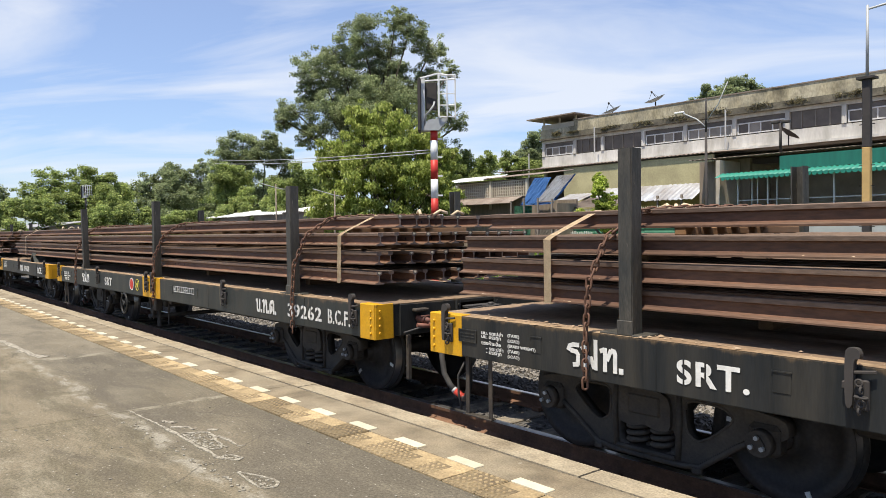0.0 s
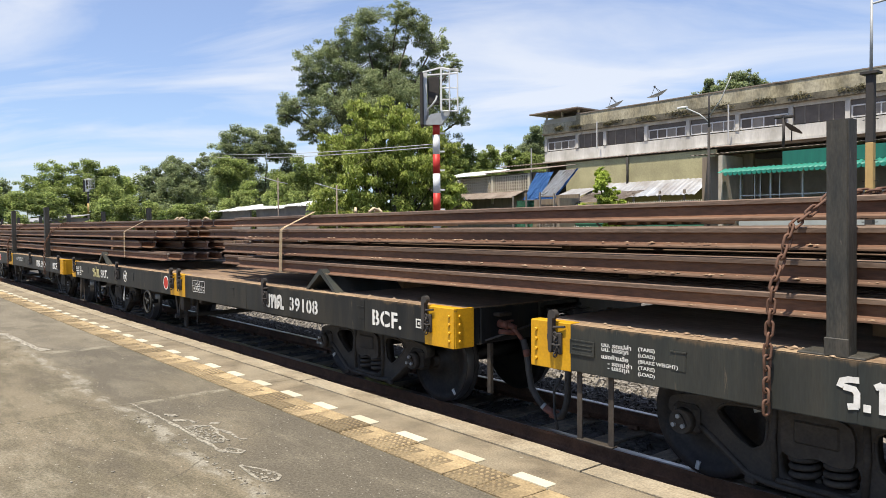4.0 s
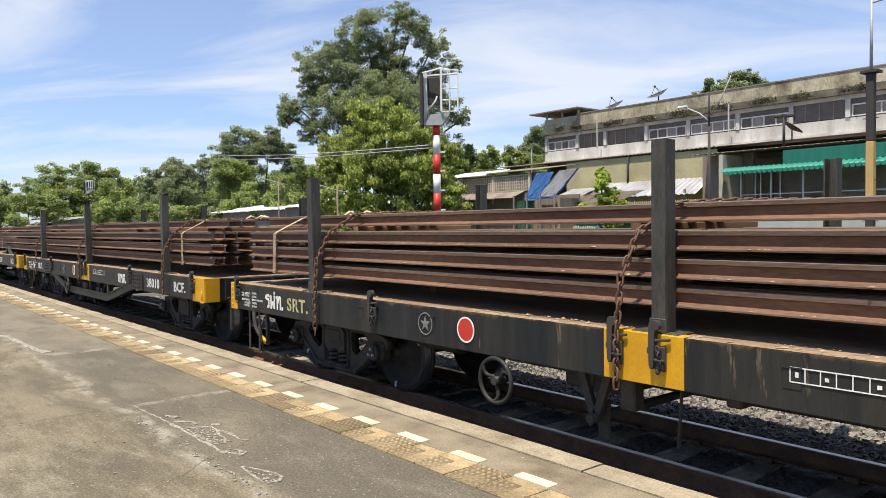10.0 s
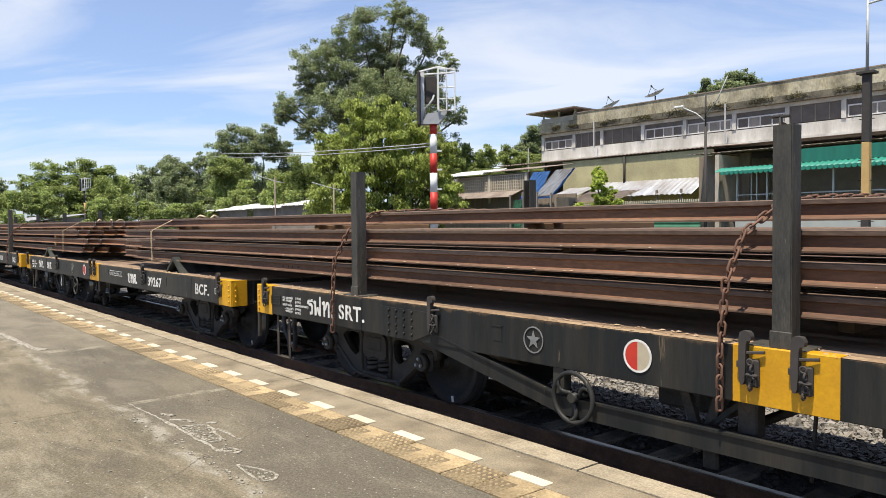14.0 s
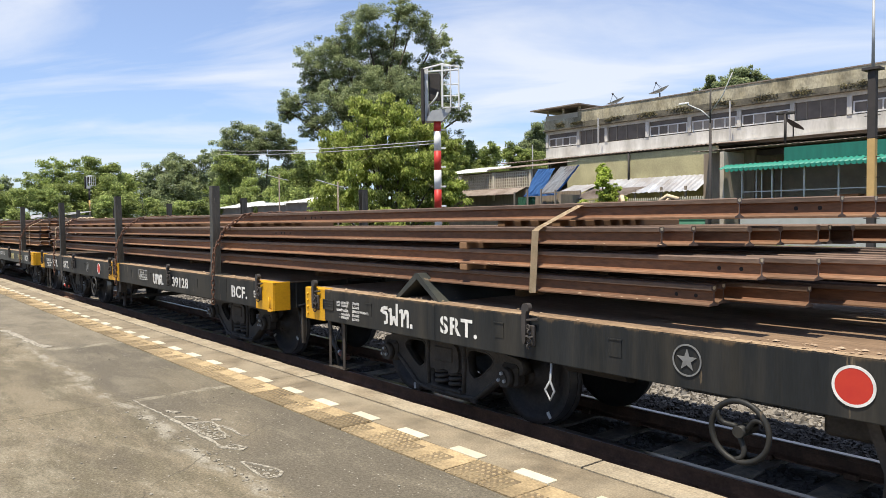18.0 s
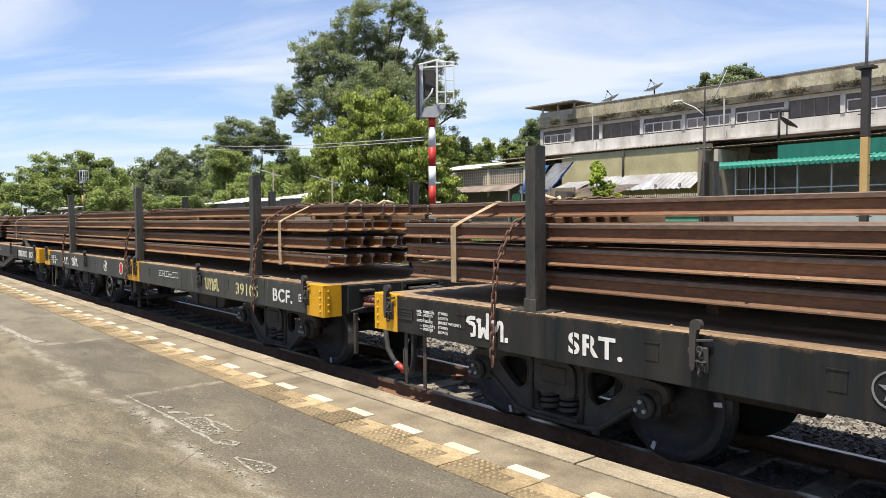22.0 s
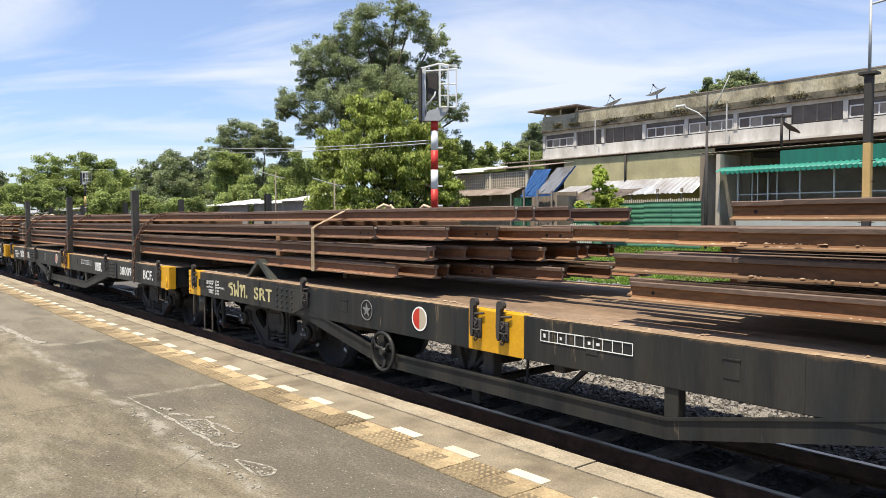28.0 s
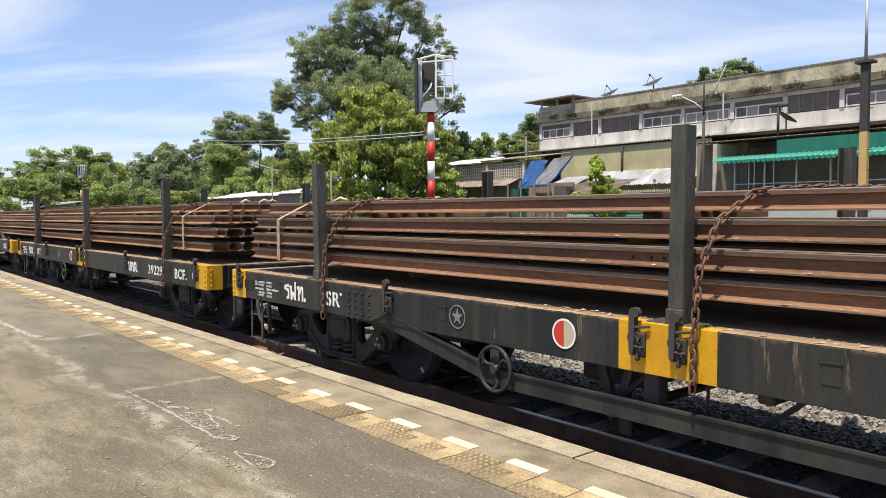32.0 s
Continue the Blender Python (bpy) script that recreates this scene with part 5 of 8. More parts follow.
def make_poles():
    p = thing("banded_pole", "square concrete pole painted black and ochre", "pole", pose(-7.27, 19.55, GROUND_Z))
    part("pole_band", boxes((-0.09, 0.09, -0.09, 0.09, 0, 0.69), bevel=0.015), POLE_YELLOW, p, "ochre band")
    part("pole_band", boxes((-0.09, 0.09, -0.09, 0.09, 0.69, 2.3), bevel=0.015), POLE_DARK, p, "black band")
    part("pole_band", boxes((-0.09, 0.09, -0.09, 0.09, 2.3, 3.95), bevel=0.015), POLE_YELLOW, p, "ochre band")
    part("pole_band", boxes((-0.09, 0.09, -0.09, 0.09, 3.95, 5.6), bevel=0.015), POLE_DARK, p, "black band")
    part("cap", boxes((-0.2, 0.2, -0.16, 0.16, 5.6, 5.66)), POLE_DARK, p)
    part("mast", rod(bmesh.new(), (0, 0, 5.66), (0, 0, 7.4), 0.038, 10, 0.03), SIG_GREY, p, "grey steel mast")
    part("lamp_arm", tube(bmesh.new(), [(0, 0, 7.0), (0.0, 0, 7.3), (0.35, 0.3, 7.42), (0.9, 0.7, 7.45)], 0.03, 8), SIG_GREY, p)
    for k in range(8):
        part("step_bolt", boxes((-0.18, 0.18, -0.012, 0.012, 1 + 0.5 * k, 1.02 + 0.5 * k)), POLE_DARK, p)
    s = thing("street_lamp", "slim dark lamp post with a curved arm", "street lamp", pose(-15.4, 26, GROUND_Z))
    part("post", rod(bmesh.new(), (0, 0, 0), (0, 0, 5.7), 0.065, 10, 0.05), POLE_DARK, s)
    part("post_top", rod(bmesh.new(), (0, 0, 5.7), (0, 0, 7.0), 0.035, 8), POLE_DARK, s)
    part("arm", tube(bmesh.new(), [(0, 0, 5.9), (-0.4, 0, 6.25), (-0.8, 0, 6.45), (-1.0, 0, 6.55)], 0.03, 6), SIG_GREY, s)
    part("lamp", boxes((-1.35, -0.95, -0.08, 0.08, 6.55, 6.63), bevel=0.02), SIG_WHITE, s)
    part("arm", tube(bmesh.new(), [(0, 0, 6.1), (0.5, 0, 6.7), (0.9, 0, 7.5)], 0.02, 6), SIG_GREY, s)
    for x, z, y, r in ((-29.4, 8.98, 38.6, 0.62), (-26.2, 9.2, 38.6, 0.66)):
        d = thing("satellite_dish", "grey mesh satellite dish on the roof", "satellite dish", pose(x, y, z, 0, 0, 36), "dishes on the terrace")
        turn = Vector((-0.36, -0.12, 0.92)).to_track_quat("Z", "Y").to_matrix().to_4x4()
        bm = bmesh.new()
        n = 20
        rows = [[bm.verts.new((q * r * math.cos(a), q * r * math.sin(a), 0.3 * r * q * q)) for a in [k * math.tau / n for k in range(n)]] for q in (0.05, 0.35, 0.7, 1.0)]
        fs = [bm.faces.new((u[k], u[(k + 1) % n], v[(k + 1) % n], v[k])) for u, v in zip(rows, rows[1:]) for k in range(n)]
        bmesh.ops.solidify(bm, geom=fs, thickness=0.02)
        bm.transform(turn)
        part("dish", bm, SIG_GREY, d)
        part("mount", rod(bmesh.new(), (0, 0, -0.75), (0, 0, -0.01), 0.04, 8), POLE_DARK, d)
        bm = bmesh.new()
        for a in (0.3, 2.4, 4.5):
            rod(bm, (0.7 * r * math.cos(a), 0.7 * r * math.sin(a), 0.15 * r), (0, 0, 0.6), 0.014, 5)
        rod(bm, (0, 0, 0.56), (0, 0, 0.68), 0.06, 8)
        bm.transform(turn)
        part("feed_arm", bm, POLE_DARK, d)
    d = thing("satellite_dish", "dark satellite dish on the lower roof", "satellite dish", pose(-15.75, 33.5, 5.75), "dishes on the terrace")
    bm = bmesh.new()
    bmesh.ops.create_cone(bm, cap_ends=True, segments=18, radius1=0.1, radius2=0.5, depth=0.12)
    bm.transform(pose(0, 0, 0, -18, 30, 0))
    part("dish", bm, POLE_DARK, d)
    part("mount", rod(bmesh.new(), (0, 0, -0.55), (0, 0, 0), 0.03, 6), POLE_DARK, d)
    fl = thing("floodlight", "twin floodlight on a short mast", "floodlight", pose(-15.2, 31.6, 4.7))
    part("mast", rod(bmesh.new(), (0, 0, 0), (0, 0, 1.3), 0.06, 8), POLE_DARK, fl)
    part("lamp", boxes((-0.4, -0.05, -0.1, 0.1, 1.3, 1.42), bevel=0.03), POLE_DARK, fl)
    part("lamp", boxes((0.05, 0.4, -0.1, 0.1, 1.28, 1.4), bevel=0.03), POLE_DARK, fl)
    # pipes and aerials along the facade
    for x, z0, z1 in ((-29.9, 6.3, 8.0), (-21.0, 5.8, 7.9), (-35.6, 5.0, 6.8)):
        a = thing("aerial", "thin pale pipe against the terrace", "pipe", pose(x, 37.4, z0))
        part("pipe", rod(bmesh.new(), (0, 0, 0), (0, 0, z1 - z0), 0.045, 6), FRAME, a)
    # wires across the trees
    w = thing("overhead_wires", "two thin overhead wires across the trees", "wires")
    for dz in (0.0, 0.22):
        bm = bmesh.new()
        pts = [(-42 + 28.76 * t, 17.5 - 6.7 * t, 5.85 - 2.45 * t - 0.5 * t * (1 - t) - dz * (1 - 0.7 * t)) for t in [k / 16 for k in range(17)]]
        part("wire", tube(bm, pts, 0.011, 5), FRAME, w)
    # lamp standards among the trees
    for az, dist, z in ((153.0, 40, 4.6), (148.6, 34, 3.9)):
        s = thing("street_lamp", "small grey lamp post among trees", "street lamp", pose(dist * math.cos(radians(az)), dist * math.sin(radians(az)), GROUND_Z, 0, 0, 50))
        part("post", rod(bmesh.new(), (0, 0, 0), (0, 0, z), 0.045, 8, 0.03), ZINC_OLD, s)
        part("arm", tube(bmesh.new(), [(0.5, 0, z - 0.3), (0, 0, z - 0.2), (-0.5, 0, z - 0.05), (-1.0, 0, z + 0.1)], 0.02, 6), SIG_GREY, s)


# ---- trees ----
def leaves_mesh(name, clumps, count, size, material, rng, flat=1.0, droop=0.0, soft=0.42):
    """Many small leaves in loose sprays (centre, radii), thinning out towards the outside of each spray."""
    w = np.array([c[1][0] * c[1][1] + c[1][0] * c[1][2] for c in clumps])
    pick = rng.choice(len(clumps), count, p=w / w.sum())
    cen = np.array([c[0] for c in clumps])[pick]
    rad = np.array([c[1] for c in clumps])[pick]
    d = rng.normal(size=(count, 3))
    p = cen + np.clip(d, -1.7, 1.7) * rad * soft * 1.25
    d /= np.linalg.norm(d, axis=1)[:, None]
    nrm = d * 0.5 + rng.normal(size=(count, 3)) * 0.6 + np.array([0, 0, flat])
    nrm /= np.linalg.norm(nrm, axis=1)[:, None]
    t = np.cross(nrm, rng.normal(size=(count, 3)))
    t /= np.linalg.norm(t, axis=1)[:, None]
    t[:, 2] -= droop
    b = np.cross(nrm, t)
    s = size * (0.55 + 0.9 * rng.random(count))[:, None]
    v = np.stack([p - t * s, p + b * s * 0.5 - nrm * s * 0.12, p + t * s, p - b * s * 0.5 - nrm * s * 0.12], 1)
    f = np.arange(count * 4).reshape(-1, 4)
    me = bpy.data.meshes.new(name)
    me.from_pydata(v.reshape(-1, 3).tolist(), [], f.tolist())
    return finish(me, material)


def make_tree(az, dist, lobes, seed, material, label, name="tree", dense=6.0, droop=0.0, sprays=18, fine=0.0013, tuft=(0.2, 0.42), core=0.55):
    """A tree in a direction and at a distance; lobes are the boughs of its crown: (across, height, radius)."""
    rng = np.random.default_rng(seed)
    t = thing(name, label, "tree", pose(dist * math.cos(radians(az)), dist * math.sin(radians(az)), GROUND_Z, 0, 0, az - 90), "trees beyond the tracks")
    height = max(z + r for c, z, r in lobes)
    low = min(z - r for c, z, r in lobes)
    mid = sum(c * r for c, z, r in lobes) / sum(r for c, z, r in lobes)
    fork = Vector((mid + 0.1, 0, max(0.5, min(low + 0.6, height * 0.35))))
    r0 = 0.012 * height + 0.03
    bm = rod(bmesh.new(), (mid, 0, 0), fork, r0 * 1.15, 10, r0 * 0.75)
    clumps = []
    for c, z, r in lobes:
        deep = rng.uniform(-0.9, 0.9) * r
        hub = Vector((c, deep, z))
        knee = fork.lerp(hub, 0.5) + Vector(rng.uniform(-0.3, 0.3, 3)) * r
        rod(bm, fork, knee, r0 * 0.6, 7, r0 * 0.35)
        rod(bm, knee, hub, r0 * 0.35, 6, r0 * 0.16)
        for q in range(sprays):
            v = rng.normal(size=3)
            v /= np.linalg.norm(v)
            out = r * rng.uniform(0.45, 1.0)
            cr = r * rng.uniform(*tuft)
            at = (c + v[0] * out, deep + v[1] * out, z + v[2] * out)
            clumps.append((at, (cr, cr, cr * rng.uniform(0.5, 0.8))))
            if q % 3 == 0:
                rod(bm, hub, at, r0 * 0.14, 5, r0 * 0.04)
        clumps.append(((c, deep, z), (r * core, r * core, r * core * 0.9)))
    part("trunk", bm, BARK, t, "grey-brown trunk and limbs")
    size = fine * dist
    count = int(dense * sum(math.pi * r * r for c, z, r in lobes) / size ** 2)
    part("crown", leaves_mesh("crown", clumps, count, size, material, rng, droop=droop), None, t)
    return t


def grass(name, count, x0, x1, y0, y1, z, hgt, label):
    rng = np.random.default_rng(count)
    x, y = x0 + (x1 - x0) * rng.random(count), y0 + (y1 - y0) * rng.random(count)
    a = rng.random(count) * 6.28
    hh = hgt * (0.4 + 0.9 * rng.random(count))
    w = 0.018 + 0.035 * rng.random(count)
    lean = rng.normal(size=(count, 2)) * 0.9 * hh[:, None]
    p = np.stack([x, y, np.maximum(z, np.interp(y, BANK_Y, BANK_Z) - 0.04) if x1 > -20 else np.full(count, z)], 1)
    s = np.stack([np.cos(a) * w, np.sin(a) * w, np.zeros(count)], 1)
    tip = p + np.stack([lean[:, 0], lean[:, 1], hh], 1)
    v = np.stack([p - s, p + s, tip], 1)
    me = bpy.data.meshes.new(name)
    me.from_pydata(v.reshape(-1, 3).tolist(), [], np.arange(count * 3).reshape(-1, 3).tolist())
    return tagged(new(name, finish(me, GRASS)), label, "grass", kind="stuff")


make_signal(-13.24, 10.76, 3.82, "tall signal mast banded red and white with a caged lamp head")
make_signal(-77.9, 19.3, 5.12, "distant black and ochre signal mast with a caged lamp head", ((POLE_DARK, "black band"), (POLE_YELLOW, "ochre band")))
make_terrace()
make_shacks()
make_poles()

make_tree(145.1, 55, [(-1.2, 16.1, 2.1), (2.3, 16.7, 1.6), (4.0, 15.7, 1.4), (-4.5, 13.8, 1.8), (-1.9, 13.4, 2.3), (1.0, 13.4, 2.3), (3.8, 13.3, 1.6), (5.4, 14.0, 0.7),
                      (-6.9, 10.2, 1.0), (-6.2, 10.9, 1.5), (-3.5, 10.3, 2.0), (-0.7, 10.5, 2.3), (2.1, 10.3, 2.2), (-5.2, 9.1, 1.2), (4.8, 10.8, 1.4), (1.3, 17.6, 1.0), (-2, 7.8, 2.2), (1.6, 7.6, 2.2), (4.4, 8.0, 1.6), (-3.3, 12.1, 1.8), (-5.0, 12.5, 1.3), (0, 12.0, 2.0), (3.1, 12.0, 1.7), (-2.9, 15.0, 1.4), (0.6, 15.0, 1.7), (6.0, 10.0, 0.7)],
          1, LEAF_DARK, "large dark rain tree with a broad uneven crown", dense=4.1, sprays=40, fine=0.0012, tuft=(0.14, 0.31), core=0.42)
make_tree(145.3, 36, [(-0.8, 7.3, 1.0), (0.6, 7.0, 1.2), (2.0, 6.3, 1.3), (-1.8, 5.9, 1.2), (-0.2, 5.4, 1.6), (1.7, 4.7, 1.4), (-1.3, 4.1, 1.3), (0.6, 3.8, 1.4), (2.7, 4.2, 1.1), (-2.6, 5.0, 0.7), (0, 2.2, 1.6), (3.2, 5.4, 0.8), (3.2, 3.2, 1.1), (-2.4, 3.0, 1.2), (2.0, 2.4, 1.4)],
          2, LEAF_BRIGHT, "light green drooping tree in front of the rain tree", droop=0.8, sprays=48, dense=4.2, fine=0.0014, tuft=(0.12, 0.28), core=0.4)
make_tree(154.7, 58, [(-0.7, 8.3, 1.6), (-2.0, 7.4, 1.3), (1.0, 8.1, 1.5), (2.4, 7.4, 1.2), (-0.3, 6.2, 1.9), (-2.4, 5.5, 1.5), (2.2, 5.6, 1.5), (-1.5, 3.4, 1.8), (1.5, 3.4, 1.8)],
          3, LEAF_DARK, "olive green tree with a domed crown", sprays=30, fine=0.0012, tuft=(0.17, 0.36), core=0.45)
make_tree(156.2, 52, [(-0.6, 6.0, 1.0), (0.5, 5.6, 1.1), (-0.4, 4.3, 1.3), (0.7, 3.9, 1.3), (0, 2.3, 1.5)], 4, LEAF_MID, "yellowish green tree beside the olive one", droop=0.3)
make_tree(160.3, 72, [(-0.2, 7.6, 1.4), (1.6, 7.1, 1.4), (-2.1, 6.4, 1.3), (2.6, 8.3, 0.8), (0.4, 5.7, 1.9), (-2.1, 4.9, 1.3), (0, 3.4, 2.2), (3.2, 5.2, 1.6)],
          5, LEAF_DARK, "dark umbrella-crowned tree by the line", sprays=30, fine=0.0012, tuft=(0.17, 0.36), core=0.4)
make_tree(166.8, 92, [(-2.2, 7.8, 1.9), (-4.3, 6.3, 1.7), (1.3, 8.1, 2.0), (3.5, 7.7, 1.8), (5.0, 6.6, 1.2), (-1.4, 5.4, 2.7), (2.2, 5.4, 2.7), (-3.9, 4.8, 1.8), (0, 2.7, 3.0), (4.7, 4.1, 2.0)],
          6, LEAF_MID, "bushy green tree by the far signal", sprays=34, fine=0.0012, tuft=(0.17, 0.36), core=0.45)
make_tree(151.6, 46, [(-0.7, 4.9, 0.9), (0.6, 5.3, 1.1), (-0.1, 4.0, 1.3), (1.5, 4.3, 1.1), (-1.4, 3.9, 0.9), (0, 2.6, 1.4)], 7, LEAF_MID, "scrubby olive tree by the line")
make_tree(149.6, 50, [(-0.8, 4.6, 1.2), (0.8, 4.9, 1.2), (0, 3.3, 1.6)], 8, LEAF_DARK, "scrubby dark tree under the rain tree")
for az, d, seed, m in ((158.6, 50, 11, LEAF_MID), (163.6, 58, 12, LEAF_MID), (169.8, 70, 13, LEAF_MID), (147.2, 44, 14, LEAF_MID), (142.2, 46, 15, LEAF_MID), (172.0, 95, 16, LEAF_MID)):
    k = d / 50
    make_tree(az, d, [(-1.5 * k, 2.7 * k, 0.9 * k), (0, 3.0 * k, 0.9 * k), (1.4 * k, 2.9 * k, 0.9 * k), (-0.7 * k, 1.4 * k, 1.2 * k), (0.9 * k, 1.4 * k, 1.2 * k)], seed, m, "low leafy shrub beyond the tracks", name="shrub", sprays=10)
make_tree(171.4, 150, [(0.9, 8.9, 1.6), (-1.1, 9.3, 2.1), (-4, 8, 2.6), (0, 6, 3), (3.5, 6.4, 2.2), (-7, 7, 3)], 17, LEAF_DARK, "distant dark tree down the line")
make_tree(163.6, 110, [(-3, 7.2, 2), (0, 8.0, 2), (3, 7.2, 2), (0, 5, 3), (-4, 4, 3), (4, 4, 3)], 18, LEAF_MID, "distant tree down the line")
for az, d, seed in ((157.6, 84, 19), (151.0, 80, 20)):
    make_tree(az, d, [(-3, 6.2, 2), (0, 7.0, 2), (3, 6.2, 2), (0, 4, 3), (-4, 3.5, 3), (4, 3.5, 3)], seed, LEAF_MID, "leafy tree in the row beyond the tracks", dense=5)
make_tree(136.8, 56, [(-2.7, 7.1, 0.7), (-1.4, 7.4, 0.8), (0.2, 7.2, 0.8), (1.6, 7.2, 0.8), (2.9, 7.0, 0.8), (-0.5, 6.2, 1.2), (1.8, 6.0, 1.4), (-2.4, 5.9, 1.4), (3.6, 6.2, 1.2), (-4.0, 6.4, 1.0), (-1.6, 5.6, 1.4), (0.6, 5.5, 1.4), (4.4, 5.4, 1.3), (0, 4.4, 2), (3, 4.2, 2), (-3.5, 4.2, 2)],
          21, LEAF_MID, "leafy green tree behind the shacks", dense=9)
make_tree(140.2, 58, [(-1.4, 6.2, 1.2), (0.2, 6.6, 1.2), (1.6, 6.5, 1.1), (0, 5, 1.8), (2, 4.6, 1.8), (3.2, 6.3, 1.1), (-0.8, 5.6, 1.4), (3.6, 5.2, 1.5)], 22, LEAF_MID, "leafy green tree behind the shacks", dense=9)
make_tree(133.3, 62, [(0.2, 9.5, 1.1), (0.6, 8.2, 1.4), (-0.6, 8.1, 1.0), (0, 6.4, 1.7), (1.5, 6.8, 1.5)], 23, LEAF_DARK, "dark tree behind the end of the terrace", dense=9)
make_tree(118.9, 66, [(-1.6, 13.0, 1.0), (-0.4, 13.5, 0.95), (0.7, 13.8, 0.95), (1.9, 13.4, 0.9), (-2.5, 12.4, 0.9), (-0.8, 11.9, 1.4), (1.0, 12.0, 1.4), (2.7, 12.8, 0.8), (0, 12.6, 1.5), (0, 10.5, 2.0)], 24, LEAF_DARK, "dark tree showing over the terrace roof", dense=9)
make_tree(128.05, 31.9, [(-0.25, 4.2, 0.26), (-0.05, 3.95, 0.34), (-0.2, 3.7, 0.38), (0.15, 3.35, 0.38), (-0.1, 2.9, 0.4), (0.45, 2.7, 0.4), (0.3, 2.2, 0.45), (0.85, 2.35, 0.3), (-0.6, 2.45, 0.3), (-0.95, 2.7, 0.25)], 77, LEAF_YOUNG, "small light green sapling by the fence", name="sapling", droop=0.3, dense=11.0)
grass("grass_verge", 150000, -30, 0, 18.9, 30.8, -0.52, 0.13, "lush green grass verge before the shops")
grass("grass_verge", 22000, -75, -30, 18.6, 24, -0.52, 0.5, "rough grass beside the far track")


# ---- the train ----
DECK_Z, SILL_Z = 1.062, 0.738      # above the rails
HALF, REAR = 6.34, 6.275      # from the middle to the front and to the rear
WAGONS_X = [1.37, -12.09, -25.58, -39.02, -52.53, -65.9, -79.29, -92.84, -106.09, -119.5, -132.93, -146.4, -159.85]


def sill_mesh():
    bm = bmesh.new()
    pr = [(-1.3, SILL_Z), (-1.3, DECK_Z), (-1.2, DECK_Z), (-1.2, DECK_Z - 0.014), (-1.288, DECK_Z - 0.016), (-1.288, SILL_Z + 0.014), (-1.2, SILL_Z + 0.012), (-1.2, SILL_Z)]
    prism(bm, pr, -REAR + 0.012, HALF - 0.012, axis="x")
    bm.normal_update()
    bmesh.ops.bevel(bm, geom=[e for e in bm.edges if all(v.co.y < -1.299 for v in e.verts)], offset=0.006, segments=2, affect="EDGES")
    for f in bm.faces:
        if f.normal.z > 0.8 and f.calc_center_median().z > DECK_Z - 0.004:
            f.material_index = 1
    # small welded brackets and patch plates
    for x in (-5.1, -3.3, -2.2, 0.9, 1.9, 3.9, 4.9):
        box(bm, x, x + 0.1, -1.304, -1.3, 0.86, 0.975, 0.001)
        box(bm, x - 0.006, x + 0.106, -1.309, -1.3, 0.972, 0.98)
    for x in (-4.05, 2.35, 5.0):
        box(bm, x, x + 0.012, -1.303, -1.3, SILL_Z + 0.01, DECK_Z - 0.01)
    return bm


def corner_mesh(front, bolts, inner, wrap):
    """Yellow plate round a corner of the wagon, from inner to the end and a little round it."""
    bm = bmesh.new()
    s = 1 if front else -1
    b = HALF if front else -REAR
    lo, hi = min(inner, b), max(inner, b)
    box(bm, lo, hi, -1.3045, -1.29, SILL_Z - 0.008, DECK_Z + 0.004, 0.004)
    box(bm, *sorted((b - 0.012 * s, b + 0.004 * s)), -1.292, -1.3 + wrap, SILL_Z - 0.008, DECK_Z + 0.004, 0.004)
    box(bm, lo, hi, -1.3, -1.2, DECK_Z - 0.02, DECK_Z + 0.006, 0.003)
    if bolts:
        for k in range(4):
            z = SILL_Z + 0.05 + 0.07 * k
            rod(bm, (b - 0.055 * s, -1.303, z), (b - 0.055 * s, -1.319, z), 0.016, 8, 0.011)
            if wrap > 0.15:
                rod(bm, (b, -1.24, z), (b + 0.016 * s, -1.24, z), 0.016, 8, 0.011)
    else:
        # bent grab iron and scuffed lower lip
        tube(bm, [(b - 0.05 * s, -1.305, SILL_Z + 0.02), (b - 0.05 * s, -1.33, SILL_Z + 0.03), (b - 0.045 * s, -1.33, SILL_Z + 0.1), (b - 0.1 * s, -1.31, SILL_Z + 0.15)], 0.007, 6)
        box(bm, *sorted((b - 0.11 * s, b - 0.02 * s)), -1.325, -1.3, SILL_Z - 0.02, SILL_Z, 0.004)
    return bm


def hook_mesh():
    """A lashing hook that stands up over the sill, its bracket and a clump of short chain."""
    bm = bmesh.new()
    prism(bm, rounded([(-0.045, -0.19), (-0.045, 0.09), (-0.028, 0.112), (0.014, 0.112), (0.03, 0.082), (0.024, 0.056), (-0.004, 0.058), (-0.006, -0.19)], 2), -0.045, -0.004)
    box(bm, -0.012, 0.062, -0.028, 0.0, -0.2, -0.045, 0.008)
    box(bm, -0.064, -0.044, -0.034, 0.0, -0.1, -0.06, 0.005)
    rod(bm, (-0.01, -0.03, -0.012), (0.095, -0.02, 0.0), 0.009, 6)
    for k, (x, z) in enumerate(((0.022, -0.06), (0.034, -0.095), (0.02, -0.128), (0.034, -0.162), (0.024, -0.2), (0.046, -0.13))):
        ring(bm, (x, -0.042 - 0.004 * (k % 2), z), 0.017, 0.0065, ("y", "x", "z")[k % 3], 10, 0, 5)
    return bm


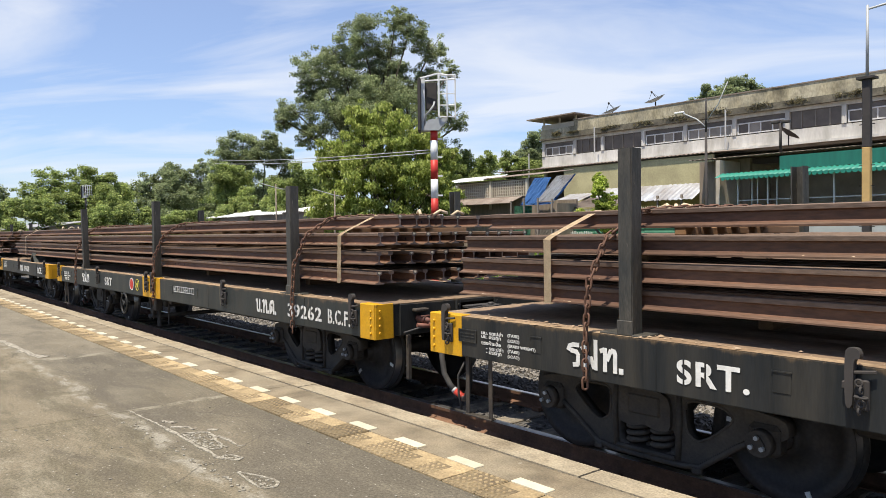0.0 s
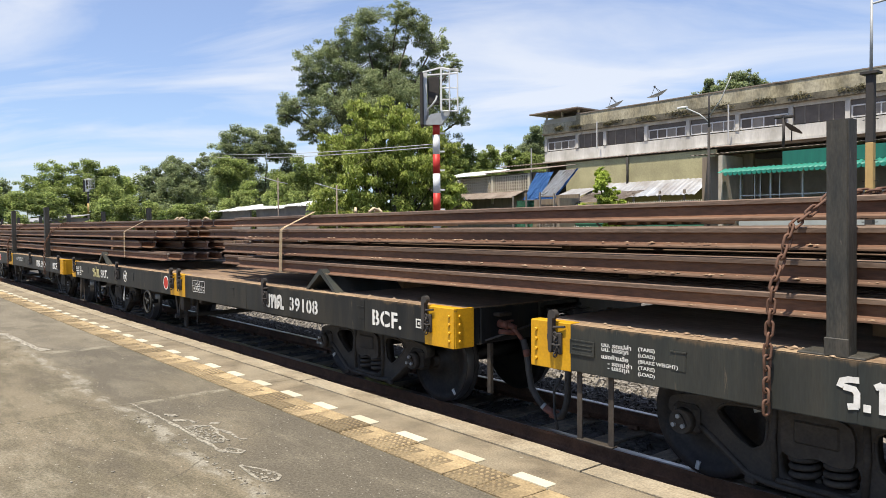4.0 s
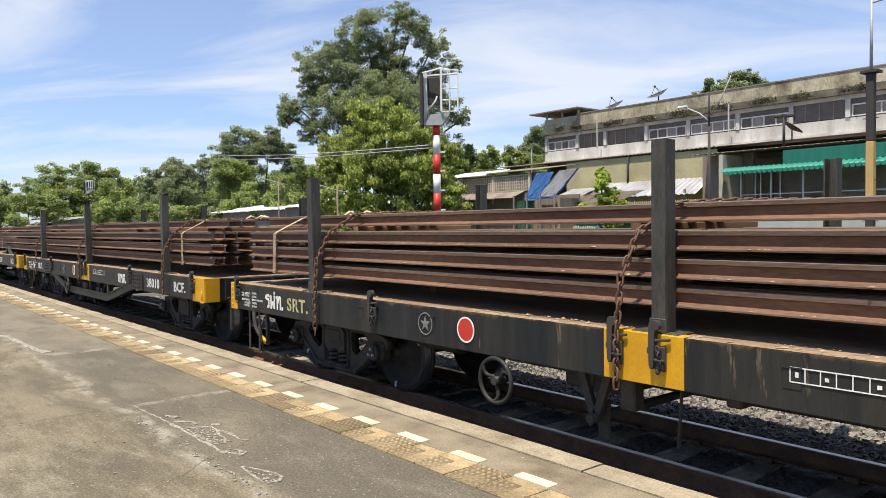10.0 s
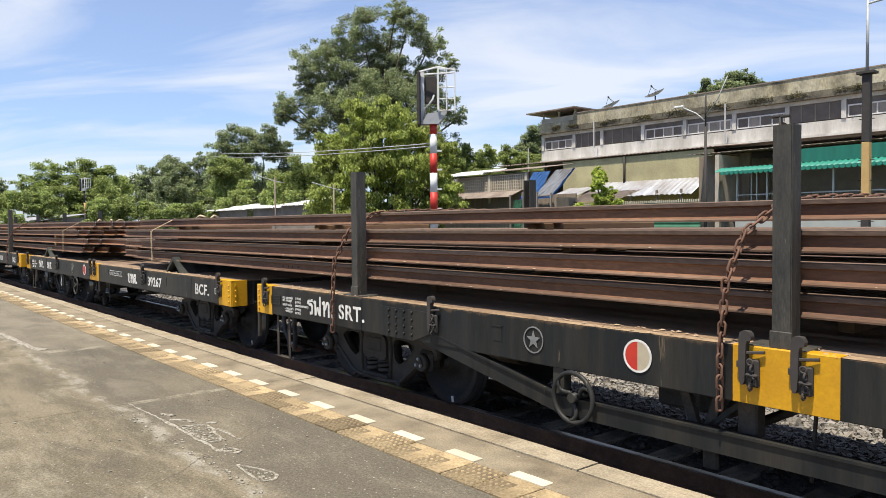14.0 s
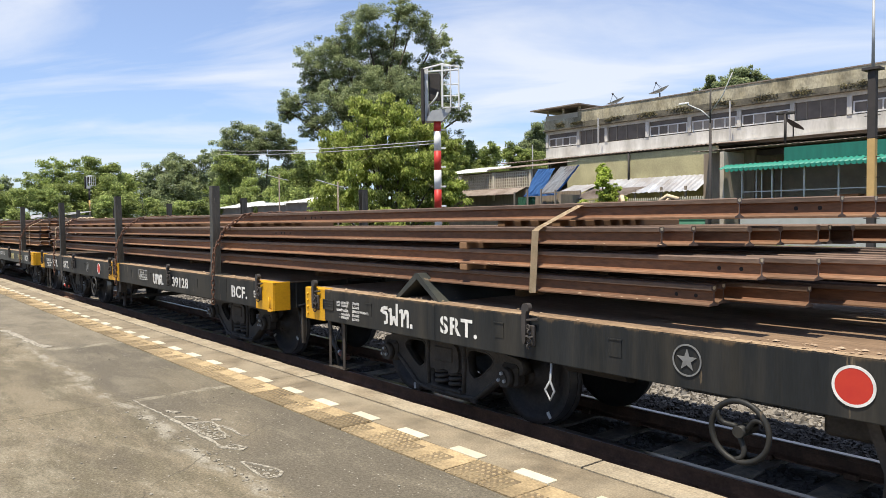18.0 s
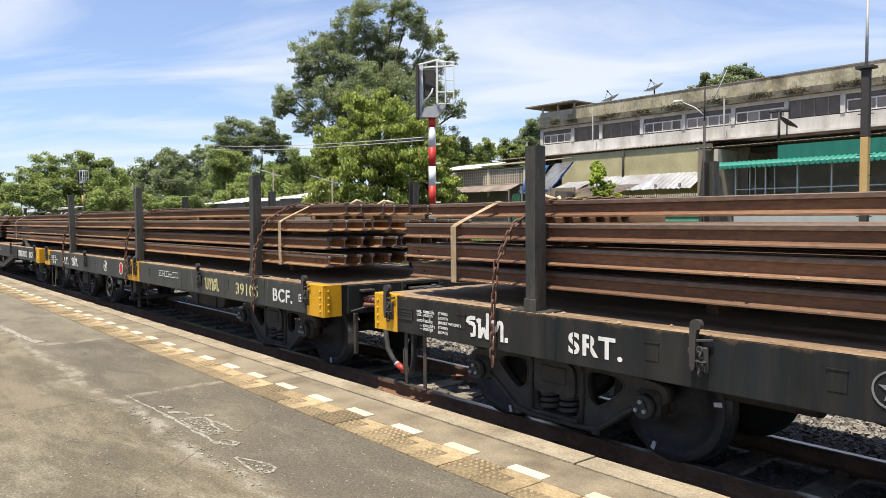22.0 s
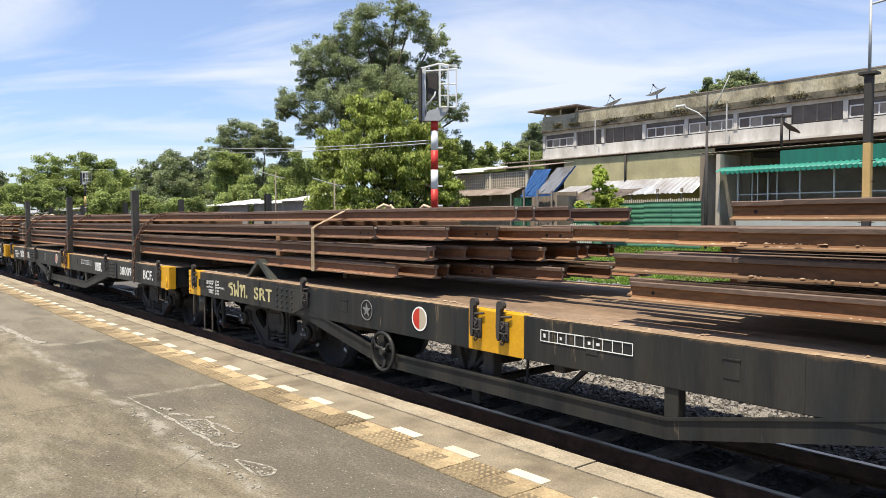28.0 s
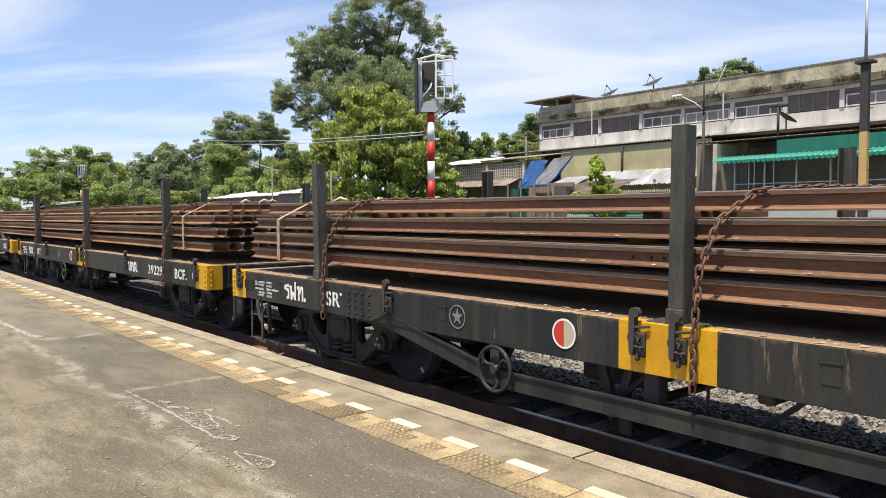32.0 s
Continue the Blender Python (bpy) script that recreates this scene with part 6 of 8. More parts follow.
def wheelset_mesh():
    bm = bmesh.new()
    rod(bm, (0, -0.72, 0), (0, 0.72, 0), 0.07, 14)
    for s in (-1, 1):
        def lathe(pr, mi_of):
            n = 40
            rows = [[bm.verts.new((r * math.cos(a), s * y, r * math.sin(a))) for a in [k * math.tau / n for k in range(n)]] for r, y in pr]
            for i, (u, v) in enumerate(zip(rows, rows[1:])):
                for k in range(n):
                    f = bm.faces.new((u[k], u[(k + 1) % n], v[(k + 1) % n], v[k]))
                    f.material_index, f.smooth = mi_of(i), True
        # hub, dished plate, rim, tread, flange, inner side
        lathe([(0.075, 0.66), (0.1, 0.66), (0.11, 0.61), (0.2, 0.565), (0.335, 0.575), (0.35, 0.605), (0.415, 0.607), (0.423, 0.6), (0.425, 0.515), (0.432, 0.505),
               (0.452, 0.495), (0.45, 0.478), (0.36, 0.475), (0.34, 0.5), (0.11, 0.5), (0.075, 0.48)], lambda i: 1 if i in (7,) else 0)
        # pale reflective tabs and a chalk mark on the wheel's rim
        # white tabs on the wheel's rim, painted in place of the polished tread's glints
        for a in (0.4, 2.5, 4.6):
            p = [(r * math.cos(a + d), r * math.sin(a + d)) for r, d in ((0.34, -0.045), (0.34, 0.045), (0.4, 0.04), (0.4, -0.04))]
            prism(bm, p, s * 0.6, s * 0.612, 2)
    bmesh.ops.recalc_face_normals(bm, faces=bm.faces[:])
    return mesh_of("wheelset", bm, [WHEEL, TREAD, WHITE_PAINT])


def rounded(pts, n=5):
    """A closed polygon with its corners rounded off."""
    out = []
    for i, p in enumerate(pts):
        a, b = Vector(pts[i - 1]), Vector(pts[(i + 1) % len(pts)])
        p = Vector(p)
        u, v = p + (a - p) * 0.33, p + (b - p) * 0.33
        out += [u.lerp(p, t).lerp(p.lerp(v, t), t) for t in [k / n for k in range(n + 1)]]
    return out


def pierced(bm, outer, holes, y0, y1):
    """A plate in the x-z plane with openings right through it."""
    def loop(pts, y):
        vs = [bm.verts.new((p[0], y, p[1])) for p in pts]
        return vs, [bm.edges.new((vs[i], vs[(i + 1) % len(vs)])) for i in range(len(vs))]
    near, far, rims = [], [], []
    for pts in [outer] + holes:
        a, ea = loop(pts, y0)
        b, eb = loop(pts, y1)
        near += ea
        far += eb
        rims.append((a, b))
    bmesh.ops.triangle_fill(bm, use_beauty=True, use_dissolve=False, edges=near)
    bmesh.ops.triangle_fill(bm, use_beauty=True, use_dissolve=False, edges=far)
    for a, b in rims:
        for i in range(len(a)):
            j = (i + 1) % len(a)
            f = bm.faces.new((a[i], a[j], b[j], b[i]))
            f.smooth = True
    return bm


def side_frame_mesh():
    """Cast three-piece bogie frame, in the x-z plane; origin over the bogie's middle."""
    bm = bmesh.new()
    half = [(0.0, 0.7), (0.5, 0.7), (0.68, 0.64), (0.98, 0.6), (1.0, 0.5), (0.94, 0.46), (0.8, 0.43), (0.7, 0.37), (0.42, 0.17), (0.3, 0.145), (0.0, 0.145)]
    outer = rounded(half + [(-x, z) for x, z in half[-2:0:-1]], 3)
    win = [(0.3, 0.62), (0.58, 0.61), (0.66, 0.54), (0.5, 0.4), (0.4, 0.345), (0.31, 0.4)]
    mid = [(-0.235, 0.41), (-0.22, 0.215), (0.22, 0.215), (0.235, 0.41)]
    pierced(bm, outer, [rounded(win), rounded([(-x, z) for x, z in win[::-1]]), rounded(mid, 3)], -0.04, 0.06)
    for s in (-1, 1):
        # cast lips along the lower arm and round the window
        tube(bm, [(s * 0.78, -0.035, 0.44), (s * 0.66, -0.042, 0.365), (s * 0.42, -0.045, 0.19), (s * 0.28, -0.045, 0.17), (0, -0.045, 0.168)], 0.022, 8)
        tube(bm, [(s * 0.255, -0.035, 0.66), (s * 0.265, -0.045, 0.45), (s * 0.25, -0.04, 0.2)], 0.022, 8)
        tube(bm, [(s * p[0], -0.036, p[1]) for p in rounded(win, 3)] + [(s * rounded(win, 3)[0][0], -0.036, rounded(win, 3)[0][1])], 0.011, 6)
        # bearing adapter with a three-cornered end cap and its bolts
        box(bm, s * 0.85 - 0.1, s * 0.85 + 0.1, -0.08, 0.06, 0.36, 0.56, 0.03)
        rod(bm, (s * 0.85, -0.08, 0.45), (s * 0.85, -0.13, 0.45), 0.088, 20, 0.08)
        tri = rounded([(s * 0.85 + 0.075 * math.sin(a), 0.45 + 0.075 * math.cos(a)) for a in (0, math.tau / 3, math.tau * 2 / 3)], 3)
        prism(bm, tri, -0.142, -0.128)
        for k in range(3):
            a = k * math.tau / 3
            x, z = s * 0.85 + 0.04 * math.sin(a), 0.45 + 0.04 * math.cos(a)
            rod(bm, (x, -0.14, z), (x, -0.162, z), 0.0155, 6, mi=1)
        box(bm, s * 0.4 - 0.035, s * 0.4 + 0.035, -0.075, -0.03, 0.14, 0.19, 0.01)
    # bolster end over the springs, with its wear plate
    prism(bm, rounded([(-0.215, 0.385), (-0.2, 0.64), (0.2, 0.64), (0.215, 0.385), (0.1, 0.365), (0, 0.395), (-0.1, 0.365)], 3), -0.07, 0.05)
    box(bm, -0.13, 0.13, -0.082, -0.06, 0.46, 0.6, 0.012)
    box(bm, -0.24, 0.24, -0.075, 0.08, 0.19, 0.222, 0.01)
    bmesh.ops.recalc_face_normals(bm, faces=bm.faces[:])
    return mesh_of("side_frame", bm, [GRIME, SIG_GREY])


def spring_mesh():
    bm = bmesh.new()
    turns, n = 3.4, 52
    tube(bm, [(0.075 * math.cos(k / n * turns * math.tau), 0.075 * math.sin(k / n * turns * math.tau), 0.015 + k / n * 0.16) for k in range(n + 1)], 0.0195, 7)
    return mesh_of("coil_spring", bm, GRIME)


def handwheel_mesh():
    bm = bmesh.new()
    ring(bm, (0, 0, 0), 0.172, 0.017)
    for k in range(3):
        a = k * math.tau / 3 + 0.3
        pts = [((0.03 + 0.145 * t) * math.cos(a + 0.9 * t * (1 - t) * 2), 0.02 * (1 - t), (0.03 + 0.145 * t) * math.sin(a + 0.9 * t * (1 - t) * 2)) for t in [j / 6 for j in range(7)]]
        tube(bm, pts, 0.016, 6)
    rod(bm, (0, -0.02, 0), (0, 0.16, 0), 0.034, 10)
    bmesh.ops.recalc_face_normals(bm, faces=bm.faces[:])
    return mesh_of("brake_handwheel", bm, BLACK)


def star_mesh(r, material):
    bm = bmesh.new()
    pts = [((r if k % 2 == 0 else r * 0.4) * math.sin(k * math.pi / 5), (r if k % 2 == 0 else r * 0.4) * math.cos(k * math.pi / 5)) for k in range(10)]
    prism(bm, pts, -0.003, 0)
    return mesh_of("star_mark", bm, material)


def ring_mesh(r0, r1, material):
    bm = bmesh.new()
    n = 32
    a = [[bm.verts.new((r * math.cos(k * math.tau / n), y, r * math.sin(k * math.tau / n))) for k in range(n)] for r, y in ((r0, 0), (r0, -0.0035), (r1, -0.0035), (r1, 0))]
    for u, v in zip(a, a[1:]):
        for k in range(n):
            bm.faces.new((u[k], u[(k + 1) % n], v[(k + 1) % n], v[k]))
    bmesh.ops.recalc_face_normals(bm, faces=bm.faces[:])
    return mesh_of("painted_ring", bm, material)


def disc_mesh(r, material, half=0):
    bm = bmesh.new()
    n = 32
    if half:
        pts = [(r * math.sin(k * math.pi / n) * half, r * math.cos(k * math.pi / n)) for k in range(n + 1)]
    else:
        pts = [(r * math.cos(k * math.tau / n), r * math.sin(k * math.tau / n)) for k in range(n)]
    prism(bm, pts, -0.0025, 0)
    return mesh_of("painted_disc", bm, material)


def squares_mesh(nx, nz, w, h):
    """A row of outlined white squares."""
    bm = bmesh.new()
    t = 0.006
    for i in range(nx + 1):
        box(bm, i * w - t / 2, i * w + t / 2, -0.002, 0, 0, nz * h)
    for k in range(nz + 1):
        box(bm, 0, nx * w, -0.0025, 0, k * h - t / 2, k * h + t / 2)
    rng = random.Random(nx)
    for i in range(nx):
        for k in range(nz):
            if rng.random() < 0.75:
                x0, z0 = i * w + w * rng.uniform(0.25, 0.45), k * h + h * rng.uniform(0.25, 0.4)
                box(bm, x0, x0 + w * rng.uniform(0.2, 0.4), -0.002, 0, z0, z0 + h * rng.uniform(0.2, 0.4))
    return mesh_of("number_grid", bm, WHITE_PAINT)


def link_mesh():
    bm = bmesh.new()
    pts = []
    for k in range(16):
        a = k * math.tau / 16
        pts.append((0.018 * math.cos(a), 0, 0.018 * math.sin(a) + (0.021 if math.sin(a) > 0 else -0.021)))
    n, m, r = 16, 5, 0.0075
    vs = []
    for i in range(n):
        p, d = Vector(pts[i]), (Vector(pts[(i + 1) % n]) - Vector(pts[i - 1])).normalized()
        a, b = Vector((0, 1, 0)), d.cross(Vector((0, 1, 0)))
        vs.append([bm.verts.new(p + (a * math.cos(t) + b * math.sin(t)) * r) for t in [k * math.tau / m for k in range(m)]])
    for i in range(n):
        for k in range(m):
            bm.faces.new((vs[i][k], vs[(i + 1) % n][k], vs[(i + 1) % n][(k + 1) % m], vs[i][(k + 1) % m])).smooth = True
    bmesh.ops.recalc_face_normals(bm, faces=bm.faces[:])
    return bm


def chain_mesh(pts, scale=1.08):
    """A chain of links along a bent line; one mesh."""
    one = link_mesh()
    vv = np.array([v.co[:] for v in one.verts]) * scale
    one.verts.index_update()
    ff = np.array([[v.index for v in f.verts] for f in one.faces])
    one.free()
    pts = [Vector(p) for p in pts]
    out_v, out_f, n = [], [], 0
    step, carry, k = 0.057 * scale, 0.0, 0
    for p, q in zip(pts, pts[1:]):
        d = q - p
        ln = d.length
        while carry < ln:
            m = (Matrix.Translation(p + d * (carry / ln)) @ d.to_track_quat("Z", "Y").to_matrix().to_4x4() @ pose(0, 0, 0, 0, 0, 90 * (k % 2) + 25))
            out_v.append(vv @ np.array(m.to_3x3()).T + np.array(m.translation))
            out_f.append(ff + n)
            n += len(vv)
            k += 1
            carry += step
        carry -= ln
    me = bpy.data.meshes.new("chain")
    me.from_pydata(np.concatenate(out_v).tolist(), [], np.concatenate(out_f).tolist())
    me.polygons.foreach_set("use_smooth", [True] * len(me.polygons))
    return finish(me, CHAIN)


WHEELS = []
MOVERS = []


def flakes(strips, count, size, seed):
    """Loose grit lying in thin strips (x0, x1, y0, y1, z), bunched here and there."""
    rng = np.random.default_rng(seed)
    corners = np.array([(-1, -1, 0), (1, -1, 0), (1, 1, 0), (-1, 1, 0), (0.1, -0.1, 0.45)], float)
    vs, fs = [], []
    for x0, x1, y0, y1, z in strips:
        heaps = x0 + (x1 - x0) * rng.random(14)
        for k in range(count):
            x = heaps[rng.integers(14)] + rng.normal() * 0.25 if rng.random() < 0.6 else x0 + (x1 - x0) * rng.random()
            x = min(max(x, x0), x1)
            c = np.array([x, y0 + (y1 - y0) * rng.random(), z])
            a = rng.random() * 6.28
            s = size * (0.35 + rng.random() ** 3 * 1.2) * (0.7 + 0.6 * rng.random((5, 3)))
            p = corners * s
            q = np.stack([p[:, 0] * math.cos(a) - p[:, 1] * math.sin(a), p[:, 0] * math.sin(a) + p[:, 1] * math.cos(a), p[:, 2]], 1) + c
            o = len(vs)
            vs += q.tolist()
            fs += [(o, o + 1, o + 4), (o + 1, o + 2, o + 4), (o + 2, o + 3, o + 4), (o + 3, o, o + 4)]
    me = bpy.data.meshes.new("flakes")
    me.from_pydata(vs, [], fs)
    return finish(me, FLAKE)


def make_wagon(i, spec):
    x0 = WAGONS_X[i]
    truss = spec.get("truss", False)
    paint = GREY if spec.get("grey") else BLACK
    w = thing("flat_wagon", spec["label"], "flat wagon", pose(x0, TRACK_Y, RAIL_Z), "wagons of the train")
    MOVERS.append((w, x0, TRACK_Y, RAIL_Z))
    # underframe
    part("side_sill", once(("sill", paint.name), lambda: mesh_of("side_sill", sill_mesh(), [paint, RUST_EDGE_LIT])), None, w)
    part("side_sill", once(("sill", paint.name), None), None, w, at=pose(0.065, 0, 0, 0, 0, 180))
    part("deck", once("deck", lambda: mesh_of("deck", boxes((-REAR + 0.006, HALF - 0.006, -1.198, 1.198, DECK_Z - 0.011, DECK_Z - 0.003)), DECK)), None, w, "rusty steel deck plates strewn with dirt")

    lt = part("deck_litter", once("deck_litter", lambda: flakes([(-6.2, 6.2, -1.295, -1.1, DECK_Z + 0.004)], 420, 0.012, 3)), None, w, "pale grit strewn along the deck edge")
    lt["kind"] = "stuff"

    def end_sill():
        bm = bmesh.new()
        for s in (-1, 1):
            box(bm, HALF - 0.16, HALF, *sorted((s * 0.24, s * 1.0)), SILL_Z + 0.004, DECK_Z - 0.012, 0.008)
            box(bm, HALF - 0.16, HALF - 0.014, *sorted((s * 1.0, s * 1.285)), SILL_Z + 0.01, DECK_Z - 0.012, 0.004)
            box(bm, HALF, HALF + 0.03, *sorted((s * 0.24, s * 0.3)), SILL_Z - 0.05, DECK_Z, 0.008)
            for k in range(4):
                rod(bm, (HALF + 0.03, s * 0.27, SILL_Z + 0.02 + 0.08 * k), (HALF + 0.045, s * 0.27, SILL_Z + 0.02 + 0.08 * k), 0.016, 6)
        box(bm, HALF - 0.16, HALF + 0.01, -0.24, 0.24, DECK_Z - 0.05, DECK_Z - 0.012, 0.006)
        box(bm, HALF - 0.16, HALF + 0.01, -0.24, 0.24, SILL_Z - 0.05, SILL_Z + 0.02, 0.006)
        return mesh_of("end_sill", bm, BLACK)
    part("end_sill", once("end_sill", end_sill), None, w)
    part("end_sill", once("end_sill", None), None, w, at=pose(0.065, 0, 0, 0, 0, 180))

    def centre():
        bm = bmesh.new()
        pts = [(-6.1, 1.02), (6.1, 1.02), (6.1, 0.74), (3.1, 0.72), (2.85, 0.62), (2.6, 0.5), (2.3, 0.44), (-2.3, 0.44), (-2.6, 0.5), (-2.85, 0.62), (-3.1, 0.72), (-6.1, 0.74)]
        if truss:
            pts = [(-6.1, 1.02), (6.1, 1.02), (6.1, 0.74), (3.4, 0.72), (-3.4, 0.72), (-6.1, 0.74)]
        for y in (-0.2, 0.17):
            prism(bm, pts, y, y + 0.03)
        for x in (-5.2, -3.6, -2.4, -1.2, 0, 1.2, 2.4, 3.6, 5.2):
            box(bm, x - 0.05, x + 0.05, -1.19, 1.19, 0.86, 1.028)
        # brake rigging, pipes and reservoir
        rod(bm, (-5.9, -0.5, 0.8), (5.9, -0.5, 0.8), 0.02, 8)
        rod(bm, (-5.9, 0.55, 0.72), (5.9, 0.55, 0.72), 0.025, 8)
        rod(bm, (-3.3, 0.3, 0.5), (3.3, 0.3, 0.52), 0.02, 8)
        for x in (-2.9, -1.9, -0.9, 0.2, 1.5, 2.6):
            box(bm, x - 0.03, x + 0.03, 0.28, 0.34, 0.46, 0.9, 0.006)
            box(bm, x - 0.15, x - 0.1, 0.8, 0.84, 0.55, 0.9, 0.006)
        box(bm, -3.0, 3.0, 0.95, 0.98, 0.6, 0.76, 0.006)
        box(bm, -1.0, -0.45, -0.9, -0.5, 0.52, 0.8, 0.02)
        for x in (-0.62, 0.1):
            rod(bm, (x, -1.05, 0.3), (x + 0.03, -1.05, 0.78), 0.012, 6)
        rod(bm, (-3.2, -0.35, 0.56), (3.2, -0.35, 0.56), 0.018, 8)
        rod(bm, (-3.1, -0.62, 0.66), (-2.5, -0.62, 0.66), 0.13, 16)
        rod(bm, (0.75, -0.55, 0.78), (1.25, -0.55, 0.78), 0.09, 16)
        box(bm, 0.5, 0.6, -1.18, -0.4, 0.66, 0.86, 0.01)
        box(bm, -0.28, -0.16, -1.16, -1.05, 0.5, 0.76, 0.01)
        return mesh_of("centre_sill", bm, GRIME)
    part("centre_sill", once(("centre", truss), centre), None, w)
    if spec.get("tank"):
        # deep air reservoir slung beside the centre sill
        def tank():
            bm = bmesh.new()
            prism(bm, [(1.2, 0.8), (2.78, 0.8), (2.74, 0.62), (2.62, 0.58), (2.6, 0.5), (2.52, 0.44), (1.5, 0.44), (1.36, 0.48), (1.22, 0.56)], -0.76, -0.44)
            bmesh.ops.bevel(bm, geom=bm.edges[:], offset=0.015, segments=1, affect="EDGES")
            for x in (1.6, 2.3):
                box(bm, x - 0.03, x + 0.03, -0.78, -0.42, 0.43, 1.02, 0.004)
            return mesh_of("air_reservoir", bm, GRIME)
        part("air_reservoir", once("tank", tank), None, w, "grimy air reservoir under the deck")

    # yellow corner wraps and middle plates
    fc, rc = spec.get("corners", (5.95, -5.9))
    for front, inner, wrap in ((True, fc, spec.get("wrap", 0.22)), (False, rc, 0.1)):
        bolts = spec.get("bolts", True) if front else True
        me = once(("corner", front, bolts, inner, wrap), lambda: mesh_of("corner_plate", corner_mesh(front, bolts, inner, wrap), YELLOW))
        part("corner_plate", me, None, w, "yellow painted corner plate")
    for s in (1, -1):
        me = once(("corner_far", s), lambda: mesh_of("corner_plate", boxes((*sorted((s * 5.95, s * 6.27)), 1.29, 1.304, SILL_Z, DECK_Z + 0.004), (*sorted((s * 6.268, s * 6.274)), 1.08, 1.29, SILL_Z, DECK_Z + 0.004), bevel=0.003), YELLOW))
        part("corner_plate", me, None, w, "yellow painted corner plate")

    p0, p1 = spec.get("plate", (-0.3, 0.3))
    h0, h1 = spec.get("hooks", (-0.2, 0.12))

    def mid():
        bm = bmesh.new()
        box(bm, p0, p1, -1.304, -1.298, SILL_Z + 0.004, DECK_Z + 0.002, 0.002)
        box(bm, p0, p1, -1.3, -1.2, DECK_Z - 0.001, DECK_Z + 0.005, 0.002)
        return mesh_of("middle_plate", bm, YELLOW)
    part("middle_plate", once(("mid", p0, p1), mid), None, w, "yellow painted plate at the middle of the sill")
    hk = once("hook", lambda: mesh_of("lashing_hook", hook_mesh(), POLE_DARK))
    for x in (-6.03, spec.get("aft_hook", -2.92), h0, h1, spec.get("fore_hook", 2.92), 6.0 - 0.06 * truss):
        part("lashing_hook", hk, None, w, at=pose(x, -1.3, DECK_Z - 0.02))
        part("lashing_hook", hk, None, w, at=pose(x, 1.3, DECK_Z - 0.02, 0, 0, 180))

    # bogies
    for bx in (-4.41, 4.44):
        for s in (-1, 1):
            fr = part("side_frame", once("side_frame", side_frame_mesh), None, w, "black cast bogie side frame", at=pose(bx, s * 0.83, 0, 0, 0, 0 if s < 0 else 180))
            for dx in (-0.1, 0.1):
                part("coil_spring", once("spring", spring_mesh), None, fr, at=pose(dx, 0.02, 0.215))
        part("bolster", once("bolster", lambda: mesh_of("bolster", boxes((-0.2, 0.2, -0.8, 0.8, 0.5, 0.72), bevel=0.02), GRIME)), None, w, at=pose(bx, 0, 0))
        for ax in (-0.85, 0.85):
            ws = part("wheelset", once("wheelset", wheelset_mesh), None, w, "black steel wheels on an axle", at=pose(bx + ax, 0, 0.425))
            WHEELS.append((ws, bx + ax, random.uniform(0, 360)))
            for s in (-1, 1):
                part("brake_shoe", once("shoe", lambda: mesh_of("brake_shoe", boxes((-0.04, 0.04, -0.06, 0.06, -0.15, 0.15), (-0.025, 0.025, -0.02, 0.02, 0.1, 0.42), bevel=0.012), GRIME)), None, w,
                     at=pose(bx + ax - 0.47 * (1 if ax > 0 else -1), s * 0.54, 0.42, 0, 8 * (1 if ax > 0 else -1), 0))

    # couplers, hoses
    def coupler():
        bm = bmesh.new()
        box(bm, HALF - 0.3, HALF + 0.16, -0.095, 0.095, 0.75, 0.9, 0.02)
        # head: a guard arm on one side, the knuckle on the other
        prism(bm, [(HALF + 0.12, -0.16), (HALF + 0.24, -0.2), (HALF + 0.36, -0.19), (HALF + 0.46, -0.12), (HALF + 0.37, -0.05), (HALF + 0.34, 0.03), (HALF + 0.42, 0.1),
                   (HALF + 0.5, 0.14), (HALF + 0.47, 0.21), (HALF + 0.3, 0.22), (HALF + 0.14, 0.15)], 0.74, 0.94, axis="z")
        prism(bm, [(HALF + 0.2, -0.12), (HALF + 0.3, -0.15), (HALF + 0.36, -0.08), (HALF + 0.3, 0.12), (HALF + 0.2, 0.1)], 0.94, 0.995, axis="z")
        bmesh.ops.bevel(bm, geom=[e for e in bm.edges if abs(e.verts[0].co.z - e.verts[1].co.z) < 0.001 or e.calc_length() > 0.2], offset=0.026, segments=2, affect="EDGES", clamp_overlap=True)
        rod(bm, (HALF + 0.4, -0.12, 0.7), (HALF + 0.4, -0.12, 0.98), 0.03, 10)
        rod(bm, (HALF + 0.24, -0.02, 0.99), (HALF + 0.24, -0.02, 1.02), 0.03, 10)
        # lifting lever across the end, and the carrier below
        tube(bm, [(HALF + 0.24, -0.05, 0.99), (HALF + 0.2, -0.3, 0.96), (HALF + 0.1, -0.55, 0.86), (HALF + 0.06, -1.0, 0.78)], 0.009, 6)
        box(bm, HALF - 0.02, HALF + 0.1, -0.22, 0.22, 0.69, 0.735, 0.008)
        box(bm, HALF, HALF + 0.09, -0.2, 0.2, 0.955, 0.985, 0.006)
        return mesh_of("coupler", bm, COUPLER_IRON)
    part("coupler", once("coupler", coupler), None, w, "dark cast automatic coupler")
    part("coupler", once("coupler", None), None, w, at=pose(0, 0, 0, 0, 0, 180))

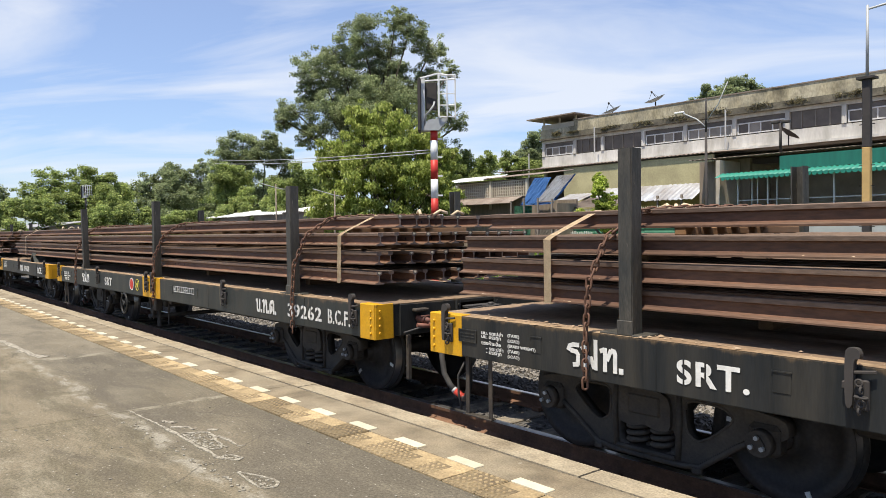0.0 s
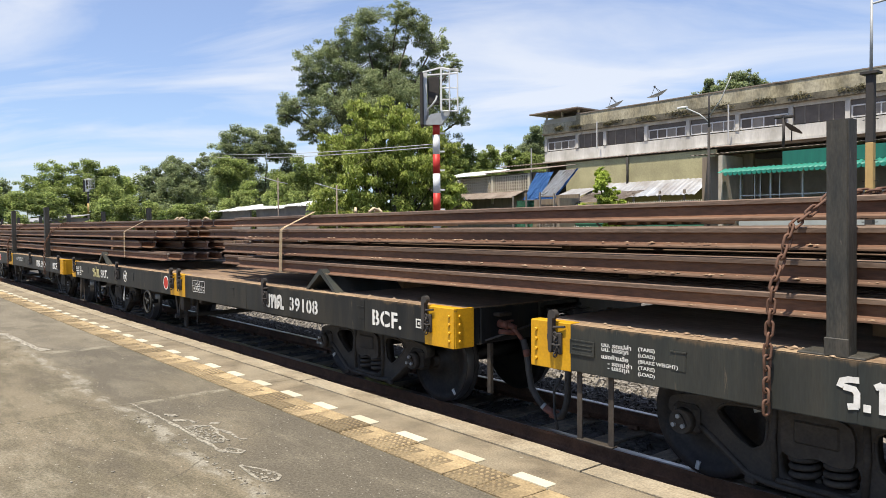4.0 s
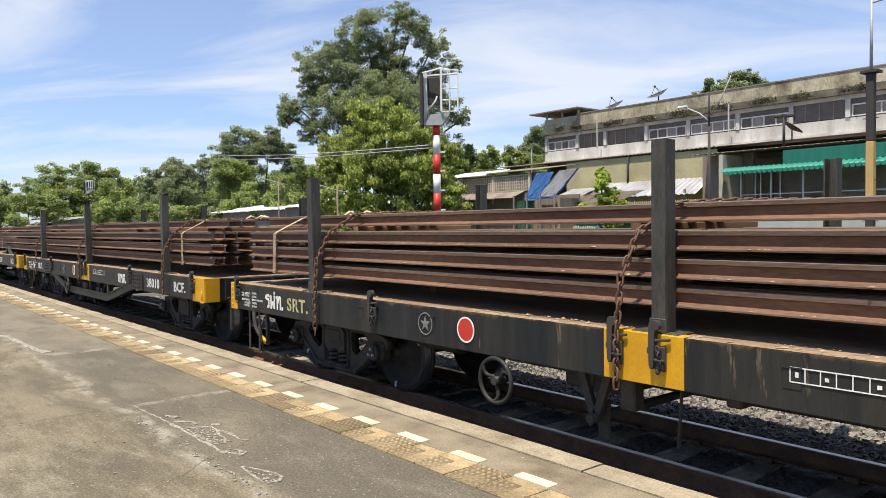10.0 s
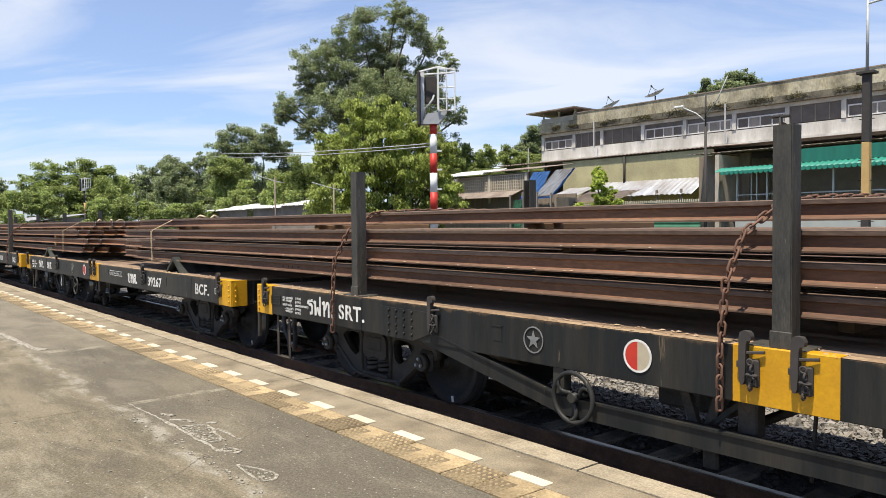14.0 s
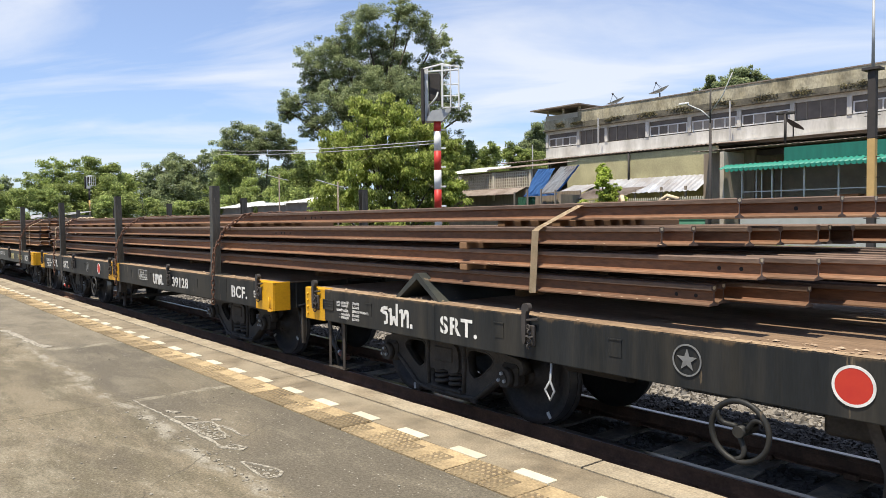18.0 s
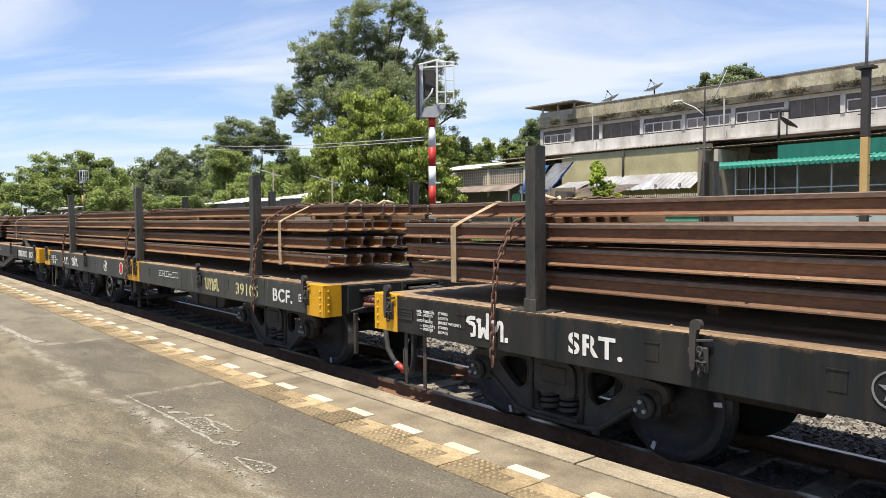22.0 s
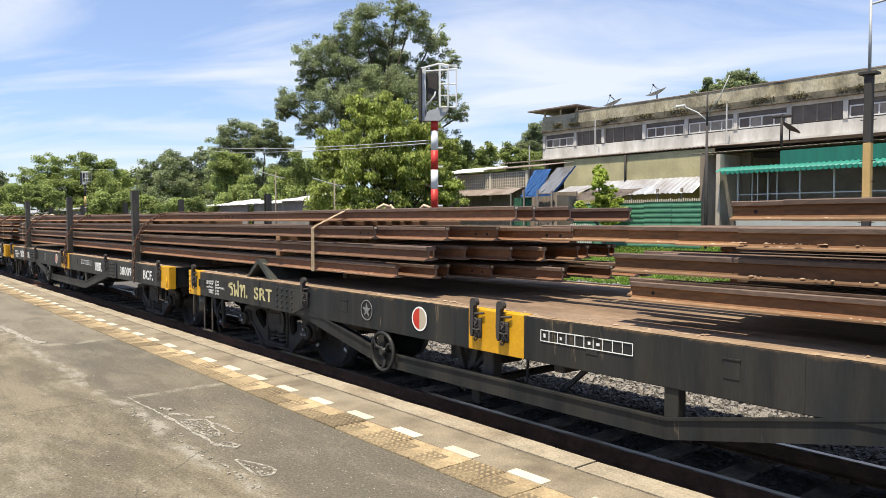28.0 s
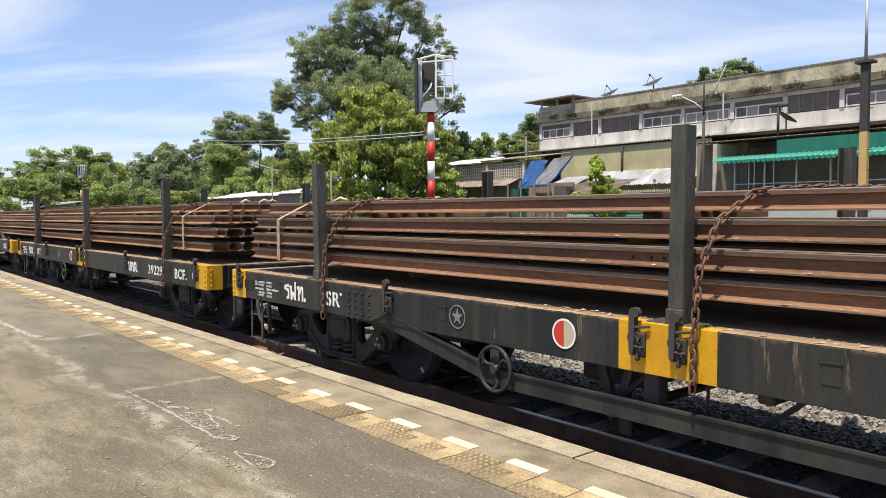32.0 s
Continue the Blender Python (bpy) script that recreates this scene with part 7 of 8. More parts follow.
    def cock():
        bm = bmesh.new()
        box(bm, 6.34, 6.42, -0.86, -0.7, 0.97, 1.0, 0.008, 1)
        rod(bm, (6.33, -0.78, 0.9), (6.42, -0.75, 0.885), 0.036, 10)
        rod(bm, (6.38, -0.77, 0.9), (6.46, -0.69, 0.86), 0.034, 10, 0.024)
        box(bm, 6.39, 6.42, -0.8, -0.68, 0.915, 0.93, 0.004)
        rod(bm, (6.4, -0.84, 0.84), (6.45, -0.7, 0.82), 0.022, 8)
        box(bm, 6.36, 6.4, -0.95, -0.91, 0.32, 0.75, 0.004, 1)
        return mesh_of("angle_cock", bm, [COCK, GRIME])
    part("angle_cock", once("cock", cock), None, w, "faded red brake pipe cock")
    part("angle_cock", once("cock", None), None, w, at=pose(0, 0, 0, 0, 0, 180))

    def hose(front):
        bm = bmesh.new()
        if not front:
            tube(bm, [(6.4, -0.74, 0.74), (6.41, -0.74, 0.52), (6.43, -0.72, 0.36), (6.48, -0.7, 0.25), (6.54, -0.67, 0.185), (6.6, -0.65, 0.165)], 0.028, 10)
            box(bm, 6.35, 6.46, -0.8, -0.68, 0.6, 0.76, 0.015, 0)
            tube(bm, [(6.45, -0.76, 0.55), (6.52, -0.78, 0.42), (6.53, -0.77, 0.24), (6.5, -0.76, 0.1)], 0.012, 6)
            return mesh_of("brake_hose", bm, [RUBBER, STRAP, HOSE_RED])
        tube(bm, [(6.44, -0.72, 0.86), (6.48, -0.7, 0.82), (6.55, -0.69, 0.75)], 0.018, 8, 3)
        pts = [(6.54, -0.69, 0.77), (6.58, -0.69, 0.66), (6.61, -0.7, 0.52), (6.64, -0.7, 0.38), (6.7, -0.68, 0.28), (6.76, -0.66, 0.22)]
        tube(bm, pts, 0.027, 10)
        tube(bm, [(6.57, -0.69, 0.685), (6.58, -0.692, 0.66), (6.59, -0.693, 0.63)], 0.03, 8, 3)
        rod(bm, (6.74, -0.668, 0.24), (6.76, -0.66, 0.222), 0.031, 10, mi=4)
        rod(bm, (6.76, -0.66, 0.222), (6.85, -0.63, 0.165), 0.034, 8, 0.028, mi=2)
        box(bm, 6.79, 6.86, -0.66, -0.58, 0.14, 0.2, 0.012, 2)
        return mesh_of("brake_hose", bm, [RUBBER, STRAP, {7: HOSE_RED, 4: YELLOW, 1: HOSE_RED}.get(i, COCK), COCK, SIG_GREY])
    part("brake_hose", once(("hose", i if i in (1, 4, 7) else 0), lambda: hose(True)), None, w, "black rubber brake hose with a red coupling head" if i in (1, 7) else "black rubber brake hose with a yellow coupling head" if i == 4 else "black rubber brake hose")
    part("brake_hose", once("hose_r", lambda: (lambda me: (me.transform(Matrix.Diagonal((-1, 1, 1, 1))), me.flip_normals(), me)[2])(hose(False))), None, w)

    # steps at the rear corner, brake wheel, hangers
    def step():
        bm = bmesh.new()
        # one stirrup of flat bar, slung from the sill
        for x in (-5.87, -5.6):
            box(bm, x - 0.022, x + 0.022, -1.245, -1.235, 0.26, 0.76, 0.003)
        box(bm, -5.892, -5.578, -1.262, -1.2, 0.25, 0.262, 0.003)
        return mesh_of("foot_step", bm, GRIME)
    part("foot_step", once("step", step), None, w)
    if i == 9:
        part("hand_iron", once("hand_iron", lambda: mesh_of("hand_iron", tube(bmesh.new(), [(5.78, -1.24, 0.76), (5.78, -1.25, 0.56), (5.8, -1.26, 0.53), (6.02, -1.26, 0.53), (6.04, -1.25, 0.56), (6.04, -1.24, 0.76)], 0.011, 6), GRIME)), None, w, "bent iron step under the corner")
    if spec.get("data", -5.63) > -5.8:
        plate = boxes((-5.9, -5.69, -1.305, -1.3, 0.86, 0.962), bevel=0.002)
        for x0p, x1p, z0p, z1p in ((-5.9, -5.69, 0.86, 0.868), (-5.9, -5.69, 0.954, 0.962), (-5.9, -5.892, 0.868, 0.954), (-5.698, -5.69, 0.868, 0.954), (-5.88, -5.71, 0.9, 0.904), (-5.88, -5.71, 0.925, 0.929)):
            box(plate, x0p, x1p, -1.31, -1.3045, z0p, z1p)
        part("name_plate", plate, paint, w, "small raised plate in the sill's paint")
    hx = spec.get("wheel_x", -1.3)
    part("brake_handwheel", once("handwheel", handwheel_mesh), None, w, "dark spoked brake handwheel", at=pose(hx, -1.33, 0.56))

    def hanger():
        bm = bmesh.new()
        bar(bm, (-0.14, 0.76), (0.0, 0.36), 0.06, -1.1, -1.06)
        bar(bm, (0.14, 0.76), (0.0, 0.36), 0.06, -1.1, -1.06)
        rod(bm, (0, -1.15, 0.38), (0, 1.0, 0.38), 0.035, 10)
        box(bm, -0.05, 0.05, -1.0, -0.96, 0.2, 0.5, 0.01)
        return mesh_of("brake_hanger", bm, GRIME)
    part("brake_hanger", once("hanger", hanger), None, w, at=pose(-0.55, 0, 0))
    if i in (2, 5):
        part("pull_ring", once("pull_ring", lambda: mesh_of("pull_ring", tube(bmesh.new(), [(0, -1.25, 0.76), (0, -1.27, 0.6), (0.04, -1.27, 0.53), (0, -1.27, 0.46), (-0.05, -1.27, 0.53), (0, -1.27, 0.6)], 0.009, 6), SIG_GREY)), None, w, "steel pull ring of the brake", at=pose(-2.75, 0, 0))

    if truss:
        def tr():
            bm = bmesh.new()
            y0, y1 = -1.29, -1.2
            prism(bm, [(-3.12, 0.8625), (-1.52, 0.5375), (1.52, 0.5375), (3.12, 0.8625), (3.12, 0.7375), (1.52, 0.4125), (-1.52, 0.4125), (-3.12, 0.7375)], y0, y1)
            # flange lip along the top
            prism(bm, [(-3.1, 0.874), (-1.52, 0.549), (1.52, 0.549), (3.1, 0.874), (3.1, 0.858), (1.52, 0.533), (-1.52, 0.533), (-3.1, 0.858)], y0 - 0.014, y0 + 0.02)
            return mesh_of("truss", bm, paint)
        part("truss", once(("truss", paint.name), tr), None, w, "grey painted truss beam under the sill")
        part("truss", once(("truss", paint.name), tr), None, w, at=pose(0, 0, 0, 0, 0, 180))
        for x in (-1.55, 1.55):
            part("truss_post", once(("truss_post", paint.name), lambda: mesh_of("truss_post", boxes((-0.05, 0.05, -1.285, -1.2, 0.54, 0.755), bevel=0.004), paint)), None, w, at=pose(x, 0, 0))
        for x in (-0.5, 0.5):
            part("truss_brace", once(("truss_brace", paint.name), lambda: mesh_of("truss_brace", bar(bmesh.new(), (0, 0.5), (0.3, 0.76), 0.03, -1.1, -1.06), paint)), None, w, at=pose(x, 0, 0))

        def gus(s):
            bm = prism(bmesh.new(), [(s * 2.95, 1.0), (s * 3.12, 1.01), (s * 3.7, 1.01), (s * 3.7, 0.74), (s * 3.2, 0.74), (s * 2.86, 0.86)], -1.312, -1.298)
            for a in range(4):
                for b in range(4):
                    xx, zz = s * (3.22 + 0.115 * a), 0.79 + 0.065 * b
                    rod(bm, (xx, -1.312, zz), (xx, -1.326, zz), 0.017, 8, 0.011)
            return mesh_of("gusset_plate", bm, paint)
        for s in (-1, 1):
            part("gusset_plate", once(("gus", paint.name, s), lambda: gus(s)), None, w, "riveted gusset plate")

    # stakes with pockets
    for sx in spec.get("stakes", ()):
        def stake():
            bm = bmesh.new()
            # old rail or channel section set upright
            prism(bm, [(-0.054, -0.05), (0.054, -0.05), (0.054, 0.055), (0.042, 0.055), (0.042, -0.034), (-0.042, -0.034), (-0.042, 0.055), (-0.054, 0.055)], 0.0, 1.215, axis="z")
            bmesh.ops.bevel(bm, geom=[e for e in bm.edges if all(v.co.y < -0.04 for v in e.verts)], offset=0.006, segments=2, affect="EDGES")
            bmesh.ops.recalc_face_normals(bm, faces=bm.faces[:])
            box(bm, -0.2, 0.14, -0.06, 0.13, -0.005, 0.012, 0.004)
            box(bm, -0.062, 0.062, -0.06, -0.05, 0.0, 0.1, 0.004)
            return mesh_of("stake", bm, STAKE)
        for s in (-1, 1):
            part("stake", once("stake", stake), None, w, "upright dark steel stake", at=pose(sx, s * 1.22, DECK_Z, random.uniform(-0.3, 1.2) * (1 if s < 0 else -1), random.uniform(-0.7, 0.7), 0 if s < 0 else 180))

    # bearing wedges under rails on the middle wagons
    for wx in spec.get("wedges", ()):
        def wedge():
            bm = bmesh.new()
            for a in (-1, 1):
                prism(bm, [(a * 0.33, 0.0), (a * 0.27, 0.0), (-a * 0.02, 0.2), (-a * 0.02, 0.24), (a * 0.02, 0.24)], -1.2, 1.2)
            return mesh_of("bearing_wedge", bm, GREY)
        part("bearing_wedge", once("wedge", wedge), None, w, "grey steel bearing wedge across the deck", at=pose(wx, 0, DECK_Z - 0.005, 0, 0, 0))

    # painted marks on the near sill
    y = -1.3035
    def mark(name, me, x, z, label=""):
        return part(name, me, None, w, label, at=pose(x, y, z))
    for text, x, wide, aged in spec.get("texts", ()):
        draw = words if text.isascii() else thai_words
        mark("stencil_lettering", draw(text, 0.15, wide, OLD_PAINT if aged else WHITE_PAINT), x, 0.817)
    if "disc" in spec:
        dx, kind = spec["disc"]
        mark("painted_ring", once("ringw", lambda: ring_mesh(0.092, 0.106, WHITE_PAINT)), dx, 0.912)
        if kind == "half":
            mark("painted_disc", once("half_r", lambda: disc_mesh(0.092, RED_PAINT, -1)), dx, 0.912)
            mark("painted_disc", once("half_g", lambda: disc_mesh(0.092, GOLD_PAINT, 1)), dx, 0.912)
        else:
            mark("painted_disc", once("disc_r", lambda: disc_mesh(0.092, RED_PAINT)), dx, 0.912)
    if "star" in spec:
        sx, kind = spec["star"]
        sp = {"white": WHITE_PAINT, "faint": FAINT_PAINT, "yellow": STAR_YELLOW}[kind]
        mark("painted_ring", once(("rings", kind), lambda: ring_mesh(0.088, 0.098, sp)), sx, 0.912)
        mark("star_mark", once(("star", kind), lambda: star_mesh(0.07, sp)), sx, 0.912)
    if "squares" in spec:
        qx, nx, nz = spec["squares"]
        mark("number_grid", once(("sq", nx, nz), lambda: squares_mesh(nx, nz, 0.079 if nz == 1 else 0.085, 0.078)), qx, 0.9 if nz == 1 else 0.85)
    if spec.get("box", True):
        mark("painted_square", once("boxm", lambda: ring_square()), 5.87, 0.9)
    # the weights, stencilled beside the rear corner
    dx = spec.get("data", -5.63)
    for k, (t1, t2) in enumerate((("นน. รถเปล่า", "(TARE)"), ("นน. บรรทุก", "(LOAD)"), ("แรงห้ามล้อ", "(BRAKE WEIGHT)"), ("- รถเปล่า", "(TARE)"), ("- บรรทุก", "(LOAD)"))):
        mark("data_line", words(t1, 0.033, 0.0215 * len(t1), WHITE_PAINT), dx + (0.05 if t1[0] == "-" else 0.0), 0.941 - 0.0395 * k)
        mark("data_line", words(t2, 0.03, 0.0205 * len(t2), WHITE_PAINT), dx + 0.29, 0.941 - 0.0395 * k)
    return w


def ring_square():
    bm = bmesh.new()
    for a in ((-0.04, 0.04, 0.028, 0.04), (-0.04, 0.04, -0.04, -0.028), (-0.04, -0.028, -0.028, 0.028), (0.028, 0.04, -0.028, 0.028), (-0.012, 0.012, -0.012, 0.012)):
        box(bm, a[0], a[1], -0.0025, 0, a[2], a[3])
    return mesh_of("painted_square", bm, WHITE_PAINT)


LOADED = (-4.2, 0.13, 4.6)
STAKED = "rails stacked behind stakes"
BARE = "deck bare between two stacks"
# texts: words, where they begin, their width, old yellowed paint or not
SPECS = [
    dict(label="black flat wagon with yellow corners, " + STAKED, corners=(5.95, -5.87), aft_hook=-2.87, stakes=(-4.29, 0.1, 4.6), texts=[("รฟท.", -4.74, 0.46, 0), ("SRT.", -3.89, 0.46, 0)]),
    dict(label="dark grey flat wagon with worn white stencils, " + STAKED, grey=True, corners=(6.1, -5.9), plate=(-0.36, 0.47), hooks=(-0.12, 0.17), aft_hook=-2.94, stakes=(-4.15, 0.1, 4.61), disc=(-0.93, "red"), star=(-0.63, "yellow"), box=False, wheel_x=-1.27,
         texts=[("บ.ท.ต.", 3.84, 0.51, 0), ("39262", 4.63, 0.74, 0), ("B.C.F.", 5.5, 0.42, 0), ("ร.ฟ.ท", -4.12, 0.5, 0), ("SRT", -2.53, 0.44, 0)], squares=(1.07, 10, 1)),
    dict(label="black flat wagon with clean stencils, " + BARE, corners=(5.95, -6.0), data=-5.95, wedges=(-4.35, 4.0), aft_hook=-2.96, disc=(-0.49, "red"), star=(-2.55, "white"), squares=(0.61, 5, 2), wheel_x=-1.29,
         texts=[("บทต.", 2.9, 0.46, 0), ("39108", 3.5, 0.62, 0), ("BCF.", 5.15, 0.46, 0), ("รฟท.", -4.65, 0.48, 1), ("SRT.", -4.09, 0.46, 0)]),
    dict(label="black flat wagon with yellow corners, " + STAKED, corners=(6.03, -6.08), data=-5.95, fore_hook=2.85, aft_hook=-3.02, tank=True, stakes=(-4.24, 0.1, 4.42), disc=(-1.69, "red"), star=(-2.22, "faint"), squares=(0.94, 10, 1), wheel_x=-1.32,
         texts=[("บทต.", 3.53, 0.47, 0), ("3900", 4.09, 0.51, 0), ("BCF.", 5.33, 0.48, 0), ("รฟท.", -5.28, 0.43, 0), ("SRT.", -4.75, 0.47, 1)]),
    dict(label="black flat wagon with a truss beam, " + STAKED, truss=True, bolts=False, corners=(5.9, -5.9), fore_hook=3.07, plate=(-0.23, 0.35), hooks=(-0.13, 0.16), stakes=(-4.19, 0.03, 4.58), disc=(-0.87, "half"), star=(-1.77, "faint"), squares=(0.65, 10, 1), wheel_x=-1.38,
         texts=[("บทต.", 2.31, 0.47, 0), ("38010", 3.9, 0.6, 0), ("BCF.", 5.15, 0.47, 0), ("รฟท.", -5.06, 0.5, 0), ("SRT.", -4.44, 0.46, 0)]),
    dict(label="black flat wagon with stencilled squares, " + BARE, corners=(5.95, -5.87), fore_hook=2.97, plate=(-0.28, 0.34), hooks=(-0.17, 0.12), wedges=(-4.42, 4.0), disc=(-0.68, "red"), star=(-1.62, "faint"), squares=(1.07, 9, 1), wheel_x=-1.27,
         texts=[("บทต.", 2.13, 0.48, 0), ("39267", 3.15, 0.63, 0), ("BCF.", 5.15, 0.47, 0), ("รฟท.", -4.83, 0.48, 0), ("SRT.", -3.96, 0.46, 0)]),
    dict(label="black flat wagon with clean white numbers, " + STAKED, corners=(5.88, -5.92), plate=(-0.4, 0.27), hooks=(-0.22, 0.07), fore_hook=2.89, stakes=(-4.31, 0.06, 4.46), disc=(-1.05, "red"), star=(-1.89, "faint"), squares=(1.4, 5, 2), wheel_x=-1.3, bolts=False,
         texts=[("บทต.", 2.12, 0.48, 0), ("39128", 3.0, 0.64, 0), ("BCF.", 5.17, 0.46, 0), ("รฟท.", -4.97, 0.46, 0), ("SRT.", -3.92, 0.45, 0)]),
    dict(label="weathered grey flat wagon with yellowed numbers, " + STAKED, grey=True, tank=True, plate=(-0.1, 0.49), hooks=(0.06, 0.34), corners=(6.0, -5.8), fore_hook=3.06, aft_hook=-2.73, stakes=(-4.06, 0.26, 4.62), disc=(-0.47, "red"), star=(-1.41, "white"), squares=(1.45, 10, 1), wheel_x=-1.06,
         texts=[("บทต.", 3.24, 0.47, 1), ("39105", 4.22, 0.62, 1), ("BCF.", 5.22, 0.46, 0), ("SRT.", -4.6, 0.48, 0), ("รฟท.", -3.83, 0.48, 0)]),
    dict(label="black flat wagon with a truss beam, " + BARE, truss=True, corners=(5.95, -5.86), plate=(-0.29, 0.32), hooks=(-0.19, 0.11), wedges=(-4.28, 4.0), disc=(-0.93, "half"), star=(-1.75, "faint"), squares=(0.49, 10, 1), wheel_x=-1.45, bolts=False,
         texts=[("บทต.", 3.85, 0.46, 0), ("38012", 4.33, 0.6, 0), ("BCF.", 5.2, 0.46, 0), ("รฟท.", -4.9, 0.54, 1), ("SRT.", -4.18, 0.54, 1)]),
    dict(label="grey-black flat wagon with a truss beam, " + STAKED, truss=True, corners=(5.97, -5.9), wrap=0.1, plate=(-0.37, 0.32), hooks=(-0.22, 0.07), fore_hook=3.1, stakes=(-4.25, 0.02, 4.54), disc=(-0.83, "half"), star=(-1.96, "faint"), squares=(1.3, 10, 1), wheel_x=-1.5, bolts=False,
         texts=[("บทต.", 2.3, 0.47, 0), ("38009", 3.89, 0.64, 0), ("BCF.", 5.15, 0.46, 0), ("รฟท.", -4.89, 0.46, 0), ("SRT.", -4.01, 0.46, 0)]),
    dict(label="black flat wagon near the train's end, " + STAKED, stakes=LOADED, disc=(-0.8, "red"), star=(-1.8, "faint"),
         texts=[("บทต.", 3.0, 0.47, 0), ("39229", 4.0, 0.62, 0), ("BCF.", 5.15, 0.46, 0), ("รฟท.", -4.89, 0.46, 0), ("SRT.", -4.01, 0.46, 0)]),
    dict(label="black flat wagon near the train's end, " + BARE, wedges=(-4.2, 4.0), disc=(-0.8, "red"), star=(-1.8, "faint"), texts=[("BCF.", 5.15, 0.46, 0)]),
    dict(label="black flat wagon at the train's end, " + STAKED, stakes=LOADED, texts=[("BCF.", 5.15, 0.46, 0)]),
]
EVEN_TIERS, LOW_TIERS = (1.236, 1.43, 1.62, 1.794), (1.224, 1.402, 1.583, 1.762)
# where the rails of each tier end, nearest first, counted from the even end of their stack, on stacks with a ragged front or rear
RAGGED_FRONT = {33: ((0.54, 0.59, 0.59, 0.65), (-0.79, -0.67, 0.09, 0.67, 1.17), (-0.02, 0.34, 0.34, 0.31, 0.42, 0.34), (0.83, 0.89, 0.83, 1.51)),
                36: ((-0.08, -0.14, 0.32, 0.9), (0.22, 0.45, 1.56, 1.5, 1.8), (-0.45, -0.33, -0.06, 0.02, 0.17, 0.16, 0.24, 0.75), (-0.05, 0.48, 0.59, 0.91)),
                39: ((-0.03, 0.33, 0.21, 0.6, 1.31), (0.44, 0.28, 0.48, 0.89, 1.08), (-0.4, 0.44, 0.88, 1.61), (1.3, 1.33))}
RAGGED_REAR = {11: ((0.07, -0.89), (-0.43,), (0.25, -0.46, -1.93), (-0.58,)), 14: ((0.38, -0.79), (0.66, -0.82), (-0.02, -0.96), (-0.1,)),
               17: ((-0.32,), (-0.48,), (0.43, -0.11, -0.68, -1.68), (0.57, 0.13))}


# chains that hang on the rear side of their stake: stack, stake
BEHIND_STAKE = {(30, 0), (11, 0), (33, 1), (36, 0), (14, 0), (14, 1), (17, 0), (17, 1)}


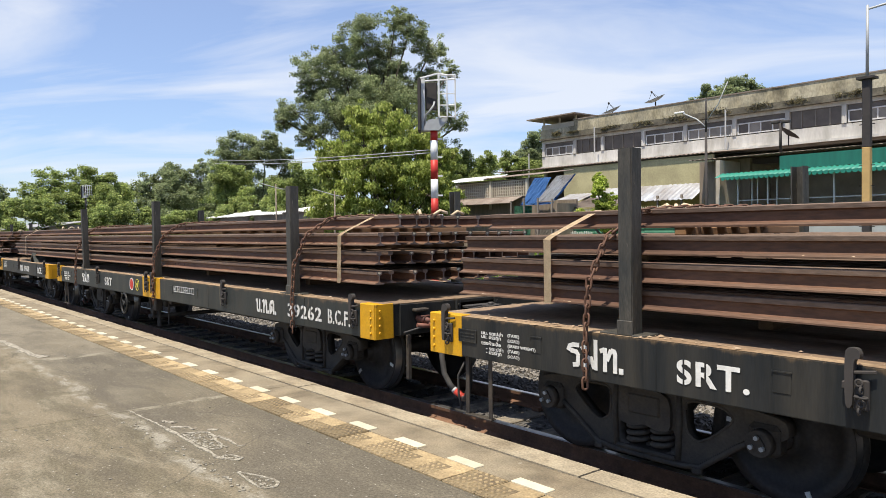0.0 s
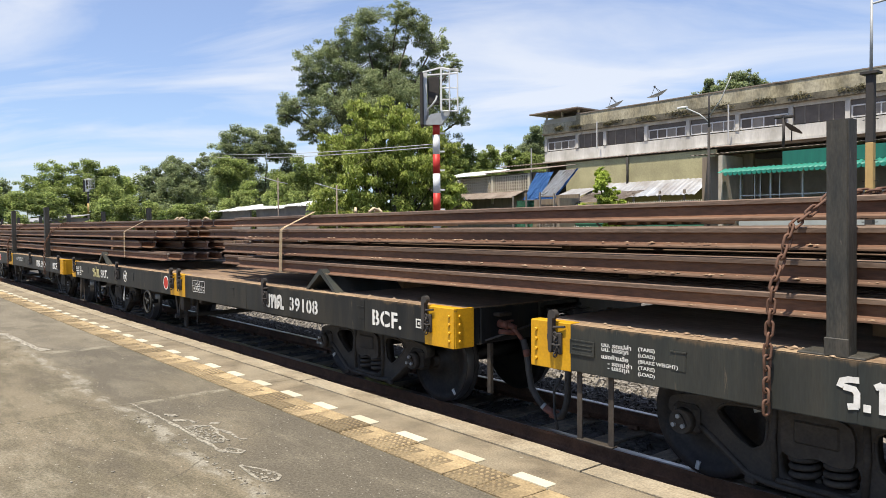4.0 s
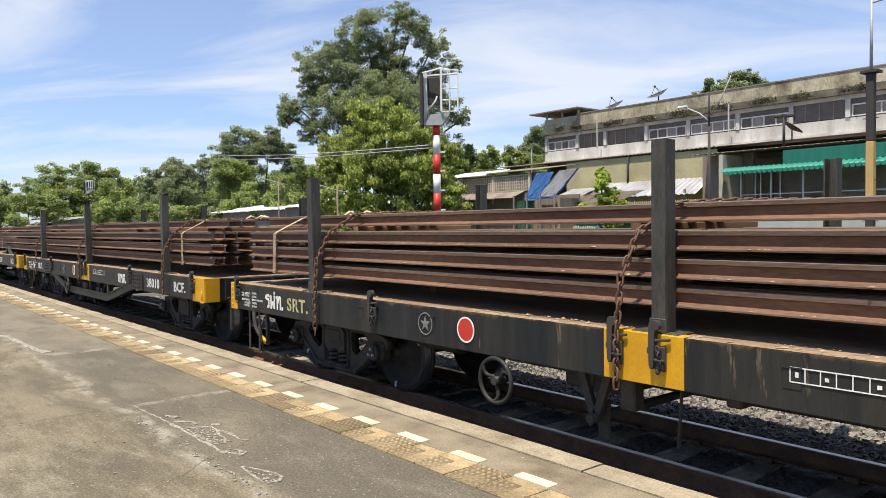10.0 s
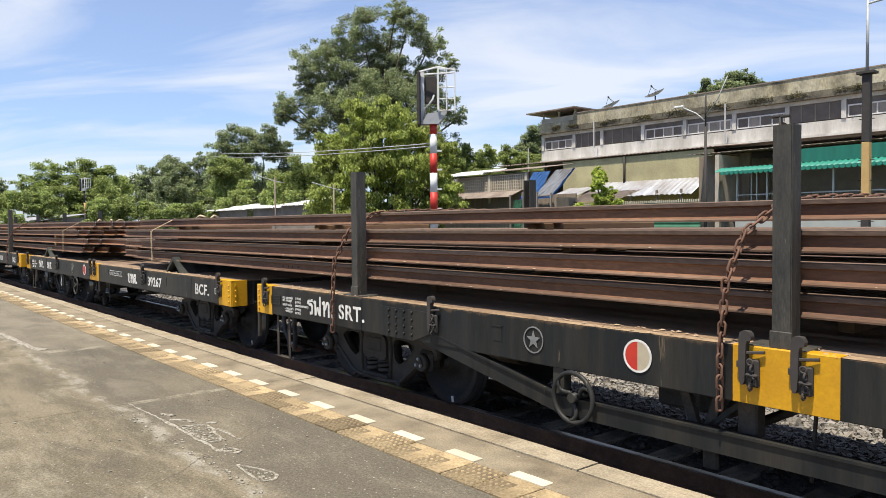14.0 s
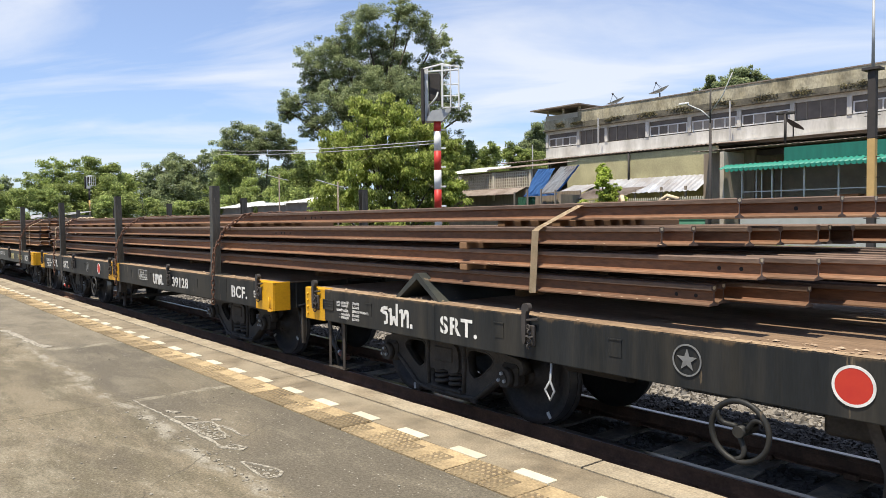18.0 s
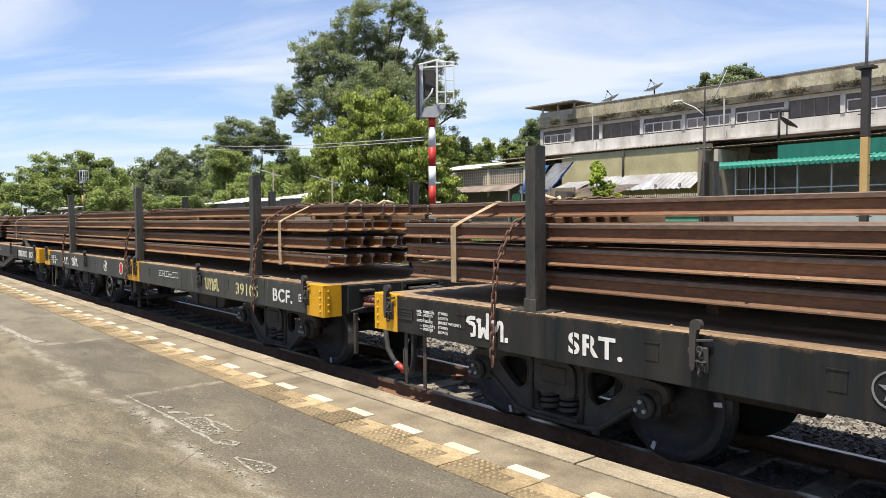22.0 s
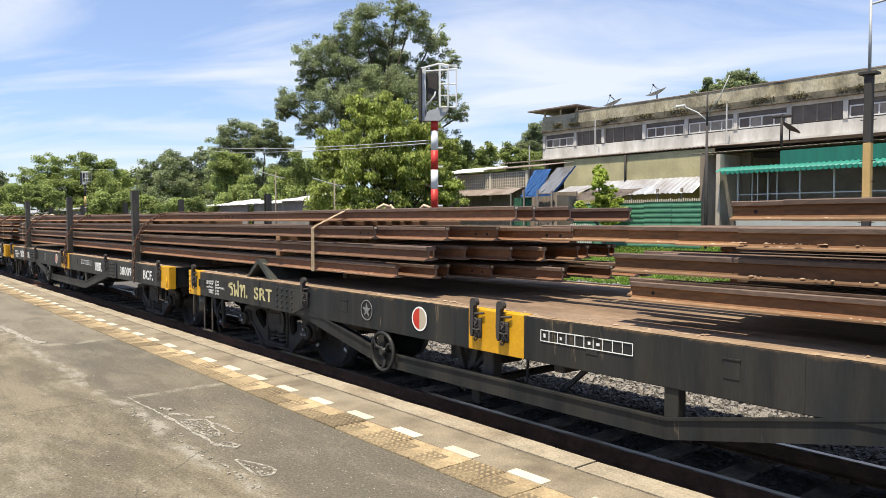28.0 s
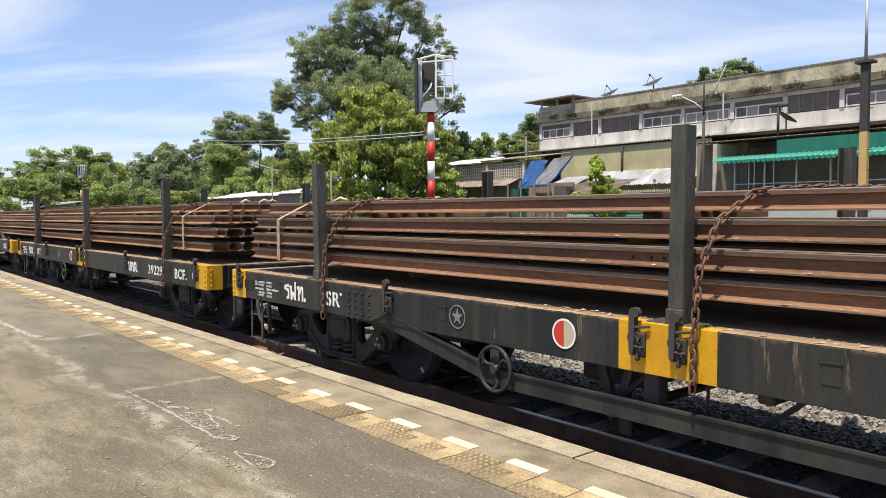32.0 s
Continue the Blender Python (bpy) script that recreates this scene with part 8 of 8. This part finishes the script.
def make_stack(front_x, stagger_front, stagger_rear, seed, stake_xs, strap_xs, label, top=7):
    """A stack of 18 m rails in four tiers; front_x: where its front end lies when the clip starts."""
    rng = random.Random(seed)
    TIERS = EVEN_TIERS if seed in (11, 17, 20) else LOW_TIERS
    st = thing("rail_stack", label, "rail stack", pose(front_x, TRACK_Y, RAIL_Z), "stacks of rails")
    MOVERS.append((st, front_x, TRACK_Y, RAIL_Z))
    rust, dust = (RUST_OCHRE, DUST_OCHRE) if seed in (17, 20) else (RUST_FRESH, DUST_FRESH) if seed in (36, 39, 42) else (RUST_DARK, RUST_DUST) if seed in (11, 30) else (RUST, RUST_DUST)
    kinds = [once(("load_rail", rust.name, n), lambda: rail_mesh("rail", -18, 0, [rust, RUST_CUT, dust, RAIL_SCALE, BOLT_HOLE, WHITE_TILE], 1, True, at, n in (0, 2, 3)))
             for n, at in enumerate(((), (), (-0.12, -0.26, -17.84), (-5.2, -5.34, -5.43, -5.57), (-12.1, -12.24, -12.33, -12.47)))]
    mixed = stagger_front > 0.5 or stagger_rear > 0.5
    for k, z in enumerate(TIERS):
        n = 11 if k < 3 else top
        for j in range(n):
            y = -1.09 + (0.205 * j + (rng.uniform(-0.03, 0.03) if j else 0)) + (0.24 if k == 3 else 0)
            off = -rng.uniform(0, 0.16) + (0.02 if k == 3 else 0)
            rear = -18.0 + rng.uniform(0, 0.14)
            if stagger_front > 0.5:
                ends = RAGGED_FRONT.get(seed, RAGGED_FRONT[33])[k]
                off = ends[j] if j < len(ends) else ends[-1] + rng.uniform(-0.7, 0.2)
            if stagger_rear > 0.5:
                ends = RAGGED_REAR.get(seed, RAGGED_REAR[14])[k]
                rear = -18.0 + (ends[j] if j < len(ends) else ends[-1] + rng.uniform(-0.2, 0.6))
            long = off - rear
            part("rail", kinds[rng.randrange(5)], None, st, at=pose(off, y, z + rng.uniform(-0.003, 0.003), 0, -0.035 * k if TIERS is EVEN_TIERS else 0, rng.uniform(-0.06, 0.06)) @ Matrix.Diagonal((long / 18, 1, 1, 1)))
    # dunnage under and between the tiers
    rows = [(1.06 - 0.004, TIERS[0], 0.05)] + [(a + LOAD_RAIL, b, 0.045) for a, b in zip(TIERS, TIERS[1:])]
    for k, (z0, z1, hw) in enumerate(rows):
        for n, x in enumerate((-2.5, -6.2, -10.5, -15.5) if k == 0 else (-1.4, -2.35 if stagger_front > 0.5 else -4.7, -8.3, -12.2, -16.4)):
            xx = x + rng.uniform(-0.4, 0.4) * (n != 1)
            part("dunnage", boxes((xx - hw, xx + hw, (-0.35 if k == 0 else (-1.15 if n == 1 and stagger_front > 0.5 else -0.8) if k < 3 else -0.7), 1.0, z0 + 0.001, z1 - 0.001), bevel=0.004), TIMBER, st, "reddish timber spacer")
    lt = part("rail_litter", once(("rail_litter", TIERS[1]), lambda: flakes([(-17.6, -0.4, -1.14, -1.106, z + 0.013) for z in TIERS[:3]], 230, 0.011, 5)), None, st, "pale flakes lying on the rail feet")
    lt["kind"] = "stuff"
    # straps over the stack
    for sx in strap_xs:
        bm = bmesh.new()
        lean = rng.uniform(-0.03, 0.03)
        path = [(sx + 0.3, -0.2, TIERS[3] + 0.14), (sx + 0.22, -0.84, TIERS[3] + 0.136), (sx + 0.03, -1.14, TIERS[2] + 0.13), (sx, -1.165, TIERS[2] + 0.1), (sx + lean, -1.168, TIERS[0] - 0.01), (sx + lean, -1.0, TIERS[0] - 0.02)]
        hw, pairs = 0.035, []
        for p in path:
            pairs.append((bm.verts.new((p[0] - hw, p[1], p[2])), bm.verts.new((p[0] + hw, p[1], p[2]))))
        fs = [bm.faces.new((a[0], a[1], b[1], b[0])) for a, b in zip(pairs, pairs[1:])]
        bmesh.ops.solidify(bm, geom=fs, thickness=0.004)
        part("strap", bm, STRAP, st, "cream webbing strap round the rails")
        # a loose bunched end and wooden wedge on top
        for q in range(3):
            a = rng.uniform(0, 3.14)
            x1, y1 = sx + 0.35 + rng.uniform(-0.1, 0.15), -0.3 + rng.uniform(-0.3, 0.5)
            z1 = TIERS[3] + 0.13
            bm = tube(bmesh.new(), [(x1, y1, z1), (x1 + 0.08 * math.cos(a), y1 + 0.08 * math.sin(a), z1 + 0.05), (x1 + 0.18 * math.cos(a), y1 + 0.16 * math.sin(a), z1 + 0.02)], 0.018, 5)
            part("strap_end", bm, STRAP, st, "bunched loose strap end")
    # chains from the top of the stack down over the sill
    for n, sx in enumerate(stake_xs):
        gap = rng.uniform(0.13, 0.24)
        if (seed, n) in BEHIND_STAKE:
            gap = -0.2 - gap * 0.75
        x = sx - front_x + gap
        top = TIERS[3] + LOAD_RAIL + 0.012
        pts = [(x + 0.7, 0.2, top), (x + 0.38, -0.6, top), (x + 0.2, -0.94, top - 0.02), (x + 0.09, -1.19, TIERS[2] + 0.11), (x + 0.055, -1.33, 1.4), (x + 0.035, -1.345, 1.05), (x + 0.03, -1.345, rng.uniform(0.62, 0.74))]
        part("chain", chain_mesh(pts), None, st, "rusty lashing chain")
    return st


for k, spec in enumerate(SPECS):
    make_wagon(k, spec)


def stake_places(i):
    return [WAGONS_X[i] + s for s in SPECS[i].get("stakes", ())]


# two stacks ride on each three wagons: one from the front of the first to the middle of the second, one on to the end of the third
TIDY = "four tiers of rusty rails strapped and chained on flat wagons"
for first in (1, 4, 7, 10):
    make_stack(WAGONS_X[first] + 6.2, 0.1, 2.2, 10 + first, stake_places(first), (-0.68 if first == 1 else -1.06, -16.64), "four tiers of orange-rusted rails strapped on flat wagons" if first > 6 else TIDY, {1: 7, 4: 3}.get(first, 7))
for third in (0, 3, 6, 9, 12):
    make_stack(WAGONS_X[third] - 6.1 + 18, 2.2, 0.1, 30 + third, stake_places(third), (-1.5, -16.96 if third == 0 else -17.2), "four tiers of orange-rusted rails strapped on flat wagons" if third > 5 else TIDY)


# ---- what moves ----
def rolled(t):
    """Metres rolled at t, gliding between the whole seconds."""
    k = min(int(t), len(ROLLED) - 2)
    f = t - k
    p0, p1, p2, p3 = (ROLLED[max(0, min(len(ROLLED) - 1, k + d))] for d in (-1, 0, 1, 2))
    if k == 0:
        p0 = 2 * p1 - p2
    if k == len(ROLLED) - 2:
        p3 = 2 * p2 - p1
    return 0.5 * (2 * p1 + (p2 - p0) * f + (2 * p0 - 5 * p1 + 4 * p2 - p3) * f * f + (3 * p1 - p0 - 3 * p2 + p3) * f ** 3)


def motions():
    for ob, x, y, z in MOVERS:
        walk(ob, [(t, pose(x + ROLLED[t], y, z)) for t in range(33)])
    for ws, x, turn in WHEELS:
        walk(ws, [(k / 7.5, pose(x, 0, 0.425, 0, turn + math.degrees(rolled(k / 7.5) / 0.425), 0)) for k in range(241)])


motions()
